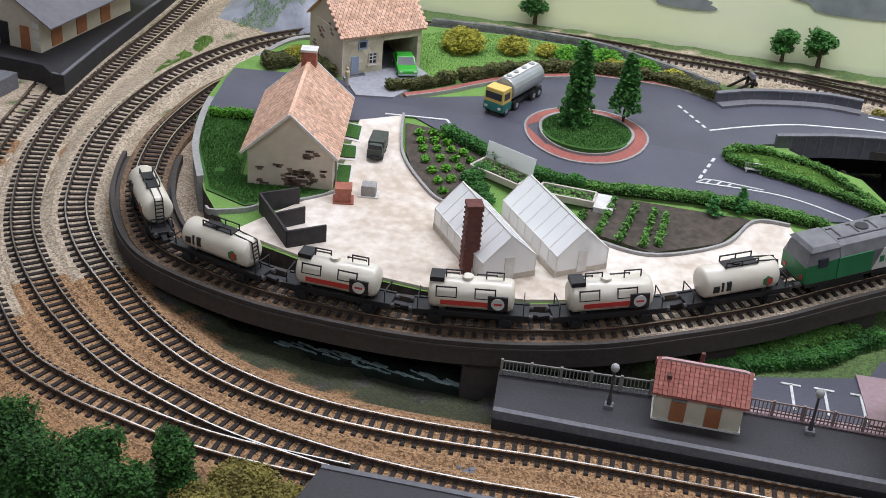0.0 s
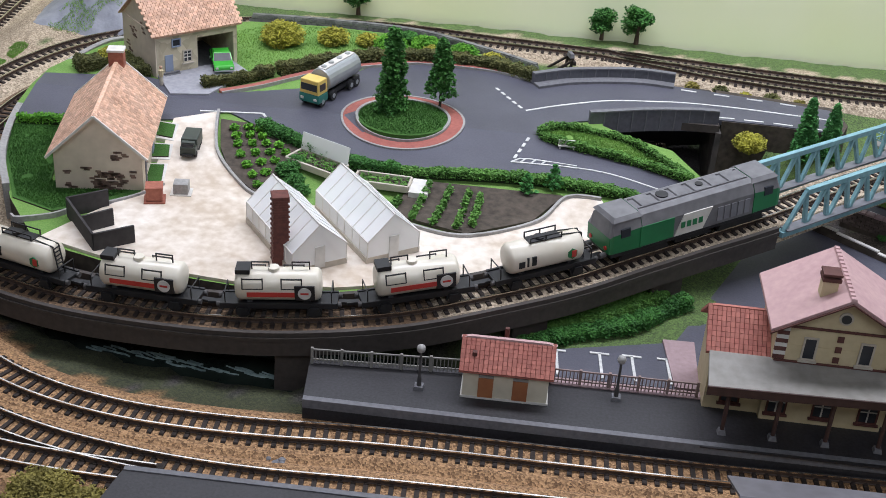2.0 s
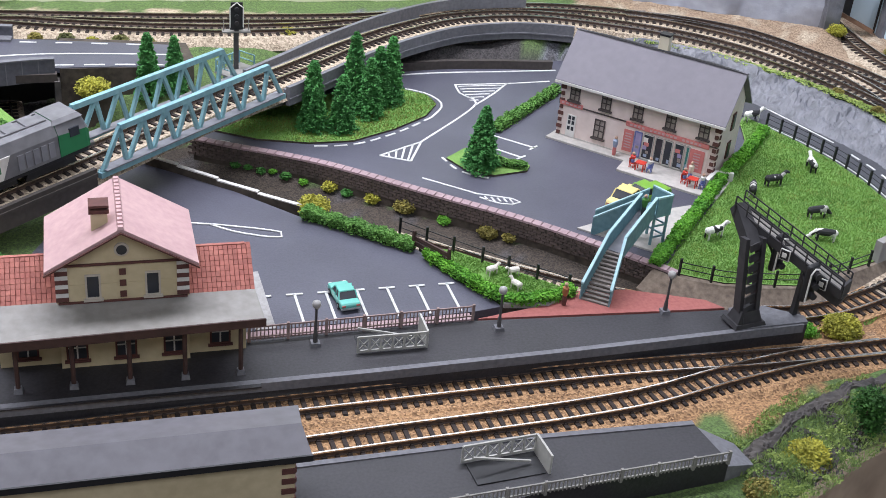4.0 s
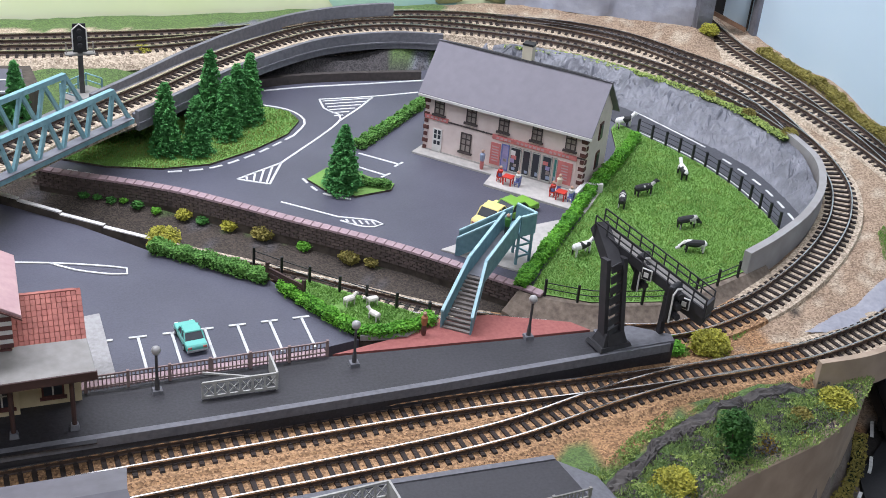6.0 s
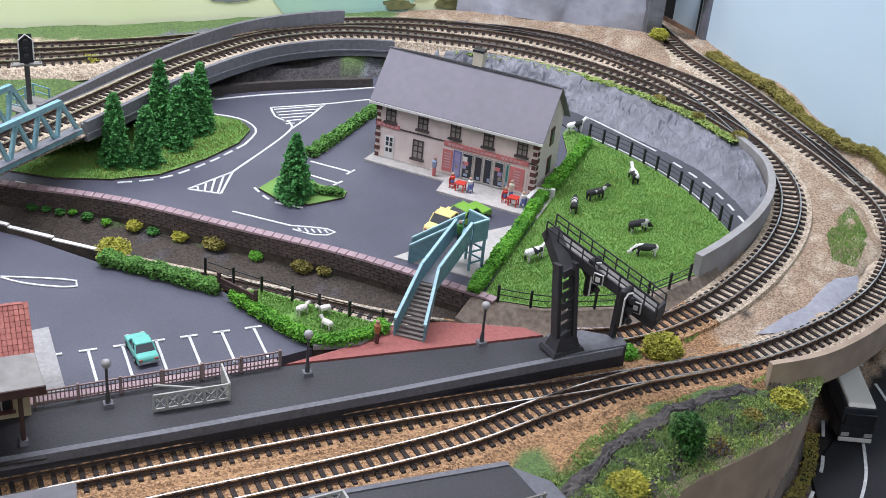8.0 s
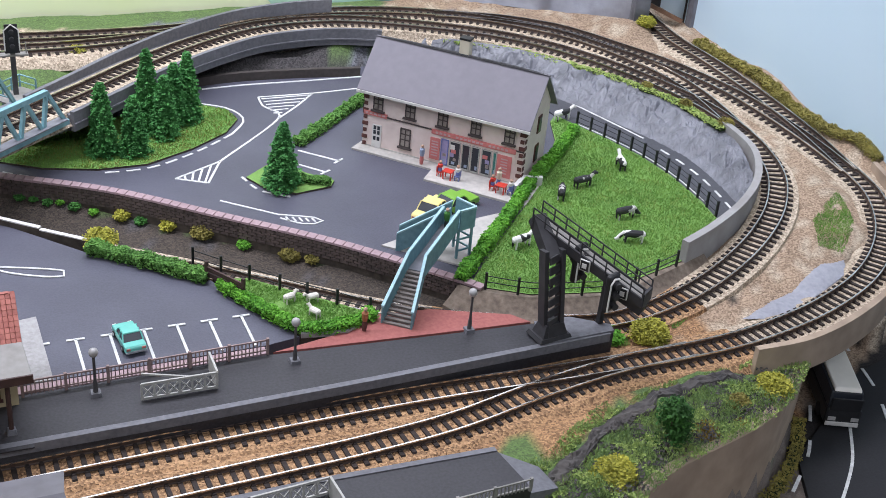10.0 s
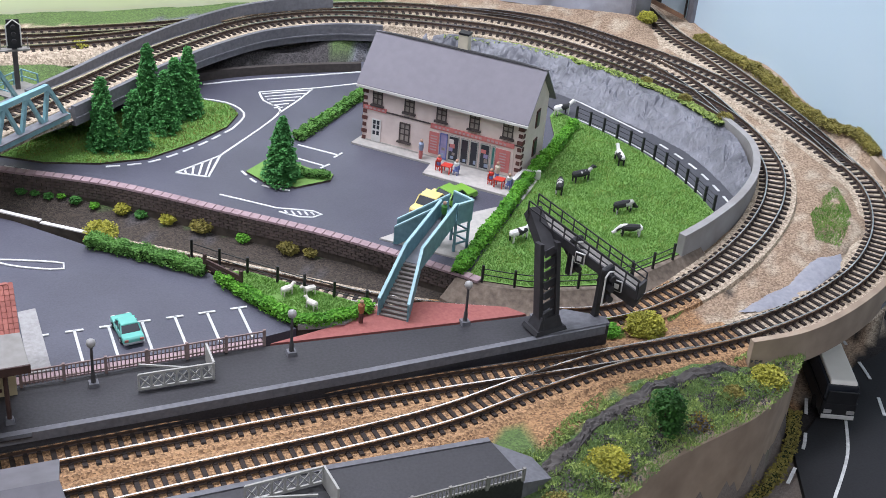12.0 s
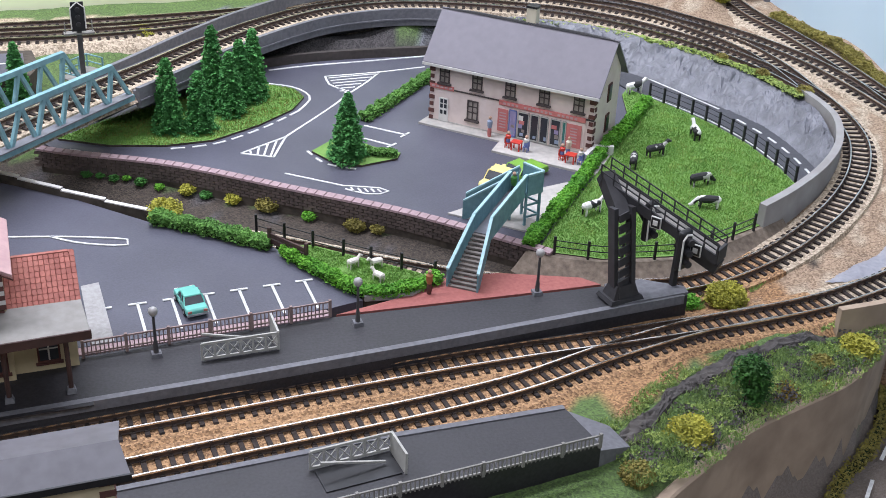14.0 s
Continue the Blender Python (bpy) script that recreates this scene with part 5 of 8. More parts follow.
# cold frames
for i, (x, y, rz, lid) in enumerate(((-370, 300, -27, 62), (-311, 285, -3, None))):
    root = thing("cold_frame", (x, y, upland(x, y) + 2.5), rz, "white-framed garden cold frame with a raised lid" if lid else "low white-framed cold frame with plants", "cold frame", "cold frames")
    s = Shape()
    w, d = (50, 22) if lid else (46, 18)
    for bx, by, bw, bd in ((0, -d / 2, w, 2), (0, d / 2, w, 2), (-w / 2, 0, 2, d), (w / 2, 0, 2, d)):
        s.box((bx, by, 0), (bw, bd, 6))
    part("frame", s, FRAME, root, bevel=0.3)
    s = Shape()
    s.box((0, 0, 0), (w - 2, d - 2, 3))
    part("soil", s, EARTH, root)
    s = Shape()
    s.leaves(np.stack([rng.uniform(-w / 2 + 2, w / 2 - 2, 260), rng.uniform(-d / 2 + 2, d / 2 - 2, 260), rng.uniform(3, 6, 260)], 1), 1.1)
    part("seedling_mat", s, HEDGE, root)
    s = Shape()
    if lid:
        s.box((0, d / 2 - 1, 6), (w, 0.8, 15), rx=-12)
        part("lid", s, GLASSY, root, "clear raised lid")
    else:
        s.box((w / 2 + 9, 0, -2), (16, 26, 5))
        part("slab", s, OFFWHITE, root, "pale concrete slab")


def greenhouse(at, rz, w, l, eave, ridge):
    """A glasshouse, its ridge along y: panes, bars and a low wall."""
    root = thing("greenhouse", at, rz, "white translucent greenhouse with thin white bars", "greenhouse", "greenhouses")
    s = Shape()
    for sx in (-1, 1):
        s.box((sx * w / 2, 0, 0), (2, l, 5))
    for sy in (-1, 1):
        s.box((0, sy * (l / 2 - 1), 0), (w - 2, 2, 5))
    part("base_wall", s, FRAME, root, bevel=0.2)
    n = 7
    for k in range(n):
        y0 = -l / 2 + l * k / n
        y1 = y0 + l / n - 0.3
        for sx in (-1, 1):
            s = Shape()
            s.add([(sx * w / 2, y0, 5), (sx * w / 2, y1, 5), (sx * w / 2, y1, eave), (sx * w / 2, y0, eave)], [(0, 1, 2, 3)])
            s.add([(sx * w / 2, y0, eave), (sx * w / 2, y1, eave), (0, y1, ridge), (0, y0, ridge)], [(0, 1, 2, 3)])
            part("pane", s, GLASSY, root)
    for sy in (-1, 1):
        s = Shape()
        s.add([(-w / 2, sy * l / 2, 5), (w / 2, sy * l / 2, 5), (w / 2, sy * l / 2, eave), (0, sy * l / 2, ridge), (-w / 2, sy * l / 2, eave)], [(0, 1, 2, 3, 4)])
        part("end_pane", s, GLASSY, root)
    s = Shape()
    for k in range(n + 1):
        y = -l / 2 + l * k / n
        for sx in (-1, 1):
            s.beam((sx * w / 2, y, 4), (sx * w / 2, y, eave), 0.7, 0.7)
            s.beam((sx * w / 2, y, eave), (0, y, ridge), 0.7, 0.7)
    s.beam((0, -l / 2, ridge), (0, l / 2, ridge), 1.2, 1.2)
    for sx in (-1, 1):
        s.beam((sx * w / 2, -l / 2, eave), (sx * w / 2, l / 2, eave), 1.0, 1.0)
    part("glazing_frame", s, OFFWHITE, root)
    s = Shape()
    s.box((0, -l / 2 - 0.5, 2), (8, 0.8, 18))
    part("door", s, OFFWHITE, root)
    return root


greenhouse((-363, 181, 19.5), 36, 44, 88, 18, 38)
greenhouse((-313, 211, 19.5), 36, 44, 92, 18, 38)

OLDRED = paint("old_red_brick", (0.22, 0.09, 0.07), (0.13, 0.05, 0.04), 300, 0.85)
# brick factory chimney of the greenhouses
root = thing("brick_chimney", (-368, 150, 19), 20, "tall square dark brick chimney beside the greenhouses", "chimney")
s = Shape()
s.box((0, 0, 0), (12, 12, 57), top=0.9)
part("shaft", s, BRICK, root, bevel=0.3)
s = Shape()
s.box((0, 0, 55), (12.6, 12.6, 3))
part("cap", s, BRICK, root, bevel=0.3)
s = Shape()
for r in range(26):
    for c in range(3):
        for sx, sy, rz in ((0, -1, 0), (0, 1, 0), (1, 0, 90), (-1, 0, 90)):
            q = 5.62 * (1 - 0.1 * r / 26)
            o = (c - 1) * 3.9 + (1 if r % 2 else -1) * 0.9
            s.box((sx * q + (o if sy else 0), sy * q + (o if sx else 0), 0.6 + r * 2.1), (3.4, 0.7, 1.6), rz)
tagged(part("brickwork", s, OLDRED, root), kind="stuff")

# black coal bins
root = thing("coal_bin", (-520, 170, 17), 0, "black-stained timber coal bins open to the yard", "coal bin")
s = Shape()
s.beam((-25, 16, 8), (14, -34, 8), 1.8, 18)
part("back_wall", s, CHARRED, root)
for x0, y0, x1, y1 in ((-25, 16, 1, 36), (-3, -10, 15, 7), (14, -34, 39, -15)):
    s = Shape()
    s.beam((x0, y0, 8), (x1, y1, 8), 1.8, 18)
    part("divider", s, CHARRED, root)

root = thing("brick_bin", (-487, 223, 19), 15, "small square red brick bin", "brick bin")
s = Shape()
s.box((0, 0, 0), (17, 15, 2))
s.box((0, 0, 2), (13, 12, 11))
part("body", s, REDBRICK, root, bevel=0.4)
s = Shape()
s.box((0, 0, 12.5), (14, 13, 1.6))
part("lid", s, REDBRICK, root)
root = thing("stone_block", (-470, 240, 19), 8, "pale grey block on a low slab", "block")
s = Shape()
s.box((0, 0, 0), (17, 14, 1.5))
part("slab", s, OFFWHITE, root)
s = Shape()
s.box((0, 0, 1.5), (12, 11, 9))
part("block", s, KERB, root, bevel=0.4)

# boundary walls
s = Shape()
s.sweep(glide(lift([(-590, 520), (-624, 500), (-647, 424), (-651, 353), (-634, 273), (-607, 215)], lambda x, y: 20 + (y - 215) * 0.05), 8), [(-2.5, -30), (2.5, -30), (2.5, 3), (-2.5, 3)])
rim = Shape()
rim.sweep(glide(lift([(-590, 520), (-624, 500), (-647, 424), (-651, 353), (-634, 273), (-607, 215)], lambda x, y: 23 + (y - 215) * 0.05), 8), [(-2.9, 0), (2.9, 0), (2.9, 1.2), (-2.9, 1.2)])
structure("wall_coping", rim, KERB, "pale stone coping of the boundary wall", "coping")
structure("boundary_wall", s, KERB, "low white-edged retaining wall beside the track", "wall")
root = thing("stone_wall", label="low grey drystone wall below the back track", category="wall", kind="structure")
path = glide(lift([(-500, 606), (-417, 612), (-326, 608), (-259, 580), (-195, 544)], 26), 6)
s = Shape()
s.sweep(path, [(-2.5, -10), (2.5, -10), (2.5, 17), (-2.5, 17)])
part("core", s, GREYSTONE, root)
d = np.gradient(path, axis=0)
s = Shape()
s.box((0, 0, -1.6), (5.4, 1.4, 3.2), top=0.85)
me = s.mesh("stone", [GREYSTONE])
for i, (p, q) in enumerate(zip(path, d)):
    a = math.atan2(q[1], q[0])
    for r in range(4):
        ob = new("stone", me)
        ob.parent = root
        o = 1.5 if r % 2 else -1.5
        ob.matrix_basis = pose((p[0] + math.cos(a) * o + math.sin(a) * 2.7) * MM, (p[1] + math.sin(a) * o - math.cos(a) * 2.7) * MM, (p[2] + 3 + r * 3.8) * MM, 0, rng.normal(0, 3), math.degrees(a))

# road bridge over the underpass
root = thing("road_bridge", label="grey concrete road bridge with solid parapets", category="bridge", kind="structure")
BRIDGEDARK = paint("bridge_grey", (0.125, 0.125, 0.145), (0.085, 0.085, 0.10), 260, 0.7, 0.15, blotch=18)
NORTH_EDGE = [(-197, 503), (-170, 520), (-150, 528), (-120, 537), (-88, 542), (-57, 539)]
SOUTH_EDGE = [(-141, 426), (-117, 435), (-88, 446), (-48, 456), (-20, 459)]
for pts, low, h in ((NORTH_EDGE, -10, 12), (SOUTH_EDGE, -10, 11)):
    s = Shape()
    s.sweep(glide(lift(pts, 36), 10), [(-2, low), (2, low), (2, h), (-2, h)])
    wall_ob = part("parapet", s, BRIDGEDARK, root)
    s = Shape()
    s.sweep(glide(lift(pts, 36 + h), 10), [(-2.8, 0), (2.8, 0), (2.8, 1.4), (-2.8, 1.4)])
    part("coping", s, CONCRETE, root)
    for p, q in list(zip(glide(lift(pts, 36), 14), np.gradient(glide(lift(pts, 36), 14), axis=0)))[1:-1]:
        s = Shape()
        s.box((p[0], p[1], 36 + low), (0.9, 5.0, h - low), math.degrees(math.atan2(q[1], q[0])))
        part("panel_joint", s, CONCRETE, wall_ob)
s = Shape()
s.sweep(glide(lift(NORTH_EDGE, 37.4), 10), [(-13, -2), (-2.2, -2), (-2.2, 2.6), (-13, 2.6)])
part("pavement", s, CONCRETE, root, "pale raised pavement along the parapet")
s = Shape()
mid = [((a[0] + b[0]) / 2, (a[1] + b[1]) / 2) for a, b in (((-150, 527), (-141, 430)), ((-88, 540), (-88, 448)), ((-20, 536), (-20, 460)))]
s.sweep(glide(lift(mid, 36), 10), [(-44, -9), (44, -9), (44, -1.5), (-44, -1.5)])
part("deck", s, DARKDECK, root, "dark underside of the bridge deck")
# abutment colour darkened to carry the shade under the deck
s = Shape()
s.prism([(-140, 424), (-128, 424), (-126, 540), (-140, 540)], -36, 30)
part("abutment", s, DARKDECK, root, "abutment with its shade put into a dark colour")
slab("bridge_bank", [(-16, 461), (36, 461), (94, 455), (104, 480), (100, 520), (40, 530), (-16, 538)], 36.6, 60, EARTH, "earth bank carrying the road beyond the bridge", (), "ground")
s = Shape()
s.sweep(glide([(-18, 452, -34), (-20, 500, -34), (-18, 545, -34)], 8), [(-2, 0), (3, 0), (3, 62), (-2, 62)])
part("abutment", s, DARKROCK, root, "rough dark stone abutment")
# added black sheet paints the darkness beyond the underpass
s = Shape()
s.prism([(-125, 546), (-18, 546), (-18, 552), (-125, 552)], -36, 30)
part("back_wall", s, BLACK, root, "black sheet standing in for the darkness under the bridge")
bush("bush", (11, 447, 17), 15, YELLOW, "yellow lichen bush on the bank by the bridge", "village bushes")
for x, y, r, m in ((-38, 550, 7, OLIVE), (-10, 545, 8, BROWNGREEN), (14, 540, 6, YELLOW), (40, 538, 8, BROWNGREEN), (66, 530, 7, OLIVE)):
    bush("bush", (x, y, 30), r, m, "low scrub between road and track", "trackside bushes")
root = thing("park_bench", (-160, 368, 35), 4, "white garden bench before the hedge", "bench")
s = Shape()
s.box((0, 0, 2.5), (15, 4, 1))
part("seat", s, OFFWHITE, root)
s = Shape()
s.box((0, 2, 3.5), (15, 1, 4))
part("backrest", s, OFFWHITE, root)
for x in (-6, 6):
    s = Shape()
    s.box((x, 0, 0), (1, 4, 2.5))
    part("leg", s, OFFWHITE, root)

# little figure by the garage
def figurine(at, rz, top, legs, label="painted miniature figure standing", group="figurines", sit=False):
    """One plain moulded shape."""
    s = Shape()
    h = 9 if sit else 19
    s.lathe((0, 0, 0), [(1.6, 0), (2.0, h * 0.2), (1.7, h * 0.42)], 8, slot=1)
    s.lathe((0, 0, h * 0.42), [(1.7, 0), (2.4, h * 0.14), (2.5, h * 0.34), (1.0, h * 0.42)], 8)
    s.lathe((0, 0, h * 0.84), [(0.8, 0), (1.5, 1.0), (1.5, 2.0), (0.5, 3.0)], 8, slot=2)
    ob = part("figurine", s, [top, legs, SKIN], at=at, rz=rz)
    return tagged(ob, label, "figurine", group)


SKIN = paint("figure_paint", (0.50, 0.32, 0.22), (0.42, 0.26, 0.18), 200, 0.6)
figurine((-538, 408, 38), 0, CREAM, FRAME, "miniature figure in cream beside the steps")

# trees by the painted meadow
leafy_tree("lichen_tree", (-128, 683, 26), 34, 20, DEEP, "dark green lichen tree before the meadow board", "backdrop trees", low=0.3)
leafy_tree("lichen_tree", (-90, 680, 26), 38, 24, DEEP, "dark green lichen tree before the meadow board", "backdrop trees", low=0.3)
leafy_tree("lichen_tree", (-400, 686, 26), 38, 22, DEEP, "dark green lichen tree before the meadow board", "backdrop trees", low=0.3)

tufts("village_turf", [(-470, 440), (-440, 470), (-380, 512), (-300, 545), (-220, 535), (-200, 545), (-330, 600), (-420, 603), (-480, 595), (-530, 545), (-490, 490)], upland, 9000, TURF, "bright scatter grass behind the village road")
tufts("lawn_turf", [(-650, 316), (-600, 321), (-582, 240), (-510, 240), (-520, 226), (-560, 192), (-596, 208), (-630, 273)], raised(1.2), 9000, LAWNLEAF, "deep green lawn blades")
tufts("triangle_turf", [(-180, 384), (-170, 397), (-140, 395), (-106, 383), (-60, 345), (-105, 360)], raised(2.6), 3600, TURF, "scatter grass inside the hedge triangle")

s = Shape()
s.sweep(glide(lift([(-586, 174), (-579, 170), (-555, 182), (-546, 192), (-519, 211), (-498, 232), (-488, 250)], raised(2)), 6), [(-1, -3), (1, -3), (1, 2.4), (-1, 2.4)])
structure("kerb", s, KERB, "pale kerb between lawn and courtyard", "kerb")

for x, y, r in ((-393, 287, 10), (-384, 274, 9), (-376, 262, 8), (-388, 300, 9), (-338, 262, 7)):
    bush("bush", (x, y, upland(x, y) + 1), r, DEEP, "low dark green shrub beside the cold frames", "garden shrubs")

# ---- the station ----
BROWNDOOR = paint("door_brown", (0.42, 0.17, 0.07), (0.33, 0.12, 0.05), 100, 0.6)
PALEWALL = paint("pale_wall", (0.66, 0.60, 0.47), (0.58, 0.52, 0.40), 120, 0.85)
QUOIN = paint("quoin_brown", (0.13, 0.05, 0.04), (0.09, 0.035, 0.03), 200, 0.8)
IRON = paint("lamp_iron", (0.09, 0.085, 0.085), (0.06, 0.055, 0.055), 200, 0.6)
BROWNPOST = paint("post_brown", (0.07, 0.035, 0.03), (0.045, 0.024, 0.02), 200, 0.7)
CANOPY = paint("canopy_grey", (0.30, 0.285, 0.26), (0.22, 0.21, 0.19), 150, 0.7)
GLOBE = paint("lamp_globe", (0.45, 0.44, 0.42), (0.33, 0.32, 0.31), 150, 0.3)
RAILPINK = paint("fence_brown", (0.33, 0.235, 0.215), (0.24, 0.17, 0.155), 200, 0.75)
PALEMETAL = paint("pale_railing", (0.47, 0.46, 0.42), (0.36, 0.35, 0.32), 200, 0.7)
PINKPAVE = paint("pink_paving", (0.38, 0.27, 0.28), (0.30, 0.21, 0.22), 300, 0.8)
TURQ = paint("car_turquoise", (0.16, 0.55, 0.46), (0.13, 0.48, 0.40), 40, 0.25, coat=0.5)

# lavatory hut
root = thing("lavatory_hut", (-190.5, 51, 0), 1, "small cream lavatory hut with two brown doors and red tiles", "hut")
gable_house(root, 57, 28, 25, 38, PALEWALL)
roof, h, low, high = gable_roof(root, 57, 28, 25, 38, 3.5, TILE, side=3)
tiles(roof, 63, h, high - low, 8, 20, TILE, 0, -h, low - 0.2, 1, 1.0)
tiles(roof, 63, h, high - low, 8, 20, TILE, 0, h, low - 0.2, -1, 1.0)
s = Shape()
s.box((0, 0, high - 0.6), (64, 3, 1.6), top=0.8)
part("ridge", s, PINKROOF, roof)
for x in (-13, 10):
    s = Shape()
    s.box((x, -14.4, 1), (10, 1, 16))
    d = part("door", s, BROWNDOOR, root, "orange-brown door")
    s = Shape()
    s.box((x, -14.5, 17.4), (10, 1, 2.4))
    part("fanlight", s, CANOPY, d)
s = Shape()
s.box((0, 0, -0.1), (59, 30, 1.6))
part("plinth", s, OFFWHITE, root)
s = Shape()
s.box((-22, -9, 30), (3, 3, 4))
part("roof_vent", s, QUOIN, root)
s = Shape()
s.cyl((-2, 9, 34), 1.6, 9, 8)
part("chimney_pot", s, QUOIN, root)

# station building
root = thing("station_building", (20, 64, 0), 0, "cream station with a pink gabled roof, red wings and canopy", "station")
s = Shape()
s.box((0, 12, 0), (80, 52, 62))
s.profile([(-40, 62), (40, 62), (40, 74), (0, 98), (-40, 74)], 52, (0, 12, 0))
part("wall", s, CREAM, root, bevel=0.3)
s = Shape()
s.profile([(-46, 74), (0, 101), (46, 74), (46, 76.6), (0, 103.8), (-46, 76.6)], 70, (0, 14, 0))
part("roof", s, PINKROOF, root, "pale pink roof", bevel=0.3)
s = Shape()
s.profile([(-46.3, 73.4), (0, 100.4), (46.3, 73.4), (46.3, 74.5), (0, 101.5), (-46.3, 74.5)], 1.6, (0, -21.6, 0))
part("bargeboard", s, QUOIN, root)
s = Shape()
for i in range(14):
    s.box((0, -19 + i * 5, 103), (4.2, 4.4, 1.6), top=0.7)
part("ridge", s, PINKROOF, root)
s = Shape()
s.box((-12, 0, 84), (10, 9, 24))
part("chimney", s, CREAM, root, bevel=0.3)
s = Shape()
s.box((-12, 0, 106), (12, 11, 2.4))
s.box((-12, 0, 110), (12, 11, 1.6))
part("chimney_cap", s, QUOIN, root)
for sx in (-1, 1):
    s = Shape()
    s.box((sx * 58, 14, 0), (38, 44, 46))
    s.profile([(-22, 46), (22, 46), (22, 48), (0, 66), (-22, 48)], 38, (sx * 58, 14, 0), 90)
    part("wing_wall", s, CREAM, root)
    s = Shape()
    s.profile([(-25, 46), (0, 67), (25, 46), (25, 47.5), (0, 68.5), (-25, 47.5)], 42, (sx * 61, 14, 0), 90)
    wing = part("wing_roof", s, TILE, root, "red tiled wing roof")
    tiles(wing, 42, 25, 21, 9, 14, TILE, sx * 61, -11, 47.3, 1, 1.1)
    tiles(wing, 42, 25, 21, 9, 14, TILE, sx * 61, 39, 47.3, -1, 1.1)
    s = Shape()
    s.box((sx * 61, 14, 67.6), (42, 3, 1.6), top=0.8)
    part("wing_ridge", s, TILE, wing)
    for k in range(4):
        s = Shape()
        s.box((sx * 36.5, -14.4, 51 + k * 6.2), (7.6, 1.4, 3.1))
        part("quoin", s, QUOIN, root)
        s = Shape()
        s.box((sx * 36.5, -14.3, 54.1 + k * 6.2), (7.6, 1.2, 3.0))
        part("pale_quoin", s, OFFWHITE, root)
for z, hh in ((49, 1.2), (75.5, 1.4)):
    s = Shape()
    s.box((0, -14.5, z), (78, 1.4, hh))
    part("string_course", s, QUOIN, root)
for k in range(3):
    s = Shape()
    s.box((0, -14.4, 52 + k * 8), (4, 1.3, 4))
    part("quoin", s, QUOIN, root)
for x in (-18, 18):
    window(root, x, -14, 53, 7, 15, cross=False, surround=FRAME)
s = Shape()
s.cyl((0, -15.2, 86), 4.6, 1.4, 18, axis="y")
oculus = part("round_window", s, FRAME, root)
s = Shape()
s.cyl((0, -15.8, 86), 3.2, 1.2, 18, axis="y")
part("pane", s, WINDOW, oculus)
for x in (-60, -30, 0, 30, 60):
    window(root, x, -14 if abs(x) < 40 else -8, 8, 11, 22, cross=True, surround=QUOIN)
s = Shape()
s.add([(-82, -44, 40), (84, -44, 44), (82, -12, 46), (-80, -12, 46), (-82, -44, 43), (84, -44, 47), (82, -12, 49.5), (-80, -12, 49.5)], [(3, 2, 1, 0), (4, 5, 6, 7), (0, 1, 5, 4), (1, 2, 6, 5), (2, 3, 7, 6), (3, 0, 4, 7)])
canopy = part("canopy", s, CANOPY, root, "flat grey platform canopy", bevel=0.4)
s = Shape()
s.add([(-82.5, -45.2, 37), (84.5, -45.2, 42), (84.5, -44, 42), (-82.5, -44, 37), (-82.5, -45.2, 43.6), (84.5, -45.2, 47.6), (84.5, -44, 47.6), (-82.5, -44, 43.6)], [(3, 2, 1, 0), (4, 5, 6, 7), (0, 1, 5, 4), (1, 2, 6, 5), (2, 3, 7, 6), (3, 0, 4, 7)])
part("valance", s, BROWNPOST, canopy)
for x in (-66, -33, 1, 35, 70):
    s = Shape()
    s.cyl((x, -35, 3), 1.5, 38, 8)
    post = part("canopy_post", s, BROWNPOST, root)
    s = Shape()
    s.box((x, -35, 0), (6, 6, 4), top=0.7)
    part("footing", s, CONCRETE, post)
s = Shape()
s.box((0, -30, -0.2), (162, 44, 0.9))
part("platform_slab", s, PLATFORM, root)


def street_lamp(at):
    root = thing("street_lamp", at, 0, "dark iron platform lamp with a round globe", "street lamp", "platform lamps")
    s = Shape()
    s.box((0, 0, 0), (7, 7, 2.6), top=0.85)
    part("base", s, CONCRETE, root)
    s = Shape()
    s.lathe((0, 0, 2.4), [(1.7, 0), (1.5, 6), (1.0, 9), (0.9, 27)], 8)
    part("post", s, IRON, root)
    s = Shape()
    s.lathe((0, 0, 29), [(0.9, 0), (2.4, 1.2), (3.1, 3.2), (2.6, 5.2), (0.8, 6.4)], 12)
    part("globe", s, GLOBE, root, smooth=True)
    return root


lamp_one = street_lamp((-115, 54, 0))
for at in ((143, 54.5, 0), (273, 55, 0), (402, 59, 0), (-248, 40, 0)):
    copy_thing(lamp_one, pose(at[0] * MM, at[1] * MM, at[2] * MM))


def fence(name, a, b, n, h, mat, label, bars=True, group="station fences"):
    """Posts, two rails and thin bars between two plan points."""
    L = math.hypot(b[0] - a[0], b[1] - a[1])
    root = thing(name, (a[0], a[1], 0), math.degrees(math.atan2(b[1] - a[1], b[0] - a[0])), label, "fence", group)
    for i in range(n + 1):
        s = Shape()
        s.box((L * i / n, 0, 0), (1.8, 1.8, h + 1))
        part("post", s, mat, root)
    for z in (h * 0.25, h * 0.92):
        s = Shape()
        s.box((L / 2, 0, z), (L, 1.0, 1.0))
        part("rail", s, mat, root)
    if bars:
        s = Shape()
        for i in range(int(L / 2.6)):
            s.box((i * 2.6, 0, 1), (0.7, 0.6, h - 1))
        tagged(part("bar", s, mat, root), kind="stuff")
    return root


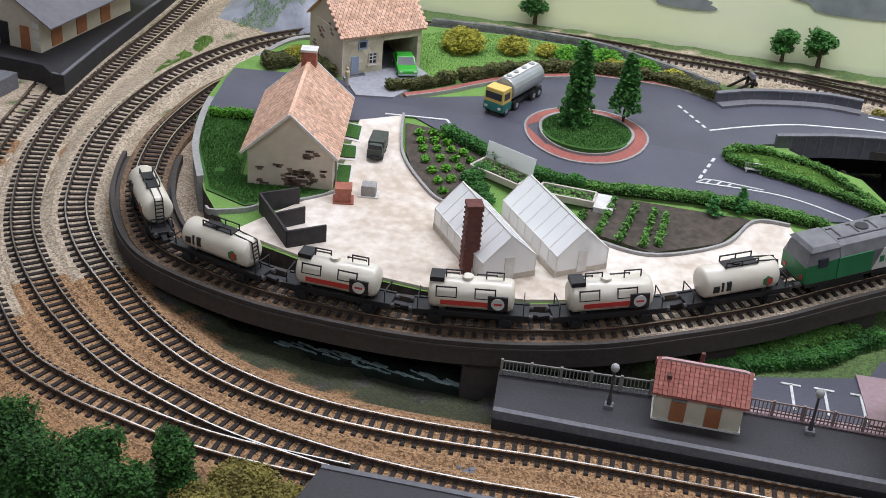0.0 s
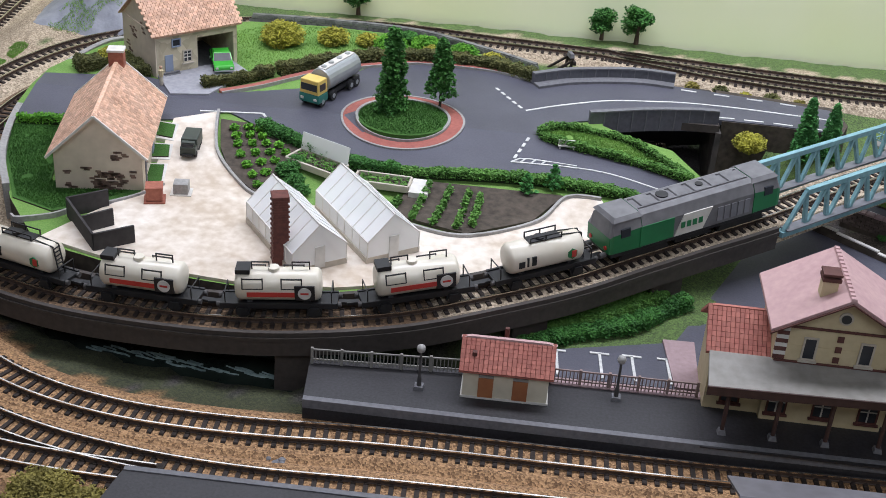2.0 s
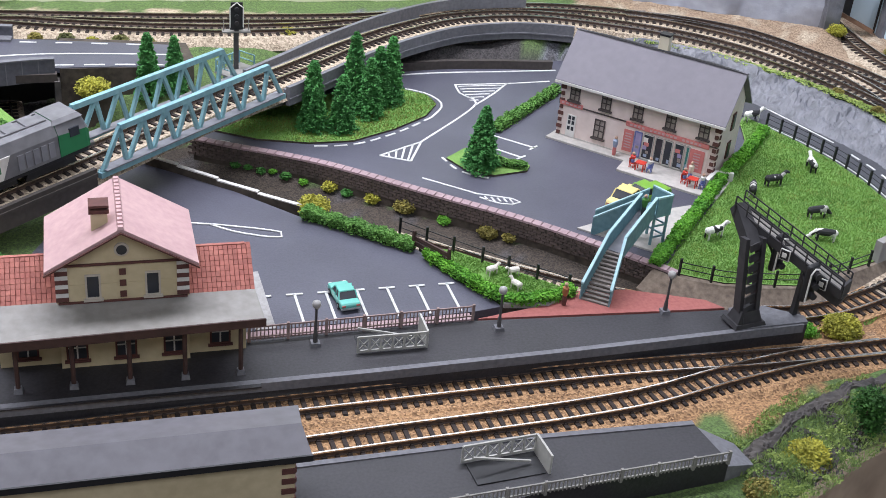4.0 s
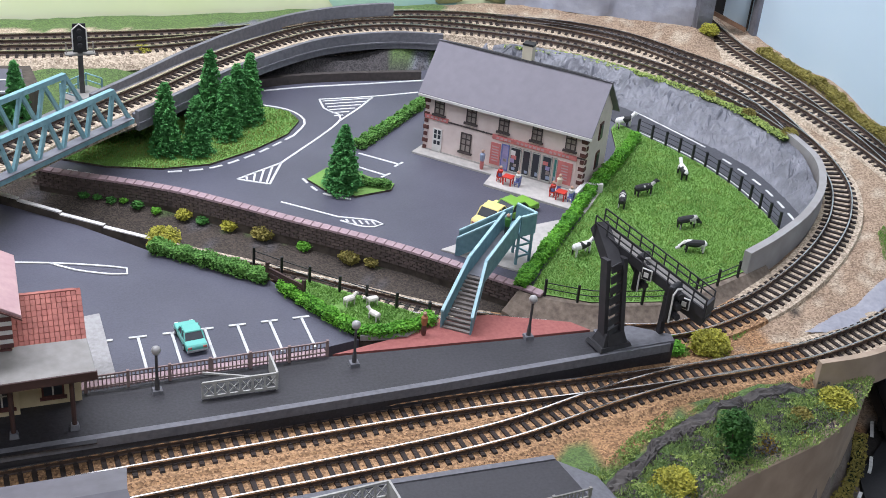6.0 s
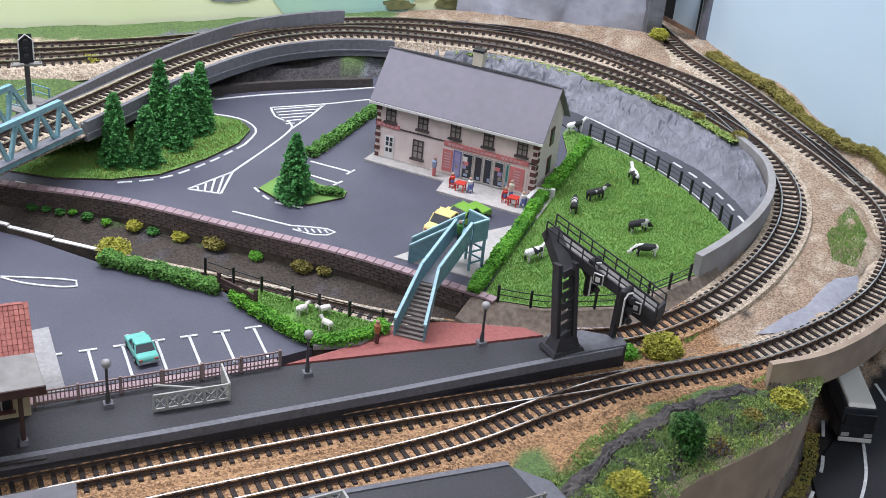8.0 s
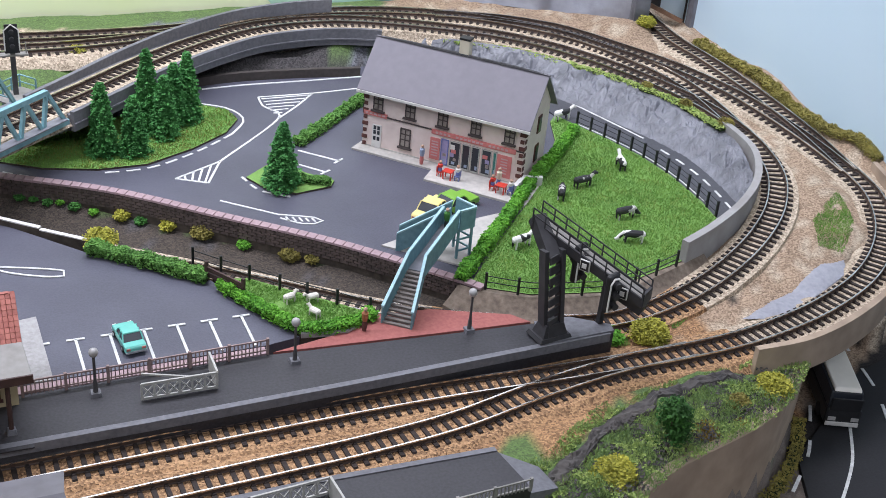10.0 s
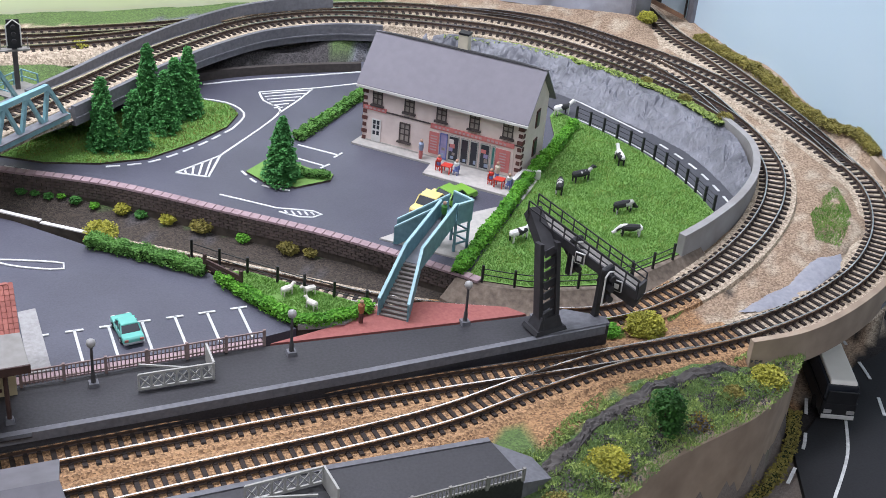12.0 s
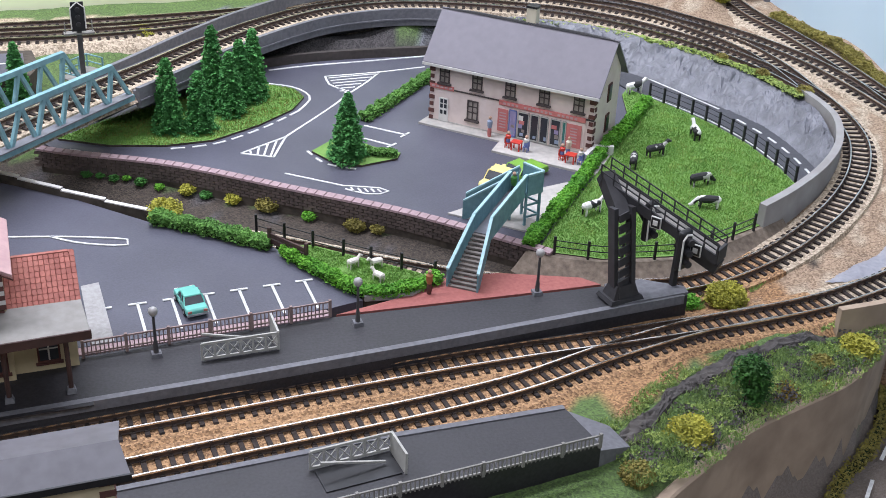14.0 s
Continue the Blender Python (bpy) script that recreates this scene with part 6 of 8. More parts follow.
fence("platform_fence", (100, 64), (258, 69), 6, 12, RAILPINK, "brown iron railing along the platform's back")
fence("platform_fence", (-160, 64), (-60, 66), 5, 12, RAILPINK, "brown iron railing along the platform's back")
fence("platform_fence", (-324, 54), (-222, 62), 5, 12, CANOPY, "grey iron railing at the platform end")
s = Shape()
s.sweep(lift([(-160, 67), (-60, 69), (-59.9, 69), (258, 74)], 0), [(-5, -1), (3, -1), (3, 0.8), (-5, 0.8)])
structure("footway", s, PINKPAVE, "pinkish paved strip behind the railing", "footway")


def stair_well(at, rz, label, near=-11):
    root = thing("stair_railing", at, rz, label, "railing", "stair railings")
    # stairwell darkness painted as a thin black sheet on the platform
    s = Shape()
    s.box((0, 0, 0.2), (44, 20, 0.6))
    part("pit", s, BLACK, root, "black sheet standing in for the shaded stair opening")
    for y in (near,):
        for z in (1, 12):
            s = Shape()
            s.box((0, y, z), (48, 1.2, 1.6))
            part("rail", s, PALEMETAL, root)
        for i in range(7):
            s = Shape()
            s.box((-24 + i * 8, y, 1), (1.2, 1.0, 12))
            part("post", s, PALEMETAL, root)
        for i in range(6):
            x = -24 + i * 8
            s = Shape()
            s.beam((x, y, 2), (x + 8, y, 12), 0.7, 0.7)
            s.beam((x + 8, y, 2), (x, y, 12), 0.7, 0.7)
            part("lattice", s, PALEMETAL, root)
    s = Shape()
    s.box((24, 0, 0), (1.4, 22, 14))
    part("end_panel", s, PALEMETAL, root)
    s = Shape()
    s.beam((-22, 0, 13), (16, 0, 3), 1.2, 1.2)
    part("handrail", s, PALEMETAL, root)
    return root


stair_well((193, 51, 0), 0, "pale openwork railing round a stair opening on the platform")

car("parked_car", (173, 107, 0), 97, TURQ, "turquoise saloon car in the station car park", (32, 14.5, 11.5))
for i in range(7):
    x, y = 117 + 22.6 * i, 119
    stripe("bay_line", [(x, y), (x + 0.5, y - 38)], 1.9, 0.0, "white parking bay line", 30)
    stripe("bay_line", [(x - 6, y), (x + 6, y)], 1.9, 0.0, "white parking bay end line", 30)
for x, y in ((-157, 104), (-126, 106), (-103, 107), (-78, 108)):
    stripe("bay_line", [(x, y), (x + 2, y - 30)], 2.0, 0.0, "white parking bay line", 30)
    stripe("bay_line", [(x - 7, y), (x + 7, y)], 2.0, 0.0, "white parking bay end line", 30)
slab("pink_pavement", [(-80, 132), (-57, 133), (-57, 74), (-74, 74)], 1.2, 6, PINKPAVE, "pink paved strip beside the station", (), "pavement")
slab("pink_pavement_east", [(106, 150), (118, 152), (120, 76), (106, 76)], 1.2, 6, KERB, "pale paved strip beside the station", (), "pavement")
stripe("road_line", [(60, 236), (100, 226), (140, 212), (146, 205), (138, 202), (110, 214), (92, 228)], 1.8, 0.0)
root = hedge("hedge", [(166, 232), (200, 205), (240, 170)], 14, 9, HEDGE, "green hedge on the car park's edge", 0)
hedge("hedge", [(248, 158), (262, 130), (287, 90), (315, 84), (342, 93)], 11, 8, FRESH, "green hedge round the sheep green", 0)
hedge("hedge", [(-215, 95), (-190, 112), (-150, 128), (-100, 152), (-60, 182)], 16, 10, DEEP, "dark hedge under the viaduct bank", lambda x, y: terrain(x, y), group="bank hedges", core=False)
hedge("hedge", [(-180, 130), (-130, 160), (-80, 200)], 34, 8, HEDGE, "rough green bank below the viaduct", lambda x, y: terrain(x, y) - 1, group="bank hedges", dense=0.9, core=False)
bush("bush", (176, 246, -4), 13, YELLOW, "yellow-olive bush at the cutting's wall", "cutting bushes")
s = Shape()
s.sweep(lift([(286, 84), (318, 79), (345, 94)], 0.6), [(-1, -2), (1, -2), (1, 2), (-1, 2)])
structure("kerb", s, KERB, "pale kerb of the red paving", "kerb")

# gate and field fence along the cutting
root = thing("field_gate", (250, 156, 0.5), -57, "brown wooden gate between hedges", "gate")
for z in (4, 8.5):
    s = Shape()
    s.box((0, 0, z), (36, 1.4, 3.4))
    part("board", s, BROWNDOOR if z > 20 else BROWNPOST, root)
for x in (-18, 18):
    s = Shape()
    s.box((x, 0, 0), (2.2, 2.2, 16))
    part("post", s, BROWNPOST, root)
pts = [(236, 198), (253, 180), (270, 163), (288, 145), (304, 130), (322, 115), (341, 98)]
root = thing("field_fence", (0, 0, 0), 0, "black post and wire fence above the cutting", "fence", "field fences")
for x, y in pts:
    s = Shape()
    s.box((x, y, -4), (1.8, 1.8, 18))
    part("post", s, BLACK, root)
for z in (5, 11):
    s = Shape()
    s.sweep(lift(pts, z), [(-0.3, -0.3), (0.3, -0.3), (0.3, 0.3), (-0.3, 0.3)])
    part("wire", s, BLACK, root)


def animal(name, at, rz, l, coat, label, group, spots=None, graze=False):
    """A small moulded beast in one plain mesh."""
    s = Shape()
    s.lathe((-l / 2, 0, l * 0.42), [(l * 0.07, 0), (l * 0.16, l * 0.1), (l * 0.175, l * 0.5), (l * 0.155, l * 0.86), (l * 0.06, l)], 10, "x")
    s.tube((l * 0.42, 0, l * 0.5), (l * 0.68, 0, l * (0.22 if graze else 0.68)), l * 0.09, 8)
    s.tube((l * 0.62, 0, l * (0.22 if graze else 0.68)), (l * 0.82, 0, l * (0.12 if graze else 0.6)), l * 0.09, 8, r2=l * 0.06, slot=1 if spots else 0)
    for x in (-0.36, 0.36):
        for y in (-1, 1):
            s.tube((x * l, y * l * 0.12, l * 0.4), (x * l, y * l * 0.12, 0), l * 0.055, 6, r2=l * 0.04)
    ob = part(name, s, [coat, spots or coat], at=at, rz=rz)
    return tagged(ob, label, name, group)


WOOL = paint("wool", (0.72, 0.68, 0.60), (0.55, 0.51, 0.45), 400, 0.9, 0.6)
for x, y, a in ((290, 127, 20), (306, 123, 190), (302, 104, 120)):
    sheep = animal("sheep", (x, y, 0.6), a, 11, WOOL, "cream model sheep on the small green", "sheep on the green", graze=False)
    sheep.scale = (0.85, 1.4, 1.1)
figurine((330, 78, 1), 0, BROWNDOOR, QUOIN, "miniature figure at the foot of the footbridge")

# island platform with a shed in the foreground
slab("island_platform", [(-413, -74), (-300, -72), (-60, -70), (112, -66), (250, -63), (366, -66), (372, -106), (250, -112), (100, -150), (-60, -170), (-430, -170)], 0, 22, PLATFORM, "dark tarred island platform", (), "platform")
s = Shape()
s.sweep(lift([(-413, -75), (-60, -71), (112, -67), (250, -64), (366, -67)], 0), [(-2, -7), (2, -7), (2, 0.8), (-2, 0.8)])
structure("island_platform_edge", s, CONCRETE, "pale grey platform edging", "platform edge")
root = thing("platform_shelter", (26, -91, 0), 0.4, "cream platform shelter with a low dark grey roof", "shelter")
s = Shape()
s.profile([(-17, 0), (17, 0), (17, 43), (-4, 49), (-17, 43)], 152, rz=90)
part("wall", s, CREAM, root, bevel=0.3)
for name, y0, z0, y1, z1 in (("roof", -21.5, 43.5, -4.5, 52), ("back_roof", 22.5, 43.5, -4.5, 52)):
    s = Shape()
    s.add([(-84, y0, z0), (84, y0, z0), (81, y1, z1), (-81, y1, z1), (-84, y0, z0 + 1.8), (84, y0, z0 + 1.8), (81, y1, z1 + 1.8), (-81, y1, z1 + 1.8)], [(3, 2, 1, 0), (4, 5, 6, 7), (0, 1, 5, 4), (1, 2, 6, 5), (2, 3, 7, 6), (3, 0, 4, 7)])
    part(name, s, SHELTER, root, "low dark grey roof slope")
s = Shape()
s.box((0, -22.2, 41.4), (169, 1.2, 4))
part("eaves_board", s, BLACK, root)
for k in range(6):
    s = Shape()
    s.box((72.4, -17.2, 2 + k * 7), (7.6, 1.4, 3.4))
    part("quoin", s, QUOIN, root)
    s = Shape()
    s.box((76.2, -14, 2 + k * 7), (1.4, 6, 3.4))
    part("quoin", s, QUOIN, root)
stair_well((232, -90, 0), 5, "pale openwork railing round a stair opening on the island platform", 11)
fence("platform_fence", (150, -122), (370, -108), 9, 9, CANOPY, "low grey railing behind the island platform")
slab("platform_ramp", [(366, -66), (392, -78), (396, -98), (372, -106)], lambda x, y: -2 - (x - 366) * 0.35, 12, CONCRETE, "grey sloping platform end", (), "ramp")

# ---- cafe side ----
CAFERED = paint("cafe_red", (0.60, 0.20, 0.18), (0.50, 0.15, 0.14), 200, 0.7)
CAFEDARK = paint("cafe_outline", (0.085, 0.065, 0.06), (0.05, 0.04, 0.038), 200, 0.8)
HIDE = paint("cow_hide", (0.72, 0.70, 0.66), (0.02, 0.02, 0.02), 110, 0.7, detail=1, mix=1.0)
DARKHIDE = paint("cow_hide_dark", (0.5, 0.48, 0.45), (0.025, 0.025, 0.025), 130, 0.7, detail=1, mix=1.0)
for hide, lo, hi in ((HIDE, 0.47, 0.50), (DARKHIDE, 0.58, 0.61)):
    bands = hide.node_tree.nodes["Color Ramp"].color_ramp.elements
    bands[0].position, bands[1].position = lo, hi
PANETAN = paint("dusty_pane", (0.36, 0.31, 0.27), (0.16, 0.13, 0.12), 220, 0.35)
LILAC = paint("cafe_lilac", (0.34, 0.29, 0.46), (0.22, 0.20, 0.36), 160, 0.6)
CAFEBLUE = paint("cafe_blue", (0.16, 0.20, 0.42), (0.12, 0.15, 0.34), 200, 0.6)
TABLERED = paint("table_red", (0.60, 0.05, 0.03), (0.50, 0.04, 0.025), 100, 0.4)
PATIO = paint("patio_slab", (0.50, 0.47, 0.43), (0.38, 0.36, 0.33), 200, 0.85)
VANYELLOW = paint("van_yellow", (0.80, 0.66, 0.26), (0.72, 0.58, 0.20), 60, 0.4)
LIME = paint("car_lime", (0.20, 0.42, 0.05), (0.16, 0.35, 0.04), 40, 0.3, coat=0.4)
GANTRY = paint("gantry_grey", (0.042, 0.040, 0.043), (0.026, 0.025, 0.027), 150, 0.65)

ANG = -45.5
root = thing("cafe_house", (508, 343, -5), ANG, "two-storey pink cafe with slate roof and red shopfront", "cafe")
cw, cd, ce, cr = 147, 62, 52, 80
gable_house(root, cw, cd, ce, cr, PINKWALL)
roof, rh, rlow, rhigh = gable_roof(root, cw, cd, ce, cr, 6, SLATE, side=5, thick=1.8)
s = Shape()
s.box((0, -rh - 0.3, rlow - 2.6), (cw + 10, 1.0, 2.0))
part("gutter", s, OFFWHITE, root, "white eaves board")
s = Shape()
s.box((0, 0, cr + 1.2), (cw + 12, 3.4, 1.4), top=0.6)
part("ridge", s, GANTRY, root)
s = Shape()
s.box((2, 3, cr - 7), (9, 8, 21))
part("chimney", s, PALEWALL, root, "cream chimney", bevel=0.4)
s = Shape()
s.box((2, 3, cr + 13.4), (9.6, 8.6, 1.6))
part("chimney_cap", s, BLACK, root)
f = -cd / 2
for x in (-60, -30, 0, 30, 60):
    window(root, x, f, 33, 7.4, 11.5, surround=CAFEDARK, t=0.9, glass=PANETAN, bars=CAFEDARK)
window(root, -33, f, 8, 8, 14, surround=CAFEDARK, t=0.9, glass=PANETAN, bars=CAFEDARK)
s = Shape()
s.box((-60, f - 0.3, 1), (8.5, 1, 19))
d = part("door", s, OFFWHITE, root, "glazed white door")
s = Shape()
for kx in (-1.8, 1.8):
    for kz in (7, 12, 16):
        s.box((-60 + kx, f - 0.7, kz), (2.4, 0.6, 3.2))
part("pane", s, WINDOW, d)
s = Shape()
s.box((0, f - 0.3, 27.4), (cw + 1, 1, 1))
part("string_course", s, CAFEDARK, root)
for x in (-cw / 2 + 2, cw / 2 - 2):
    for k in range(9):
        s = Shape()
        s.box((x, f - 0.3, 1 + k * 5.6), (5 if k % 2 else 3.4, 1.2, 3.0))
        part("quoin", s, QUOIN, root)
for k in range(9):
    s = Shape()
    s.box((cw / 2 + 0.3, f + 2, 1 + k * 5.6), (1.2, 5 if k % 2 else 3.4, 3.0))
    part("quoin", s, QUOIN, root)
s = Shape()
s.box((29, f - 0.6, 25), (76, 1.6, 3.6))
sign = part("shop_sign", s, CAFERED, root, "red sign board with pale lettering")
s = Shape()
for i in range(18):
    if i not in (4, 12):
        s.box((-4 + i * 3.7, f - 1.5, 26), (2.3, 0.3, 1.6))
part("lettering", s, PINKROOF, sign)
s = Shape()
s.box((-62, f - 0.5, 27), (22, 1.2, 3.4))
sign = part("wall_sign", s, CAFERED, root, "small red wall sign")
s = Shape()
for i in range(5):
    s.box((-70 + i * 4, f - 1.2, 28), (2.4, 0.3, 1.5))
part("lettering", s, PINKROOF, sign)
s = Shape()
s.box((29, f - 0.2, 0.5), (76, 0.9, 24))
shop = part("shopfront", s, PINKWALL, root, "pale shopfront with red boards")
for x, w, m, n in ((4, 7, LILAC, 3), (13.5, 10, WINDOW, 5), (23.5, 7.5, WINDOW, 1), (32, 7.5, WINDOW, 1), (42, 9, WINDOW, 4), (49.5, 3.5, CABGREEN, 1)):
    s = Shape()
    s.box((x, f - 0.8, 1.5), (w, 0.9, 21.5))
    glass = part("shop_window", s, m, shop)
    s = Shape()
    for e in (-1, 1):
        s.box((x + e * (w / 2 - 0.4), f - 1.3, 1.5), (0.8, 0.6, 21.5))
    s.box((x, f - 1.3, 22.2), (w, 0.6, 0.8))
    s.box((x, f - 1.3, 1.5), (w, 0.6, 1.2))
    part("window_frame", s, CAFEBLUE if m is LILAC else PALEMETAL, glass)
    for i in range(n):
        s = Shape()
        s.box((x + rng.uniform(-0.25, 0.25) * w, f - 1.35, 4 + i * 15 / n), (w * rng.uniform(0.25, 0.5), 0.4, rng.uniform(2, 4)))
        part("display", s, (DOORBLUE, PANETAN, LILAC, CAFERED, OFFWHITE)[i % 5], glass)
for x in (-5, 58):
    s = Shape()
    s.box((x, f - 0.9, 4), (9 if x < 0 else 13, 0.9, 18))
    board = part("menu_board", s, CAFERED, shop)
    s = Shape()
    for i in range(6):
        s.box((x, f - 1.5, 7 + i * 2.3), (6, 0.3, 0.9))
    part("lettering", s, PINKROOF, board)
for z in (9, 33):
    s = Shape()
    s.box((cw / 2 + 0.3, 4, z), (1.2, 9, 14))
    w = part("side_window", s, QUOIN, root)
    s = Shape()
    s.box((cw / 2 + 0.7, 4, z + 1.2), (1.2, 6.6, 11.4))
    part("pane", s, WINDOW, w)
s = Shape()
s.box((0, f - 0.3, 0), (cw + 1, 1, 1.6))
part("plinth", s, PATIO, root)
root.scale = (1.055, 1.0, 1.17)

turn = math.radians(ANG)
def by_cafe(x, y):
    return 511 + x * math.cos(turn) - y * math.sin(turn), 340 + x * math.sin(turn) + y * math.cos(turn)


slab("cafe_pavement", [by_cafe(-86, -44), by_cafe(98, -44), by_cafe(98, 20), by_cafe(80, 40), by_cafe(-80, 40)], -4.2, 8, PATIO, "pale paved strip round the cafe", (), "pavement")
slab("cafe_terrace", [by_cafe(-4, -66), by_cafe(92, -66), by_cafe(92, -43.5), by_cafe(-6, -43.5)], -4.0, 8, PATIO, "pale paved cafe terrace", (), "pavement")


def cafe_set(x, y):
    """A red table, with chairs and moulded figures seated at it."""
    px, py = by_cafe(x, y)
    root = thing("cafe_table", (px, py, -4), ANG, "bright red cafe table on the terrace", "table", "cafe tables")
    s = Shape()
    s.box((0, 0, 7), (9, 8, 1))
    part("tabletop", s, TABLERED, root, bevel=0.3)
    for ax in (-3.5, 3.5):
        for ay in (-3, 3):
            s = Shape()
            s.box((ax, ay, 0), (1, 1, 7))
            part("leg", s, TABLERED, root)
    for sx, m in ((-1, TABLERED), (1, CAFEBLUE)):
        cx, cy = by_cafe(x + sx * 8.5, y + 1)
        chair = thing("cafe_chair", (cx, cy, -4), ANG, "small moulded cafe chair beside the table", "chair", "cafe chairs")
        s = Shape()
        s.box((0, 0, 4), (4.6, 4.6, 0.9))
        part("seat", s, m, chair)
        s = Shape()
        s.box((sx * 2.1, 0, 4.5), (0.8, 4.6, 5))
        part("backrest", s, m, chair)
        for ax in (-1.8, 1.8):
            for ay in (-1.8, 1.8):
                s = Shape()
                s.box((ax, ay, 0), (0.7, 0.7, 4))
                part("leg", s, m, chair)
        figurine((cx, cy, 0.6), ANG, OFFWHITE if sx > 0 else m, CAFEBLUE, "miniature figure seated at a cafe table", "seated figurines", True)


cafe_set(14, -54)
cafe_set(64, -54)
figurine((*by_cafe(58, -45), -4), 0, PALEWALL, CAFEBLUE, "miniature figure standing on the terrace")
figurine((*by_cafe(-18, -40), -4), 0, DOORBLUE, CAFERED, "miniature figure standing before the cafe")

# hedges, islands and markings of the yard
YZ = -5.8
s = Shape()
isl = [(110, 412), (150, 388), (195, 376), (236, 377), (280, 399), (317, 426), (334, 452), (330, 474), (306, 492), (270, 500), (210, 470), (150, 440)]
slab("tree_island", isl, -4.2, 6, GRASS, "grassy traffic island planted with firs", (), "grass")
stripe("road_line", [(306, 498), (332, 480), (340, 452), (322, 424)], 2.0, YZ)
dashes([(322, 424), (282, 394), (237, 372), (195, 371)], 2.2, YZ, 13, 5)
stripe("road_line", [(318, 530), (362, 533), (420, 532), (487, 532)], 2.4, YZ)
s = Shape()
s.sweep(glide(lift([(312, 540), (345, 544), (381, 545), (430, 542), (484, 536)], -6), 8), [(-2.5, 0), (2.5, 0), (2.5, 9), (-2.5, 9)])
structure("road_wall", s, DARKDECK, "low dark wall along the road under the bridge", "wall")
stripe("road_line", [(367, 501), (422, 500), (470, 503)], 2.0, YZ)
stripe("road_line", [(367, 501), (366, 478), (373, 449), (298, 371)], 2.0, YZ)
stripe("road_line", [(422, 500), (400, 475), (373, 449)], 2.0, YZ)
for k in range(6):
    y = 496 - k * 7
    stripe("road_line", [(369 + k * 0.4, y), (420 - k * 8, y)], 1.8, YZ, step=30)
stripe("road_line", [(254, 347), (298, 371)], 2.0, YZ, step=30)
stripe("road_line", [(298, 371), (279, 333)], 2.0, YZ, step=30)
stripe("road_line", [(254, 347), (279, 333)], 2.0, YZ, step=30)
for k in range(4):
    q = 0.2 + k * 0.2
    stripe("road_line", [(254 + 44 * q, 347 + 24 * q), (254 + 25 * q + 3, 347 - 14 * q)], 1.8, YZ, step=30)
stripe("road_line", [(281, 300), (321, 266)], 1.8, YZ)
stripe("road_line", [(321, 266), (340, 258), (353, 251), (350, 244), (335, 247), (321, 260)], 1.8, YZ)
for k in range(5):
    stripe("road_line", [(326 + k * 5, 261 - k * 2), (327 + k * 5, 253 - k * 1.5)], 1.6, YZ, step=30)
stripe("road_line", [(152, 369), (194, 342)], 2.4, YZ)
dashes([(118, 390), (152, 368)], 2.2, YZ, 9, 6)
stripe("road_line", [(371, 378), (401, 349)], 2.0, YZ)
stripe("road_line", [(363, 351), (382, 331)], 2.0, YZ)
stripe("road_line", [(395, 346), (405, 353)], 2.0, YZ)
stripe("road_line", [(377, 328), (387, 334)], 2.0, YZ)
hedge("hedge", [(373, 387), (420, 430), (468, 476)], 12, 8, HEDGE, "clipped green hedge between road and car bays", -6)
slab("fir_island", [(312, 334), (322, 312), (345, 296), (378, 302), (384, 312), (365, 330), (350, 352), (334, 352)], -4.2, 6, GRASS, "small green island with one fir", (), "grass")
hedge("hedge", [(352, 318), (378, 306)], 11, 6, HEDGE, "low green hedge on the small island", -4.5)
dashes([(309, 338), (318, 310), (342, 292)], 2.2, YZ, 11, 5)
hedge("hedge", [(425, 128), (455, 160), (500, 208), (545, 258), (600, 312), (640, 355)], 11, 10, FRESH, "bright green hedge between cafe and pasture", -5)
s = Shape()
s.sweep(lift([(528, 252), (545, 268), (560, 262)], -5), [(-2, 0), (2, 0), (2, 9), (-2, 9)])
structure("garden_wall", s, OFFWHITE, "low white wall at the terrace corner", "wall")
fir = conifer("fir_tree", 68, 14.5, PINE, "dense green model fir on the traffic island", "island firs", (203, 403, -5), 12, 0.95, 6400, 0.55)
for i, (x, y, h) in enumerate(((229, 398, 56), (261, 427, 60), (289, 459, 68), (275, 450, 62), (250, 447, 78))):
    copy = copy_thing(fir, pose(x * MM, y * MM, -5 * MM, 0, 0, 50 * i + 20))
    copy.scale = (0.97, 0.97, h / 68)
conifer("fir_tree", 60, 17, PINE, "single green model fir on the small island", "island firs", (337, 311, -5), 11, 1.0, 6400, 0.7)
bush("bush", (208, 578, terrain(208, 578)), 11, YELLOW, "yellow-green bush beside the back track", "trackside bushes")
for x, y, k in ((60, 446, 0.9), (84, 452, 0.82)):
    copy = copy_thing(fir, pose(x * MM, y * MM, 14 * MM, 0, 0, x))
    copy.scale = (k, k, k)

# cutting wall, brick, with coping
WALLBRICK = paint("wall_brick", (0.14, 0.105, 0.092), (0.065, 0.05, 0.044), 250, 0.85)
wall = [(96, 392), (118, 378), (198, 333), (278, 268), (355, 204), (425, 131), (436, 118)]
root = thing("cutting_wall", label="dark red-brown brick retaining wall with a pale coping", category="wall", kind="structure")
s = Shape()
path = glide(lift(wall, -4), 8)
s.sweep(path, [(-3, -34), (3, -34), (3, 0), (-3, 0)])
part("core", s, EARTH, root)
d = np.gradient(path, axis=0)
s = Shape()
s.box((0, 0, -1.1), (7.2, 1.2, 2.2), top=0.9)
me = s.mesh("brick", [WALLBRICK])
s = Shape()
s.box((0, 0, 0), (7.6, 8, 1.8), top=0.95)
cope = s.mesh("coping_stone", [PINKPAVE])
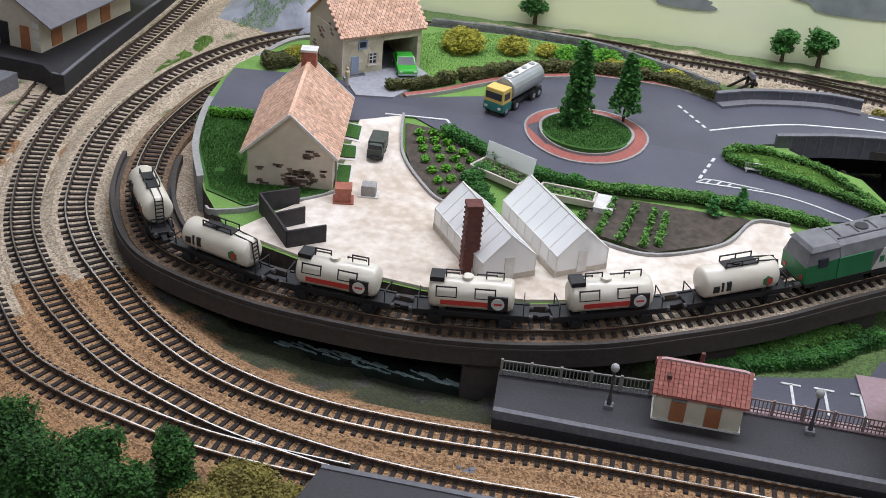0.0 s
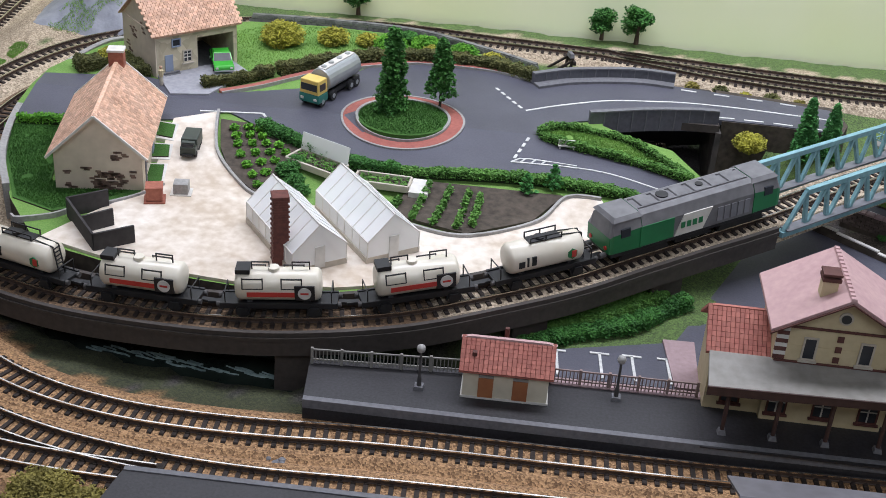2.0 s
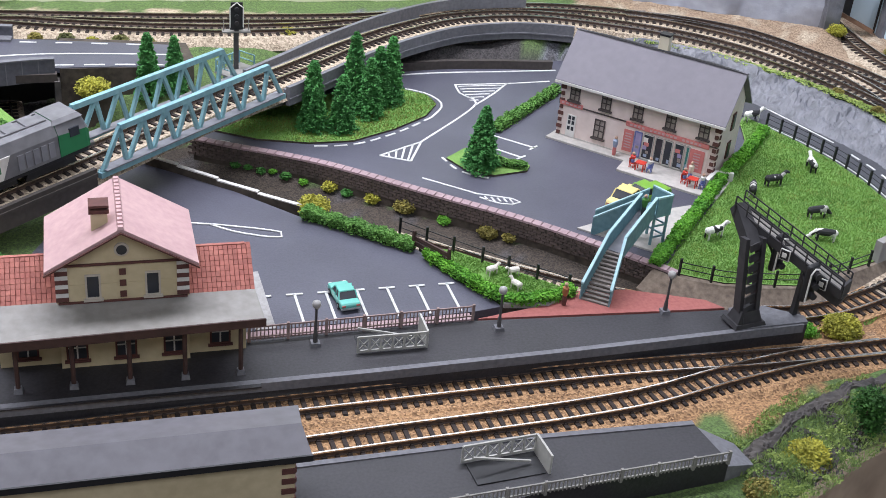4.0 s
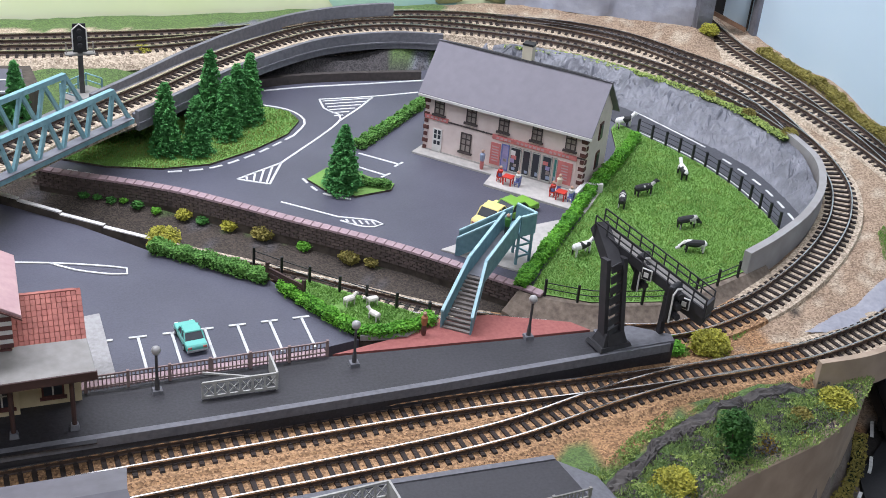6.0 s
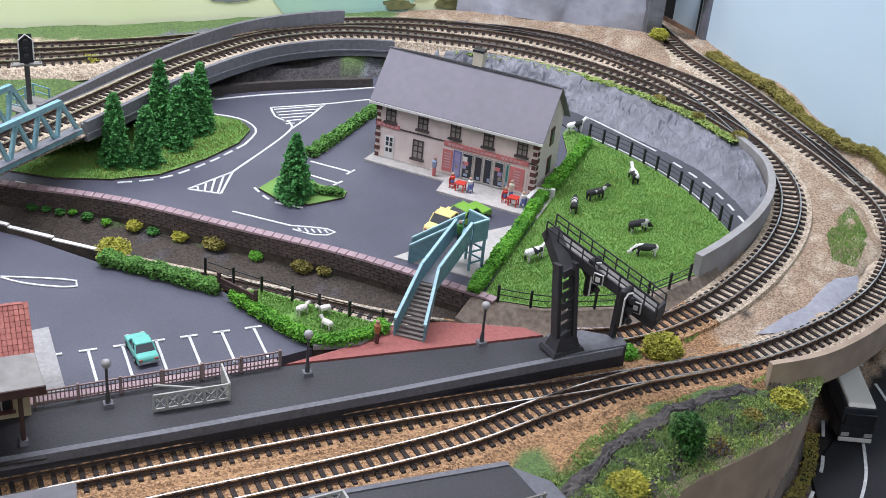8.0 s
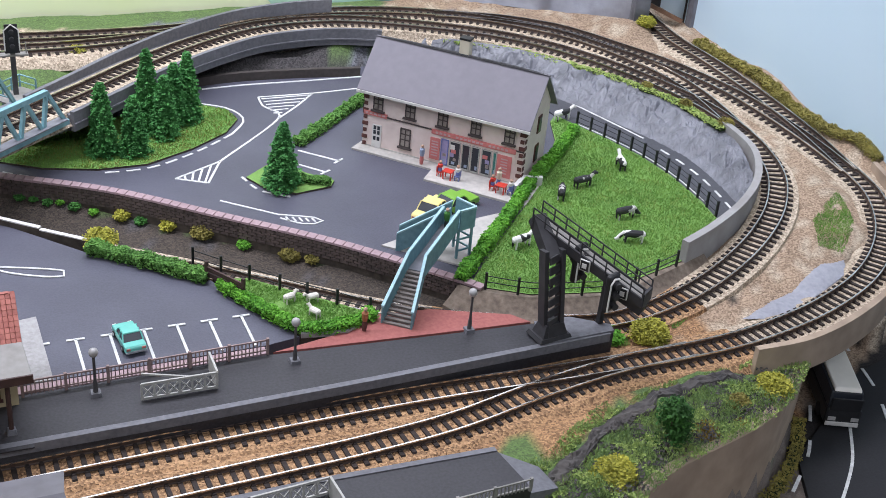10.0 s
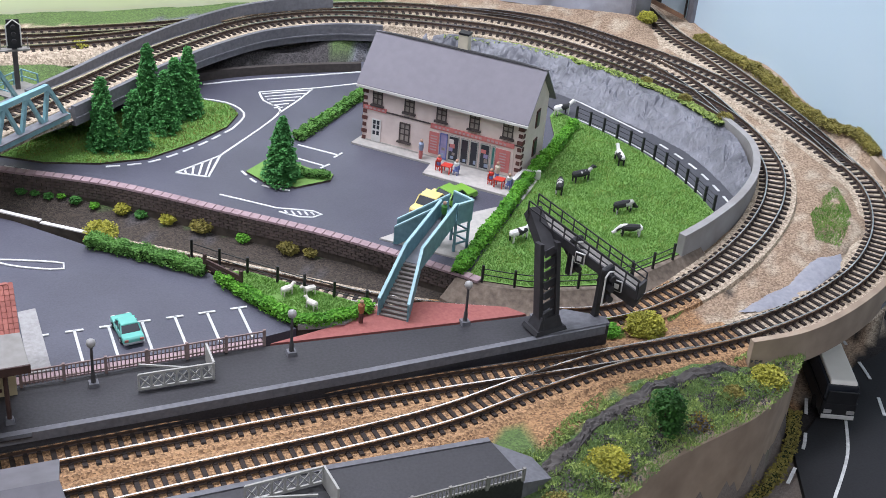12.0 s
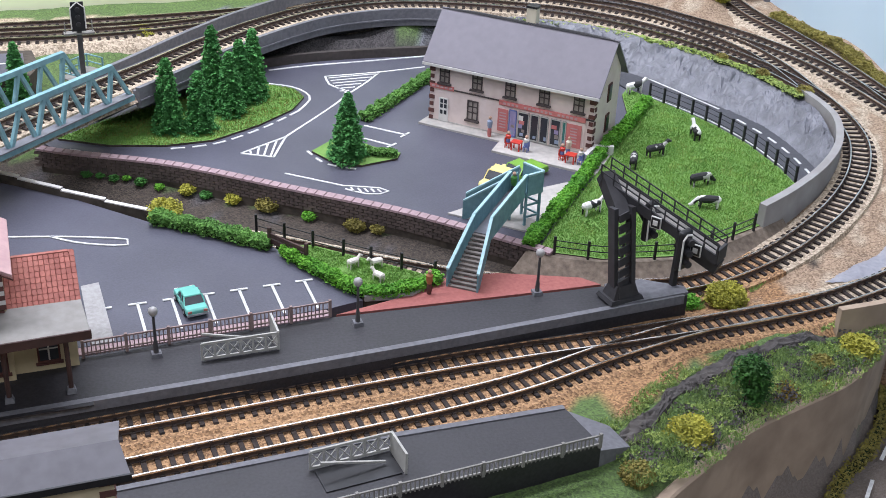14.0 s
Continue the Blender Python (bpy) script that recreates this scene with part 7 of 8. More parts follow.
for i, (p, q) in enumerate(zip(path, d)):
    a = math.atan2(q[1], q[0])
    ob = new("coping_stone", cope)
    ob.parent = root
    ob.matrix_basis = pose(p[0] * MM, p[1] * MM, p[2] * MM, 0, 0, math.degrees(a))
    for r in range(5):
        o = 2 if r % 2 else -2
        ob = new("brick", me)
        ob.parent = root
        ob.matrix_basis = pose((p[0] + math.cos(a) * o + math.sin(a) * 3.3) * MM, (p[1] + math.sin(a) * o - math.cos(a) * 3.3) * MM, (p[2] - 2 - r * 2.7) * MM, 0, 0, math.degrees(a))
root = thing("parking_wall", label="stepped brown retaining wall with white coping by the car park", category="wall", kind="structure")
for i, (a, b) in enumerate((((40, 348), (75, 320)), ((75, 320), (105, 294)), ((105, 294), (135, 270)), ((135, 270), (166, 246)))):
    s = Shape()
    s.beam((*a, -14 + 1), (*b, -14 + 1), 4, 40 - i * 3)
    part("wall_panel", s, EARTH, root)
    s = Shape()
    s.beam((*a, 7.6 - i * 1.6), (*b, 7.6 - i * 1.6), 3.6, 1.2)
    part("coping", s, OFFWHITE, root)
for x, y, r, m in ((205, 318, 7, YELLOW), (238, 294, 7, YELLOW), (263, 276, 10, OLIVE), (322, 226, 9, OLIVE), (290, 250, 6, FRESH), (336, 214, 6, OLIVE), (218, 308, 5, DEEP), (150, 352, 4, DEEP), (170, 340, 5, DEEP), (184, 330, 4, FRESH), (130, 366, 5, DEEP), (160, 348, 3.5, FRESH), (140, 360, 4, DEEP)):
    bush("bush", (x - 1, y + 2, terrain(x - 1, y + 2) + 1), r, m, "scrubby lichen bush at the foot of the wall", "cutting bushes")

# footbridge
slab("bridge_slab", [(386, 197), (429, 212), (503, 224), (436, 152)], -4.6, 6, PATIO, "pale paved landing by the footbridge", (), "pavement")
root = thing("footbridge", (0, 0, 0), 0, "teal footbridge with steps over the cutting", "footbridge")
FOOT, BEND, LAND = Vector((353.5, 77, 1)), Vector((379.5, 110, 24)), Vector((430.5, 168, 24))


def flight(a, b, wa, wb, steps, tall=13.0):
    """Steps between two panelled sides; the sides rise above the treads."""
    flat = Vector((b.x - a.x, b.y - a.y, 0)).normalized()
    side = Vector((-flat.y, flat.x, 0))
    for sg in (-1, 1):
        p, q = a + side * sg * wa / 2, b + side * sg * wb / 2
        for name, lo, hi, w, m in (("side_panel", -4, tall, 1.2, FOOTTEAL), ("handrail", tall, tall + 1.4, 2.2, RAILTEAL)):
            s = Shape()
            o = side * w / 2
            v = [e + d + Vector((0, 0, h)) for e in (p, q) for d in (-o, o) for h in (lo, hi)]
            s.add(v, [(0, 1, 3, 2), (4, 6, 7, 5), (0, 4, 5, 1), (2, 3, 7, 6), (1, 5, 7, 3), (0, 2, 6, 4)])
            part(name, s, m, root)
    turn_ = math.degrees(math.atan2(flat.y, flat.x)) - 90
    for i in range(steps):
        k = (i + 0.5) / steps
        p = a + (b - a) * k
        s = Shape()
        s.box((p.x, p.y, p.z - 1.2), (wa + (wb - wa) * k - 1, math.hypot(b.x - a.x, b.y - a.y) / steps * 0.86, 1.4), turn_)
        part("tread", s, TREAD, root)


RAILTEAL = paint("rail_teal", (0.36, 0.55, 0.58), (0.28, 0.45, 0.48), 200, 0.6)
TREAD = paint("tread_brown", (0.22, 0.19, 0.17), (0.15, 0.13, 0.115), 200, 0.8)
flight(FOOT, BEND, 22, 13, 13)
flight(BEND, LAND, 13, 13, 0)
s = Shape()
s.beam(BEND - Vector((0, 0, 1.2)), LAND - Vector((0, 0, 1.2)), 12, 2)
part("deck", s, LOCOGREY, root, "grey walkway deck")
s = Shape()
s.prism([(435, 161), (450, 165), (441, 183), (426, 174)], 22, 24)
part("landing", s, FOOTTEAL, root)
for a, b in (((435.5, 161), (450, 165)), ((450, 165), (441, 183))):
    s = Shape()
    s.beam((*a, 29.5), (*b, 29.5), 1.2, 17)
    part("landing_side", s, FOOTTEAL, root)
    s = Shape()
    s.beam((*a, 38.4), (*b, 38.4), 2.0, 1.4)
    part("handrail", s, RAILTEAL, root)
flight(Vector((398, 194, -4.4)), Vector((433, 174, 24)), 13, 13, 12)
for x, y in ((436, 163), (448.5, 166), (441, 181), (428, 174)):
    s = Shape()
    s.box((x, y, -6), (1.8, 1.8, 29))
    part("leg", s, FOOTTEAL, root)
for a, b in (((436, 163), (448.5, 166)), ((448.5, 166), (441, 181))):
    for z in (2, 12):
        s = Shape()
        s.beam((*a, z), (*b, z), 1.0, 1.4)
        part("brace", s, FOOTTEAL, root)
figurine((424, 161, 24), 0, DEEP, ARMY, "miniature figure climbing the footbridge")
car("parked_car", (445, 234, -6), 40, VANYELLOW, "yellow car parked behind the footbridge", (44, 19, 16))
car("parked_car", (467, 243, -6), 25, LIME, "lime green car parked behind the footbridge", (46, 19, 14))

tufts("pasture_turf", [(561, 263), (459, 156), (432, 123), (471, 99), (527, 88), (612, 114), (654, 137), (682, 167), (686, 200), (686, 250), (679, 295), (666, 335), (650, 372), (641, 394), (630, 383), (615, 343)], -4, 36000, TURF, "bright green pasture grass", gap=-1.0)
tufts("pasture_straw", [(561, 263), (459, 156), (432, 123), (471, 99), (527, 88), (612, 114), (654, 137), (682, 167), (686, 200), (686, 250), (679, 295), (666, 335), (650, 372), (615, 343)], -4, 4200, STRAWGREEN, "paler straw-green blades in the pasture", gap=0.05)
tufts("island_turf", isl, -4.2, 11000, TURF, "patchy scatter grass on the island", gap=-0.8)
tufts("island_moss", isl, -4.2, 3000, OLIVE, "yellowish scatter on the island", gap=-0.1)
tufts("sheep_turf", [(247, 168), (287, 90), (318, 85), (343, 96), (320, 117), (270, 163)], 0.5, 4000, TURF, "short grass of the sheep green")
# pasture
COW = paint("cow_white", (0.70, 0.68, 0.64), (0.60, 0.58, 0.54), 200, 0.7)
for i, (x, y, a) in enumerate(((594, 250, 8), (566, 236, 60), (648, 276, 75), (603, 189, 5), (589, 150, 160), (494, 166, 15), (643, 386, 10))):
    animal("cow", (x, y, -4), a, 19, DARKHIDE if i in (0, 1, 3) else HIDE, "black and white model cow on the pasture", "cows on the pasture", BLACK if i in (0, 1, 3) else COW, graze=i in (1, 3, 4))
root = thing("pasture_fence", (0, 0, 0), 0, "dark post and rail fence between pasture and road", "fence", "field fences")
pf = [(652, 371), (668, 334), (680, 297), (686, 262), (688, 229), (687, 200), (685, 173)]
for x, y, _ in glide(lift(pf, 0), 17):
    s = Shape()
    s.box((x, y, -6), (1.8, 1.8, 17))
    part("post", s, BLACK, root)
for z in (0, 5, 9.5):
    s = Shape()
    s.sweep(glide(lift(pf, z), 12), [(-0.2, -0.22), (0.2, -0.22), (0.2, 0.22), (-0.2, 0.22)])
    part("rail", s, BLACK, root)
root = thing("pasture_fence", (0, 0, 0), 0, "dark post and wire fence along the track", "fence", "field fences")
pf = [(440, 115), (470, 97), (500, 90), (530, 86), (570, 96), (605, 108)]
for x, y, _ in glide(lift(pf, 0), 26):
    s = Shape()
    s.box((x, y, -6), (1.6, 1.6, 16))
    part("post", s, BLACK, root)
for z in (2, 7):
    s = Shape()
    s.sweep(glide(lift(pf, z), 12), [(-0.3, -0.3), (0.3, -0.3), (0.3, 0.3), (-0.3, 0.3)])
    part("wire", s, BLACK, root)

# sandy bank between pasture and track
BANK = paint("sandy_bank", (0.27, 0.215, 0.165), (0.13, 0.10, 0.075), 240, 0.95, 0.6, blotch=26)
bank = glide([(424, 128, -6), (432, 116, -6), (471, 95, -6), (527, 84, -6), (575, 96, -6), (613, 110, -6), (640, 122, -6)], 8)
s = Shape()
s.sweep(bank, [(6, 1.2), (0, 1.0), (-5, -3.5), (-11, -8.5), (-16, -12), (-16, -20), (6, -20)])
structure("field_bank", s, BANK, "sandy brown bank below the pasture fence", "bank", smooth=False)

# curved retaining wall and grey rock slope
rw = [(614, 114), (652, 131), (700, 160), (741, 198), (768, 246), (772, 300)]
s = Shape()
s.sweep(glide([(x, y, 14 + i * 1.5) for i, (x, y) in enumerate(rw)], 8), [(-3.5, -45), (3, -45), (3, 0), (-3.5, 0)])
structure("retaining_wall", s, RETWALL, "smooth grey curved retaining wall below the track", "wall")
lowp = glide([(712, 168, -8), (722, 238, -6), (720, 290, -6), (699, 356, -5), (662, 437, -5), (610, 505, -5), (550, 562, -4)], 9)
highp = glide([(742, 205, 11), (762, 250, 13), (768, 290, 14), (752, 372, 16), (708, 450, 18), (648, 518, 20), (575, 566, 20)], 9)
n = 230
A = np.stack([np.interp(np.linspace(0, 1, n), np.linspace(0, 1, len(lowp)), lowp[:, j]) for j in range(3)], 1)
B = np.stack([np.interp(np.linspace(0, 1, n), np.linspace(0, 1, len(highp)), highp[:, j]) for j in range(3)], 1)
s = Shape()
m = 42
vs = []
for j in range(m):
    q = j / (m - 1)
    for i in range(n):
        p = A[i] * (1 - q) + B[i] * q
        crag = 8 * math.sin(q * math.pi)
        dx = crag * noise.noise((p[0] * 0.05, p[1] * 0.05, q * 3)) + 4.5 * math.sin(q * math.pi) * noise.noise((p[0] * 0.2, p[1] * 0.2, q * 9))
        cell = noise.voronoi((p[0] * 0.05, p[1] * 0.05, q * 2.4))[0]
        ridge = math.sin(q * math.pi) * (4 - 12 * abs(noise.noise((p[0] * 0.045, p[1] * 0.045, 4 + q))) + 9 * min(0.5, cell[1] - cell[0]) - 5 * max(0, noise.noise((p[0] * 0.13, p[1] * 0.13, q * 5)))) + 1.2 * noise.noise((p[0] * 0.4, p[1] * 0.4, q * 9))
        vs.append((p[0] + dx * 0.6 + ridge * 0.3, p[1] + dx * 0.4, p[2] + 3 * math.sin(q * math.pi) + dx * 0.6 + ridge * 0.9))
s.add(vs, [(j * n + i, j * n + i + 1, (j + 1) * n + i + 1, (j + 1) * n + i) for j in range(m - 1) for i in range(n - 1)])
structure("rock_slope", s, ROCK, "rough grey plaster rock slope below the track", "rock")
hedge("grass_verge", [(766, 292), (750, 372), (706, 452), (646, 520), (586, 558)], 13, 2.2, STRAWGREEN, "strip of green scatter along the rock top", lambda x, y: 17, flake=0.9, dense=0.7, group="verges")
dashes([(707, 182), (713, 225), (713, 267), (704, 325)], 2.2, -4.2, 13, 9)
stripe("road_line", [(704, 330), (690, 372), (672, 424)], 1.8, -4.2)
stripe("road_line", [(655, 372), (671, 335), (684, 296), (691, 250), (691, 200)], 1.4, -4.2)
for x, y, r in ((760, 350, 7), (774, 300, 8), (745, 400, 6)):
    bush("bush", (x, y, 16), r, OLIVE, "small olive bush on the rock's edge", "rock bushes")

# rock face and tunnel in the corner
PLANKWOOD = paint("plank_wood", (0.24, 0.13, 0.075), (0.14, 0.075, 0.045), 150, 0.8, 0.3)
root = thing("tunnel_mountain", label="grey plaster mountain with a rough tunnel mouth", category="mountain", kind="structure")
s = Shape()
n, m = 44, 16
vs = []
for j in range(m):
    for i in range(n):
        q = i / (n - 1)
        x, y, z = 640 + 185 * q, 692 - 112 * q**1.2, 14 + j * 11
        d = 13 * noise.noise((x * 0.02, z * 0.02, 5)) + 5 * noise.noise((x * 0.08, z * 0.08, 2)) - j * 1.0 * (1 - q)
        vs.append((x + d * 0.3, y - d + j * 0.8, z))
s.add(vs, [(j * n + i, j * n + i + 1, (j + 1) * n + i + 1, (j + 1) * n + i) for j in range(m - 1) for i in range(n - 1)])
part("rock_face", s, ROCKPALE, root, smooth=True)
s = Shape()
arch = [(-27, 0), (-27, 50), (-19, 68), (0, 78), (19, 68), (27, 50), (27, 0), (44, 0), (46, 60), (30, 92), (0, 104), (-30, 92), (-46, 60), (-44, 0)]
s.profile([(x, z) for x, z in arch], 14, (868, 566, 12), -8)
part("portal", s, ROCK, root, "rough grey tunnel portal")
# black sheets added behind the mouth stand in for the tunnel's darkness
s = Shape()
s.box((862, 640, 12), (90, 4, 120), -14)
part("tunnel_lining", s, BLACK, root)
for x in (834, 904):
    s = Shape()
    s.box((x, 607, 8), (4, 66, 110), -8)
    part("tunnel_lining", s, BLACK, root)
s = Shape()
s.beam((842, 580, 40), (886, 562, 20), 3.5, 4.5)
part("plank", s, PLANKWOOD, root, "loose brown wooden plank")

hedge("hedge", [(876, 510), (877, 455), (880, 400), (881, 330), (883, 270), (891, 248), (894, 215)], 20, 6.5, OLIVE, "olive lichen along the foot of the sky board", lambda x, y: terrain(x, y), dense=0.75, core=False)
for x, y, r, m in ((832, 552, 11, YELLOW), (540, 36, 15, YELLOW), (515, 44, 8, FRESH)):
    bush("bush", (x, y, terrain(x, y)), r, m, "lichen bush beside the ballast", "trackside bushes")
mat_patch("stone_path", [(624, 38), (650, 33), (664, 36), (704, 47), (750, 72), (758, 88), (728, 82), (685, 60), (650, 48)], PALECONC, "worn grey trackside path", "path", 1.6, 0.9)
tufts("trackside_turf", [(747, 109), (768, 146), (800, 168), (819, 180), (812, 150), (797, 126), (764, 97)], lambda x, y: terrain(x, y) + 0.6, 2600, TURF, "small patch of scatter grass in the ballast", gap=-0.45)
tufts("trackside_turf", [(500, 40), (520, 34), (570, 44), (600, 62), (560, 56)], lambda x, y: terrain(x, y) + 0.6, 900, TURF, "thin scatter grass beside the turnout", gap=-0.1)
s = Shape()
wp = [(596, -17), (644, -17), (702, 0), (760, 30), (815, 76), (862, 140), (884, 210)]
s.sweep(glide([(x, y, -1 + i * 1.4) for i, (x, y) in enumerate(wp)], 8), [(-2.5, -26), (2.5, -26), (2.5, 2), (-2.5, 2)])
structure("track_parapet", s, PLASTER, "brownish concrete parapet beside the outer track", "wall")

# signal gantry
root = thing("signal_gantry", (456, 44, 0), 0, "dark grey cantilever signal gantry with two signals", "signal gantry")
s = Shape()
s.prism([(-10, -16), (48, -14), (49, -6), (24, 11), (-4, 12)], 0, 1.8)
part("base_plate", s, CONCRETE, root)
s = Shape()
s.box((-1, -6, 1.6), (27, 19, 3), 8, top=0.9)
s.box((-1, -6.6, 4.4), (21, 14, 9), 8, top=0.72)
part("footing", s, GANTRY, root)
for sx in (-7.5, 5.5):
    s = Shape()
    s.beam((sx, -8, 4), (sx - 1, 4, 66), 3.2, 8)
    part("column_web", s, GANTRY, root)
for k in range(8):
    q0, q1 = k / 8, (k + 0.66) / 8
    s = Shape()
    s.beam((-1, -11.5 + 12 * q0, 4 + 62 * q0), (-1.5, -11.5 + 12 * q1, 4 + 62 * q1), 12.5, 1.2)
    part("lattice_plate", s, GANTRY, root)
s = Shape()
s.beam((-1.5, 3, 58), (-3, 30, 78), 10, 10)
part("bracket", s, GANTRY, root)
a, b = Vector((-3, 30, 77)), Vector((49, -43, 47))
run = b - a
acr = Vector((run.y, -run.x, 0)).normalized()
s = Shape()
s.beam(a, b, 11, 1)
part("walkway", s, CANOPY, root, "grey walkway boards")
for sg in (-1, 1):
    s = Shape()
    s.beam(a + acr * sg * 6 - Vector((0, 0, 2)), b + acr * sg * 6 - Vector((0, 0, 2)), 1.6, 7)
    part("arm", s, GANTRY, root, "cantilever arm girder")
    for up in (6, 11):
        s = Shape()
        s.beam(a + acr * sg * 7 + Vector((0, 0, up)), b + acr * sg * 7 + Vector((0, 0, up)), 0.8, 0.8)
        part("handrail", s, GANTRY, root)
    for i in range(10):
        p = a + run * (i / 9) + acr * sg * 7
        s = Shape()
        s.beam(p, p + Vector((0, 0, 11)), 0.8, 0.8)
        part("rail_post", s, GANTRY, root)
s = Shape()
s.beam(b - acr * 7 + Vector((0, 0, 1)), b + acr * 7 + Vector((0, 0, 1)), 2, 10)
part("end_cage", s, GANTRY, root)
s = Shape()
p, q = a + run * 0.66, b
s.beam(p - Vector((0, 0, 9)), q - Vector((0, 0, 9)), 10, 8)
part("end_box", s, GANTRY, root, "deep box girder at the arm's end")
for hx, hy, hz, reach in ((19, 1, 40, 0.36), (27, -32, 34, 0.70)):
    s = Shape()
    s.box((hx, hy, hz), (13, 5, 29), 25, top=0.94)
    sig = part("signal_head", s, BLACK, root, "black signal head with pale rim", bevel=1.8)
    for c in range(3):
        s = Shape()
        s.cyl((hx + 1.2, hy - 7, hz + 6 + c * 8), 2.5, 5, 12, axis="y")
        part("lens_hood", s, GANTRY, sig)
    s = Shape()
    s.tube((hx - 4.2, hy - 5.6, hz + 2), (hx - 4.2, hy - 5.6, hz + 24), 0.7)
    s.tube((hx - 4.2, hy - 5.6, hz + 24), (hx - 1.2, hy - 4.6, hz + 27.4), 0.7)
    s.tube((hx - 1.2, hy - 4.6, hz + 27.4), (hx + 3.4, hy - 3, hz + 26), 0.7)
    part("rim", s, OFFWHITE, sig, "pale curved rim")
    hang = a + run * reach
    s = Shape()
    s.beam((hx, hy + 3, hz + 22), (hang.x, hang.y, hang.z - 4), 2.6, 2.6)
    s.beam((hx, hy + 3, hz + 8), (hang.x - 4, hang.y + 4, hang.z - 5), 1.8, 1.8)
    part("hanger", s, GANTRY, sig)
for reach in (0.5, 0.84):
    c = a + run * reach + acr * 8.4
    s = Shape()
    s.box((c.x, c.y, c.z - 7), (7.4, 1.2, 8.4), -55)
    plate = part("number_plate", s, OFFWHITE, root, "white-edged black number plate")
    s = Shape()
    s.box((c.x + acr.x * 0.7, c.y + acr.y * 0.7, c.z - 6.2), (6.2, 0.8, 7.2), -55)
    part("plate_face", s, BLACK, plate)
    s = Shape()
    s.box((c.x + acr.x * 1.2, c.y + acr.y * 1.2, c.z - 4.4), (3.4, 0.6, 3.6), -55)
    part("bar_mark", s, OFFWHITE, plate)
s = Shape()
s.box((42, -2, 1), (4, 4, 40), 10, top=0.7)
part("signal_mast", s, GANTRY, root)


def signal(at, label):
    root = thing("signal_post", at, 0, label, "signal", "signals")
    s = Shape()
    s.box((0, 0, 0), (3, 3, 34))
    part("post", s, IRON, root)
    s = Shape()
    s.box((0, -1.4, 30), (7, 2.6, 17))
    h = part("signal_head", s, BLACK, root, "black signal head with pale rim", bevel=1.2)
    s = Shape()
    s.box((0, -2.4, 29.4), (8.4, 0.8, 18.2), top=0.9)
    part("target_board", s, BLACK, h)
    s = Shape()
    for x in (-4.2, 4.2):
        s.tube((x, -2.9, 31), (x, -2.9, 44), 0.4)
    s.tube((-4.2, -2.9, 44), (0, -2.9, 47.6), 0.4)
    s.tube((4.2, -2.9, 44), (0, -2.9, 47.6), 0.4)
    part("rim", s, OFFWHITE, h, "pale curved rim")
    s = Shape()
    for c in range(3):
        s.cyl((0, -4.6, 34 + c * 4.6), 1.4, 2.2, 10, axis="y")
    part("lens_hood", s, GANTRY, h)
    s = Shape()
    s.box((0, 0, 27), (18, 5, 1))
    for x in (-8, 8):
        s.box((x, 0, 28), (0.7, 0.7, 7))
    part("platform", s, CANOPY, root)
    return root


mast = signal((139, 449, 36), "dark colour-light signal on a railed platform by the bridge")
mast.scale = (1.4, 1.4, 1.4)
root = thing("signal_platform", (138, 447, 37), 42, "pale blue steel platform with thin railings beside the bridge", "platform")
s = Shape()
s.box((0, 0, 0), (34, 20, 1.4))
part("floor", s, CANOPY, root)
for x, y in ((-16, 9), (-5, 9), (6, 9), (16, 9), (16, -9), (-16, -9)):
    s = Shape()
    s.box((x, y, 1), (1.1, 1.1, 12))
    part("post", s, TEAL, root)
for z in (6, 12.4):
    s = Shape()
    s.box((0, 9, z), (33, 0.9, 0.9))
    for x in (-16, 16):
        s.box((x, 0, z), (0.9, 18, 0.9))
    part("rail", s, TEAL, root)
for x in (-13, 13):
    s = Shape()
    s.box((x, 0, -50), (3, 3, 50))
    part("leg", s, TEAL, root)
root = thing("buffer_stop", (-161, 596, terrain(-161, 596)), 20, "dark timber buffer stop at the end of a siding", "buffer stop")
for y in (-7, 7):
    s = Shape()
    s.beam((-2, y, 0), (0, y, 15), 2.2, 2.6)
    s.beam((-22, y, 0), (-1, y, 12), 2.0, 2.2)
    part("strut", s, SLEEPER, root)
s = Shape()
s.box((1, 0, 9), (3, 24, 4))
part("buffer_beam", s, SLEEPER, root, bevel=0.4)
s = Shape()
s.box((0, 0, 14), (5, 12, 5), top=0.8)
part("lamp_box", s, CONCRETE, root, "pale box on the beam", bevel=0.5)
s = Shape()

# lower road with a coach
for pts, w in (([(712, -8), (707, -16), (681, -53), (655, -79), (637, -95), (590, -140)], 2.4),):
    stripe("road_line", pts, w, -92 + 0.4)
dashes([(690, 12), (659, -29), (644, -45), (617, -68), (599, -83), (560, -120)], 2.6, -91.6, 21, 26)
dashes([(778, 92), (773, 68), (761, 22), (749, -5), (715, -70)], 2.6, -91.6, 24, 26)
TANKROOF = paint("coach_cream", (0.88, 0.84, 0.74), (0.80, 0.76, 0.66), 80, 0.4)
root = thing("coach", (713, 22, -92), -114, "cream-roofed black coach driving on the lower road", "coach")
s = Shape()
s.box((0, 0, 4), (92, 28, 15))
part("body", s, BLACK, root, bevel=2)
s = Shape()
s.box((0, 0, 19), (90, 27, 14), top=0.93)
part("glazing", s, WINDOW, root, bevel=1.5)
s = Shape()
s.box((45.6, 0, 17), (1.4, 24, 13), ry=6)
part("windscreen", s, BLACK, root, "dark sloping windscreen", bevel=0.6)
s = Shape()
s.box((0, 0, 33), (86, 22, 3), top=0.94)
part("roof", s, TANKROOF, root, "cream roof", bevel=1)
s = Shape()
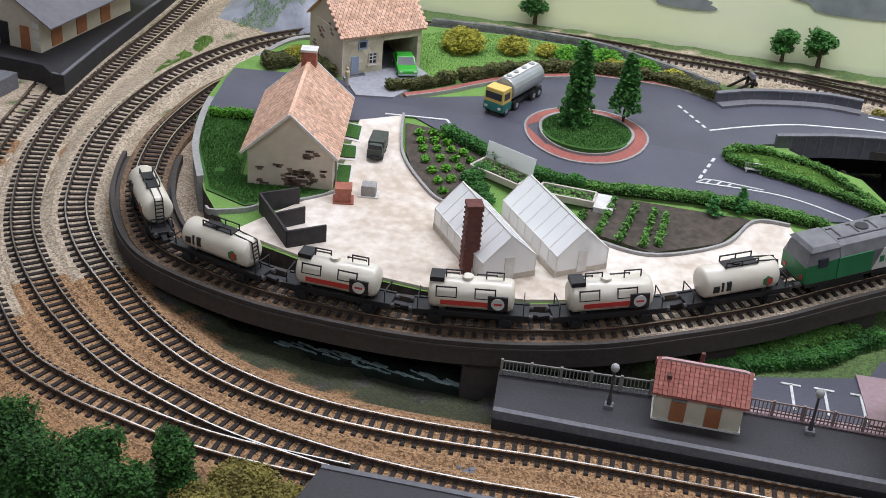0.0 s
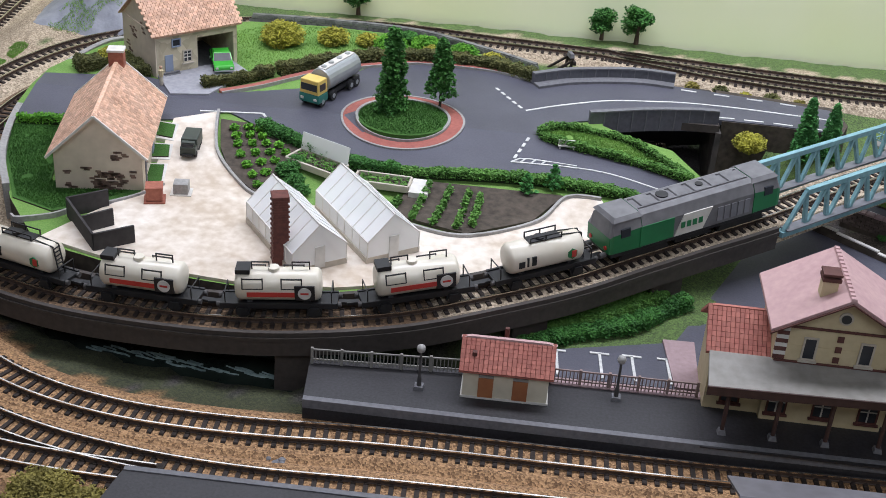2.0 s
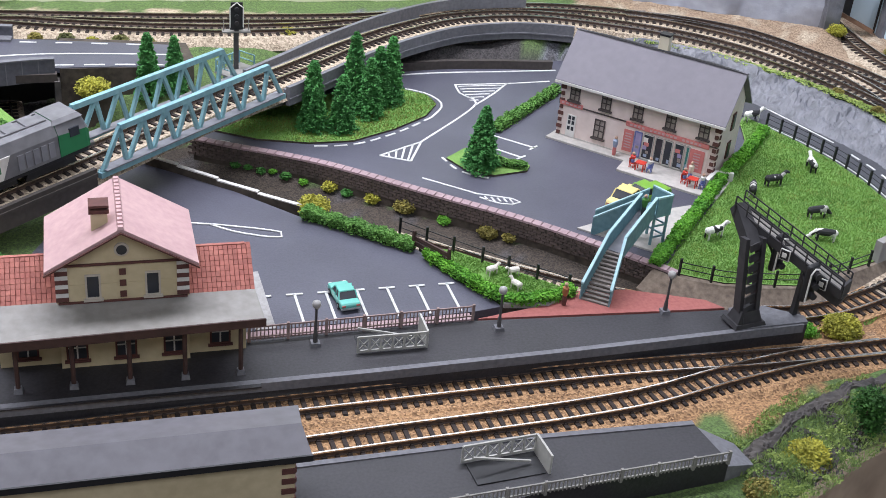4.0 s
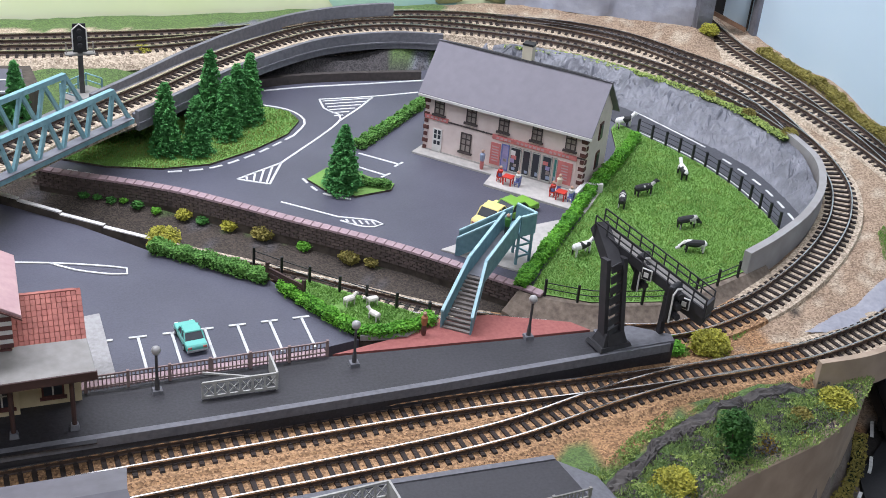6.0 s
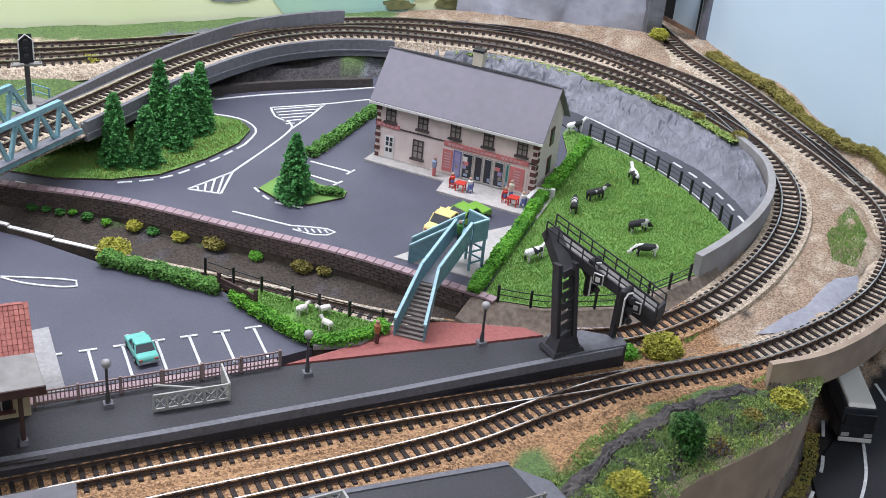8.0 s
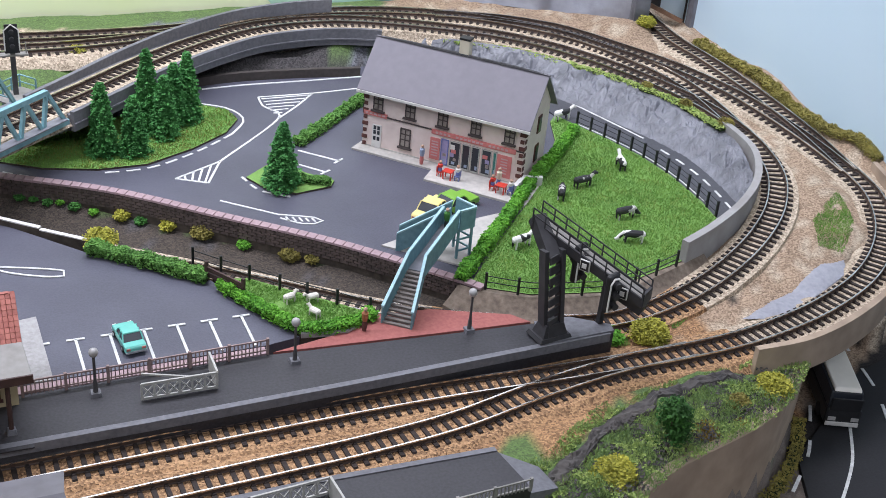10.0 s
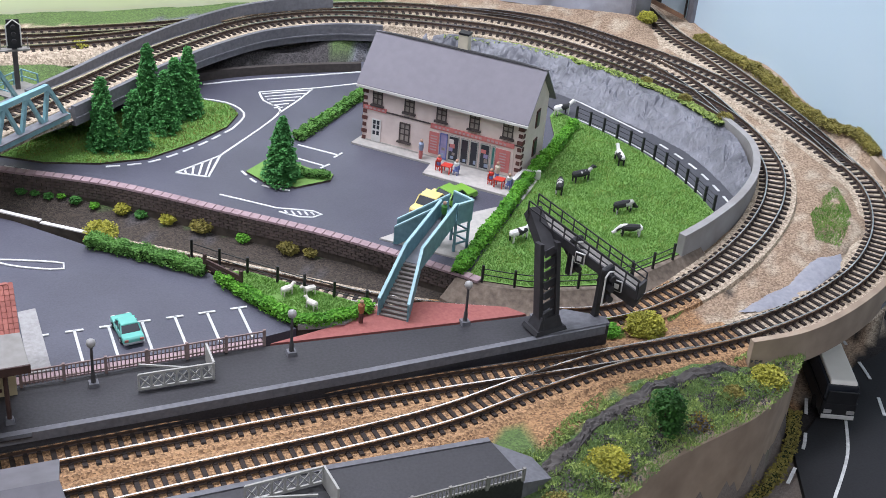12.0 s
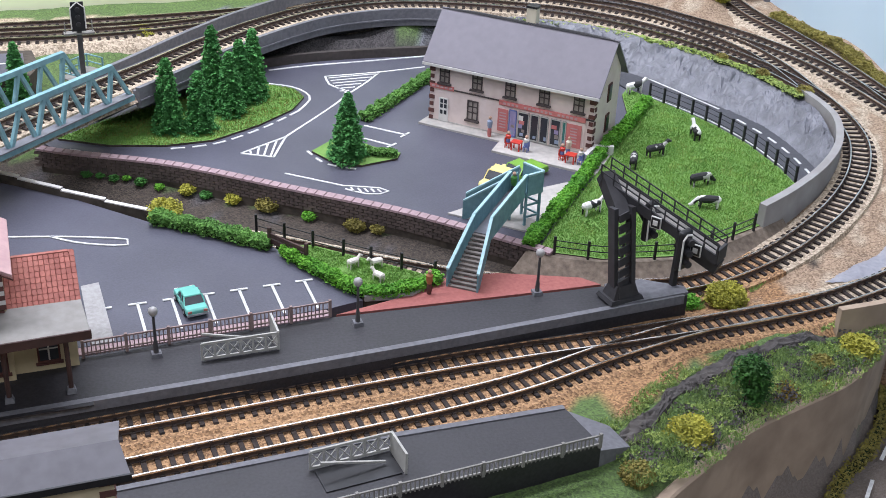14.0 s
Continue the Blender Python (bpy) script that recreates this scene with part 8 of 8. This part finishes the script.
s.box((46.2, 0, 3.4), (1.6, 26, 3.6))
part("bumper", s, OFFWHITE, root, bevel=0.5)
for x in (-28, 28):
    for sg in (-1, 1):
        s = Shape()
        s.cyl((x, sg * 12.4 - 2, 5.6), 5.6, 4, 16, axis="y")
        part("wheel", s, RUBBER, root)
for sg in (-1, 1):
    s = Shape()
    s.box((47, sg * 9, 9), (0.8, 6, 3))
    part("headlight", s, GLOBE, root)

# fascia below the front slope
s = Shape()
s.sweep(glide([(x, y, -21.5) for x, y in BROW], 8), [(0, -80), (9, -80), (9, -2.5), (7, 0), (1.5, 0), (0, -1.2)])
structure("fascia_wall", s, PLASTER, "smooth grey-brown plaster wall under the front slope", "wall", smooth=False)

# dark rocky ledge between ballast and grass
s = Shape()
run = glide([(x, y, 0) for x, y in LEDGE[:-1]], 2.5)
rows_ = 9
cover = []
for i, p in enumerate(run):
    for j in range(rows_):
        v = j / (rows_ - 1)
        x, y = p[0] + 3 * noise.noise((p[0] * 0.1, v * 3, 2)), p[1] - 3 - (13 + 9 * noise.noise((p[0] * 0.05, 3, 1))) * v + 7 * noise.noise((p[0] * 0.05, 0, 5))
        rough = 2.4 * abs(noise.noise((x * 0.2, y * 0.2, 3))) + 2.0 * noise.noise((x * 0.6, y * 0.6, 1))
        cover.append((x, y, terrain(x, y) + (-1.5 if j in (0, rows_ - 1) else 1.2 + rough)))
s.add(cover, [(i * rows_ + j, (i + 1) * rows_ + j, (i + 1) * rows_ + j + 1, i * rows_ + j + 1) for i in range(len(run) - 1) for j in range(rows_ - 1)])
structure("rock_ledge", s, DARKROCK, "dark rocky ledge above the grassy front slope", "rock")

# front slope planting
RUSTY = leafy("rusty_leaf", (0.42, 0.29, 0.045), (0.17, 0.12, 0.02))
for x, y, r, m in ((597, -42, 14, YELLOW), (562, -50, 8, OLIVE), (440, -92, 15, YELLOW), (392, -116, 11, OLIVE), (525, -66, 10, RUSTY), (556, -64, 5, RUSTY)):
    bush("bush", (x, y, terrain(x, y) - 1), r, m, "lichen bush on the grassy front slope", "slope bushes")
leafy_tree("dark_fir", (492, -72, terrain(492, -72)), 44, 18, SHADY, "dark green bushy fir on the front slope", "slope trees", 3600, 0.9, 0.08, 24)
hedge("road_verge", [(668, -2), (640, -36), (603, -66), (577, -80), (540, -110)], 12, 3, OLIVE, "mossy verge beside the lower road", lambda x, y: -91, dense=0.6, group="verges")
SLOPELEAF = leafy("slope_leaf", (0.32, 0.42, 0.12), (0.12, 0.21, 0.07))
s = Shape()
gv = []
for _ in range(46000):
    x, y = rng.uniform(385, 640), rng.uniform(-130, 0)
    if -15 < y - np.interp(x, LEDGE[:, 0], LEDGE[:, 1]) < -3 or y > np.interp(x, LEDGE[:, 0], LEDGE[:, 1]) + (11 if x < 470 else 1):
        continue
    e = past_edge(x, y)
    if e < 5 and nearest(W2, x, y) > 26 and noise.noise((x * 0.07, y * 0.07, 4)) > rng.uniform(-0.45, 0.0):
        gv.append((x, y, max(terrain(x, y), -15.6) + rng.uniform(0, 1.6)))
s.blades(gv, 2.0)
structure("slope_grass", s, SLOPELEAF, "tufts of scatter grass on the front slope", "grass", kind="stuff")
s = Shape()
s.leaves([p for p in gv if noise.noise((p[0] * 0.06, p[1] * 0.06, 21)) > 0.02][::2], 0.8)
structure("slope_straw", s, STRAWGREEN, "yellowish-green scatter on the front slope", "grass", kind="stuff")
s = Shape()
chips = []
for _ in range(9000):
    x, y = rng.uniform(390, 625), rng.uniform(-120, -20)
    below = np.interp(x, LEDGE[:, 0], LEDGE[:, 1]) - y
    if 8 < below and past_edge(x, y) < 2 and noise.noise((x * 0.07, y * 0.07, 4)) < rng.uniform(-0.25, 0.15):
        chips.append((x, y, max(terrain(x, y), -15.6) + rng.uniform(0.3, 1.4)))
s.leaves(chips, 0.9)
structure("slope_scree", s, DARKROCK, "dark stone chips among the grass of the front slope", "stones", kind="stuff")
root = thing("stone_heap", (-332, -32, terrain(-332, -32)), 0, "small heap of grey stones between the tracks", "stones")
for i in range(7):
    s = Shape()
    q = rng.uniform(2.2, 4.0)
    s.lathe((rng.uniform(-9, 9), rng.uniform(-4, 4), 0), [(q * 0.9, -1), (q, q * 0.25), (q * 0.7, q * 0.6), (q * 0.2, q * 0.75)], 7)
    part("stone", s, ROCK, root)

# ---- far left ----
# goods shed and quay
QUAYBLACK = paint("quay_tar", (0.035, 0.033, 0.036), (0.02, 0.02, 0.022), 200, 0.7, blotch=15)
slab("goods_quay", [(-846, 402), (-828, 386), (-815, 385), (-817, 470), (-816, 590), (-812, 690), (-955, 690), (-955, 412)], 12, 40, QUAYBLACK, "dark goods quay beside the tracks", (), "platform")
root = thing("goods_shed", (-888, 510, 12), 79, "pale goods shed with a grey roof and brown doors", "shed")
gable_house(root, 150, 84, 50, 72, PALEWALL)
gable_roof(root, 150, 84, 50, 72, 28, SHELTER, side=16)
for x in (-50, -10, 30):
    s = Shape()
    s.box((x, -42.4, 2), (16, 1.2, 26))
    part("door", s, BROWNDOOR, root, "brown wooden shed door")
# the middle doorway's darkness is a black panel on the wall
for y in (-24, 2, 26):
    s = Shape()
    s.box((-75.5, y, 1), (1.4, 11, 24))
    part("door", s, BLACK if y == 2 else BROWNDOOR, root, "brown plank shutter" if y != 2 else "black panel standing in for the dark open doorway")
for z in (6, 16, 26):
    s = Shape()
    s.box((-75.4, -38, z), (1.2, 7, 6))
    part("quoin", s, OFFWHITE, root)
slab("low_quay", [(-955, 300), (-874, 315), (-864, 385), (-955, 385)], 8, 40, CONCRETE, "grey low quay at the siding's end", (), "platform")

# rock knoll behind the garage
root = thing("rock_knoll", label="grey plaster rock with patches of grass", category="rock", kind="structure")
s = Shape()
n = 34
vs = []
for j in range(n):
    for i in range(n):
        x, y = -745 + 190 * i / (n - 1), 560 + 130 * j / (n - 1)
        q = max(0, 1 - ((x + 650) / 95) ** 2) * max(0, 1 - ((y - 640) / 72) ** 2)
        vs.append((x, y, terrain(x, y) - 4 + 34 * q + 5 * noise.noise((x * 0.05, y * 0.05, 8)) * (0.3 + q) + 2 * noise.noise((x * 0.15, y * 0.15, 8)) * q))
s.add(vs, [(j * n + i, j * n + i + 1, (j + 1) * n + i + 1, (j + 1) * n + i) for j in range(n - 1) for i in range(n - 1)])
part("rock", s, ROCKPALE, root, smooth=True)

# trees at the near corner, their dim light put into the leaf colour
for x, y, h, r in ((-560, -146, 60, 32), (-592, -122, 52, 30), (-540, -118, 46, 26), (-496, -108, 44, 20), (-520, -165, 56, 30), (-615, -155, 58, 30), (-508, -140, 40, 22)):
    leafy_tree("broad_tree", (x, y, terrain(x, y)), h, r, SHADY, "full dark green broadleaf tree at the layout's edge", "corner trees", 6400, 1.0, 0.12, 26)
for x, y, r in ((-456, -100, 22), (-428, -104, 18), (-470, -128, 22), (-440, -132, 22)):
    bush("bush", (x, y, terrain(x, y)), r, OLIVE, "brown-olive bush at the layout's edge", "corner bushes")

# stream under the viaduct
WATER = paint("stream_water", (0.03, 0.042, 0.034), (0.012, 0.018, 0.016), 40, 0.08, 0.6, blotch=20)
FOAM = paint("stream_foam", (0.42, 0.54, 0.52), (0.14, 0.20, 0.20), 200, 0.4, 0.6)
slab("stream", BROOK, -36.5, 8, WATER, "dark glossy model stream", (), "water")
s = Shape()
for k in range(80):
    q = k / 79
    x0 = -500 + 270 * q + rng.uniform(-4, 4)
    y0 = 97 - 12 * min(1, q * 2.2) + 20 * max(0, q - 0.55) + rng.normal(0, 2.5) - 3
    w = rng.uniform(0.25, 0.9)
    s.sweep(glide([(x0, y0, -35.9), (x0 + 7, y0 - 2 + rng.normal(0, 1), -35.7), (x0 + rng.uniform(9, 16), y0 - 3, -35.9)], 3), [(-w, -0.5), (w, -0.5), (w * 0.4, 0.5), (-w * 0.4, 0.5)])
structure("stream_foam", s, FOAM, "white-green ripples on the stream", "water", kind="stuff")

# grass and edging of the far corner
tufts("corner_turf", [(-752, 440), (-750, 490), (-738, 546), (-722, 547), (-728, 480), (-742, 436)], lambda x, y: terrain(x, y) + 0.8, 2600, TURF, "strip of scatter grass between the curving tracks", gap=-0.15)
tufts("knoll_turf", [(-715, 575), (-690, 625), (-650, 640), (-640, 600), (-690, 560)], lambda x, y: terrain(x, y) - 2 + 34 * max(0, 1 - ((x + 650) / 95) ** 2) * max(0, 1 - ((y - 640) / 72) ** 2), 2200, TURF, "patch of scatter grass on the grey rock", gap=-0.05)
s = Shape()
s.sweep(lift([(-828, 386.5), (-816, 386), (-818, 470), (-817, 590), (-813, 690)], 12), [(-0.5, -3), (3, -3), (3, 0.8), (-0.5, 0.8)])
structure("quay_edge", s, CONCRETE, "pale worn edging of the goods quay", "platform edge")

# ---- the train on the viaduct ----
ROUTE = glide(T4, 2.0)
STEP = np.r_[0, np.cumsum(np.linalg.norm(np.diff(ROUTE, axis=0), axis=1))]


def on_route(d):
    return np.array([np.interp(d, STEP, ROUTE[:, j]) for j in range(3)])


def route_pose(d, reach):
    """The pose of a vehicle whose middle is d along the route, on wheels reach apart."""
    a, b = on_route(d - reach), on_route(d + reach)
    c, v = (a + b) / 2, b - a
    return Matrix.Translation(c * MM) @ Vector(v).to_track_quat("X", "Z").to_matrix().to_4x4()


TANKWHITE = paint("tank_cream", (0.78, 0.73, 0.62), (0.70, 0.64, 0.52), 60, 0.3, coat=0.2)
LOGORED = paint("logo_red", (0.55, 0.05, 0.04), (0.48, 0.04, 0.03), 60, 0.4)
LOCODARK = paint("loco_side_grey", (0.19, 0.188, 0.195), (0.13, 0.128, 0.135), 120, 0.5)


def wheelset(root, x, mat=BLACK):
    s = Shape()
    for y in (-8.25, 8.25):
        s.cyl((x, y - 1.2, 5.2), 5.2, 2.4, 16, axis="y")
    s.cyl((x, -11, 5.2), 1.0, 22, 8, axis="y")
    return part("wheelset", s, mat, root)


def tank_wagon(kind):
    root = thing("tank_wagon", (0, 0, 0), 0, "cream tank wagon with dark platform and a red badge" if kind == "plain" else "cream tank wagon with ladders, red stripe and oval badge", "wagon", "tank wagons")
    s = Shape()
    s.box((0, 0, 7.5), (82, 14, 3))
    for y in (-8, 8):
        s.box((0, y, 7), (82, 2, 4.4))
    part("underframe", s, BLACK, root, bevel=0.3)
    for x in (-25, 25):
        wheelset(root, x)
        s = Shape()
        for y in (-10.6, 10.6):
            s.box((x, y, 3.4), (9, 1.6, 5), top=0.7)
        part("axle_guard", s, BLACK, root)
    s = Shape()
    r = 11.6
    s.lathe((-30, 0, 22.5), [(r * 0.55, 0), (r * 0.86, 0.8), (r, 3), (r, 57), (r * 0.86, 59.2), (r * 0.55, 60)], 26, "x")
    part("tank", s, TANKWHITE, root, smooth=True)
    for x in (-20, 20):
        s = Shape()
        s.box((x, 0, 10.4), (4, 15, 3.4), top=0.8)
        part("saddle", s, BLACK, root)
    for x in (-41, 41):
        for y in (-6, 6):
            s = Shape()
            s.cyl((x - (2.5 if x < 0 else -0.2), y, 9), 1.9, 2.4, 10, axis="x")
            part("buffer", s, IRON, root)
        s = Shape()
        s.box((x + (5 if x > 0 else -5), 0, 6.5), (9, 4, 2))
        part("coupler", s, BLACK, root)
    s = Shape()
    s.cyl((-3, 0, 33), 4, 3, 14)
    part("dome", s, TANKWHITE if kind != "plain" else BLACK, root)
    if kind == "plain":
        s = Shape()
        s.box((0, 0, 34), (26, 9, 0.9))
        for y in (-5, 5):
            s.box((0, y, 38), (26, 0.8, 0.8))
            for x in (-12.6, 0, 12.6):
                s.box((x, y, 34), (0.8, 0.8, 4.4))
        part("walkway", s, BLACK, root, "black walkway on the tank top")
        s = Shape()
        for y in (-3, 3):
            s.beam((13, y, 35), (30, y, 33), 0.8, 0.8)
            s.beam((30, y, 33), (33.5, y, 9), 0.8, 0.8)
        for k in range(8):
            s.box((30.4 + k * 0.4, 0, 31 - k * 3), (0.7, 6, 0.7))
        part("ladder", s, BLACK, root)
        for sy in (-1, 1):
            s = Shape()
            for k, (w, tall) in enumerate(((4.8, 5.0), (1.5, 7.2), (3.6, 7.2))):
                s.box((sy * 17 - sy * (k - 1) * 4.9, sy * 11.1, 19.5), (w, 1.6, tall))
            part("badge_bar", s, BLACK, root, "dark bars in place of a name")
            s = Shape()
            s.cyl((sy * -19, sy * 11.2 - 0.8, 22.0), 4.2, 1.6, 6, axis="y")
            badge = part("badge", s, GREEN, root, "green and red six-sided badge")
            s = Shape()
            s.box((sy * -20, sy * 11.4, 19.4), (3.6, 1.9, 5.4))
            part("badge_half", s, LOGORED, badge)
    else:
        for y in (-10.6, 10.6):
            for x0 in (-17, 10):
                s = Shape()
                for z in (24, 31):
                    s.box((x0, y * (1.04 if z < 28 else 0.92), z), (14, 0.8, 0.8))
                for x in (x0 - 7, x0 + 7):
                    s.beam((x, y * 1.05, 24), (x, y * 0.9, 32), 0.8, 0.8)
                part("handrail", s, BLACK, root, "black guard rail")
            s = Shape()
            s.box((-3, y, 20), (26, 1.6, 1))
            part("step_board", s, BLACK, root)
        for x0 in (-12, 16):
            s = Shape()
            for x in (x0 - 6, x0 + 6):
                s.box((x, 0, 33), (0.8, 0.8, 6.4))
            s.box((x0, 0, 39.3), (12.8, 0.8, 0.8))
            part("top_rail", s, BLACK, root)
        s = Shape()
        s.box((-24, 0, 33), (10, 12, 3.4))
        part("box", s, BLACK, root)
        for sy in (-1, 1):
            s = Shape()
            s.box((-4, sy * 11.3, 18.4), (34, 1.2, 3.6))
            part("stripe", s, LOGORED, root, "red stripe")
            s = Shape()
            s.box((19, sy * 11.2, 16), (14, 1.6, 11))
            board = part("badge_board", s, BLACK, root)
            s = Shape()
            s.cyl((19, sy * 12 - 0.5, 21.5), 4.6, 1.0, 16, axis="y")
            oval_ob = part("oval_badge", s, OFFWHITE, board)
            s = Shape()
            s.box((19, sy * 12.4, 20.9), (5.6, 0.8, 1.4))
            part("badge_bar", s, LOGORED, board)
    for x in (-37, 37):
        s = Shape()
        s.beam((x, -8, 10), (x, -8, 20), 0.7, 0.7)
        s.beam((x, 8, 10), (x, 8, 20), 0.7, 0.7)
        s.box((x, 0, 19.6), (0.7, 16.6, 0.7))
        part("end_rail", s, BLACK, root)
    return root


HEAD = 1030.0
gap = 97.0
made = {}
for i, kind in enumerate(("plain", "striped", "striped", "striped", "plain", "plain")):
    m = route_pose(HEAD - 128 - gap * i, 25)
    if kind in made:
        copy_thing(made[kind], m)
    else:
        made[kind] = tank_wagon(kind)
        made[kind].matrix_basis = m

root = thing("diesel_locomotive", (0, 0, 0), 0, "green, white and grey diesel locomotive hauling tank wagons", "locomotive")
root.matrix_basis = route_pose(HEAD - 0, 45)
LL, W = 158, 33
s = Shape()
s.box((0, 0, 9), (LL - 4, W - 4, 6))
part("underframe", s, BLACK, root, bevel=0.4)
s = Shape()
sec = [(-W / 2, 13), (W / 2, 13), (W / 2, 31), (W / 2 - 3.4, 39), (W / 2 - 7, 41), (-W / 2 + 7, 41), (-W / 2 + 3.4, 39), (-W / 2, 31)]
s.profile(sec, 104, (0, 0, 0), 90)
part("hood", s, LOCODARK, root, "grey body with louvres", bevel=0.4)
for sx in (-1, 1):
    s = Shape()
    v = []
    for x, k, z0 in ((sx * 52, 1.0, 0), (sx * 76, 0.95, -2)):
        v += [(x, y * k, z + (z0 if z > 30 else 0)) for y, z in sec]
    x3 = sx * 79
    n = len(sec)
    v += [(x3, y * 0.9, min(z, 27)) for y, z in sec]
    faces = [tuple(range(n)), tuple(range(2 * n, 3 * n))] + [(j * n + i, j * n + (i + 1) % n, (j + 1) * n + (i + 1) % n, (j + 1) * n + i) for j in (0, 1) for i in range(n)]
    s.add(v, faces)
    s.slots = [0, 0] + [1 if i in (2, 3, 4, 5, 6) else 0 for j in (0, 1) for i in range(n)]
    cab = part("cab", s, [GREEN, LOCODARK], root, "green driving cab", bevel=0.4)
    s = Shape()
    s.box((sx * 77.2, 0, 28), (1.6, W * 0.74, 7), ry=sx * -22)
    part("windscreen", s, WINDOW, cab)
    for y in (-1, 1):
        s = Shape()
        s.box((sx * 66, y * (W / 2 - 0.6), 26), (8, 1.6, 7))
        part("side_window", s, WINDOW, cab)
        s = Shape()
        s.cyl((sx * 79 - (0.2 if sx > 0 else 0.8), y * 10, 17), 1.7, 1.0, 10, axis="x")
        part("lamp", s, OFFWHITE if sx > 0 else LOGORED, cab)
        s = Shape()
        s.cyl((sx * 79 - (0 if sx > 0 else 5), y * 10, 11), 2.2, 5, 10, axis="x")
        part("buffer", s, IRON, cab)
    s = Shape()
    s.box((sx * 63, 0, 38.6), (26, W * 0.86, 2.8), top=0.8)
    part("cab_roof", s, LOCODARK, cab)
for sy in (-1, 1):
    s = Shape()
    s.box((-38, sy * (W / 2 + 0.1), 14), (30, 1.2, 17))
    part("green_panel", s, GREEN, root, "green side panel")
    s = Shape()
    x0 = -22
    s.add([(x0, sy * (W / 2 + 0.9), 14), (x0 + 26, sy * (W / 2 + 0.9), 14), (x0 + 34, sy * (W / 2 + 0.9), 31), (x0 + 8, sy * (W / 2 + 0.9), 31), (x0, sy * (W / 2 - 1), 14), (x0 + 26, sy * (W / 2 - 1), 14), (x0 + 34, sy * (W / 2 - 1), 31), (x0 + 8, sy * (W / 2 - 1), 31)], [(0, 1, 2, 3), (7, 6, 5, 4), (0, 4, 5, 1), (1, 5, 6, 2), (2, 6, 7, 3), (3, 7, 4, 0)])
    panel = part("white_panel", s, OFFWHITE, root, "slanted cream panel with green bars")
    s = Shape()
    for k in range(4):
        s.box((x0 + 7 + k * 5.4, sy * (W / 2 + 1), 20), (3.6, 0.8, 5))
    part("badge_bar", s, GREEN, panel, "green bars in place of a name")
    for k in range(5):
        s = Shape()
        s.box((20 + k * 6.4, sy * (W / 2 + 0.1), 16), (5, 1.0, 12))
        part("louvre", s, LOCOGREY, root)
s = Shape()
for k in range(6):
    s.box((-40 + k * 16, 0, 40.8), (13, 15, 1.4), top=0.9)
for y in (-7, 7):
    s.box((0, y, 41), (100, 1.2, 1))
part("roof_grille", s, LOCODARK, root, "dark grey roof grilles")
for x, r in ((10, 3), (-24, 5)):
    s = Shape()
    s.cyl((x, 0, 42), r, 1.1, 16)
    part("roof_fan", s, BLACK, root)
for x in (-45, 45):
    s = Shape()
    s.box((x, 0, 4), (42, 22, 5))
    for y in (-12, 12):
        s.box((x, y, 3), (44, 2, 6), top=0.9)
    bogie = part("bogie", s, BLACK, root, bevel=0.4)
    for dx in (-13, 13):
        s = Shape()
        for y in (-8.25, 8.25):
            s.cyl((x + dx, y - 1.2, 5.6), 5.6, 2.4, 16, axis="y")
        part("wheelset", s, IRON, bogie)
s = Shape()
s.box((0, 0, 4), (34, 24, 6), top=0.95)
part("fuel_tank", s, BLACK, root)
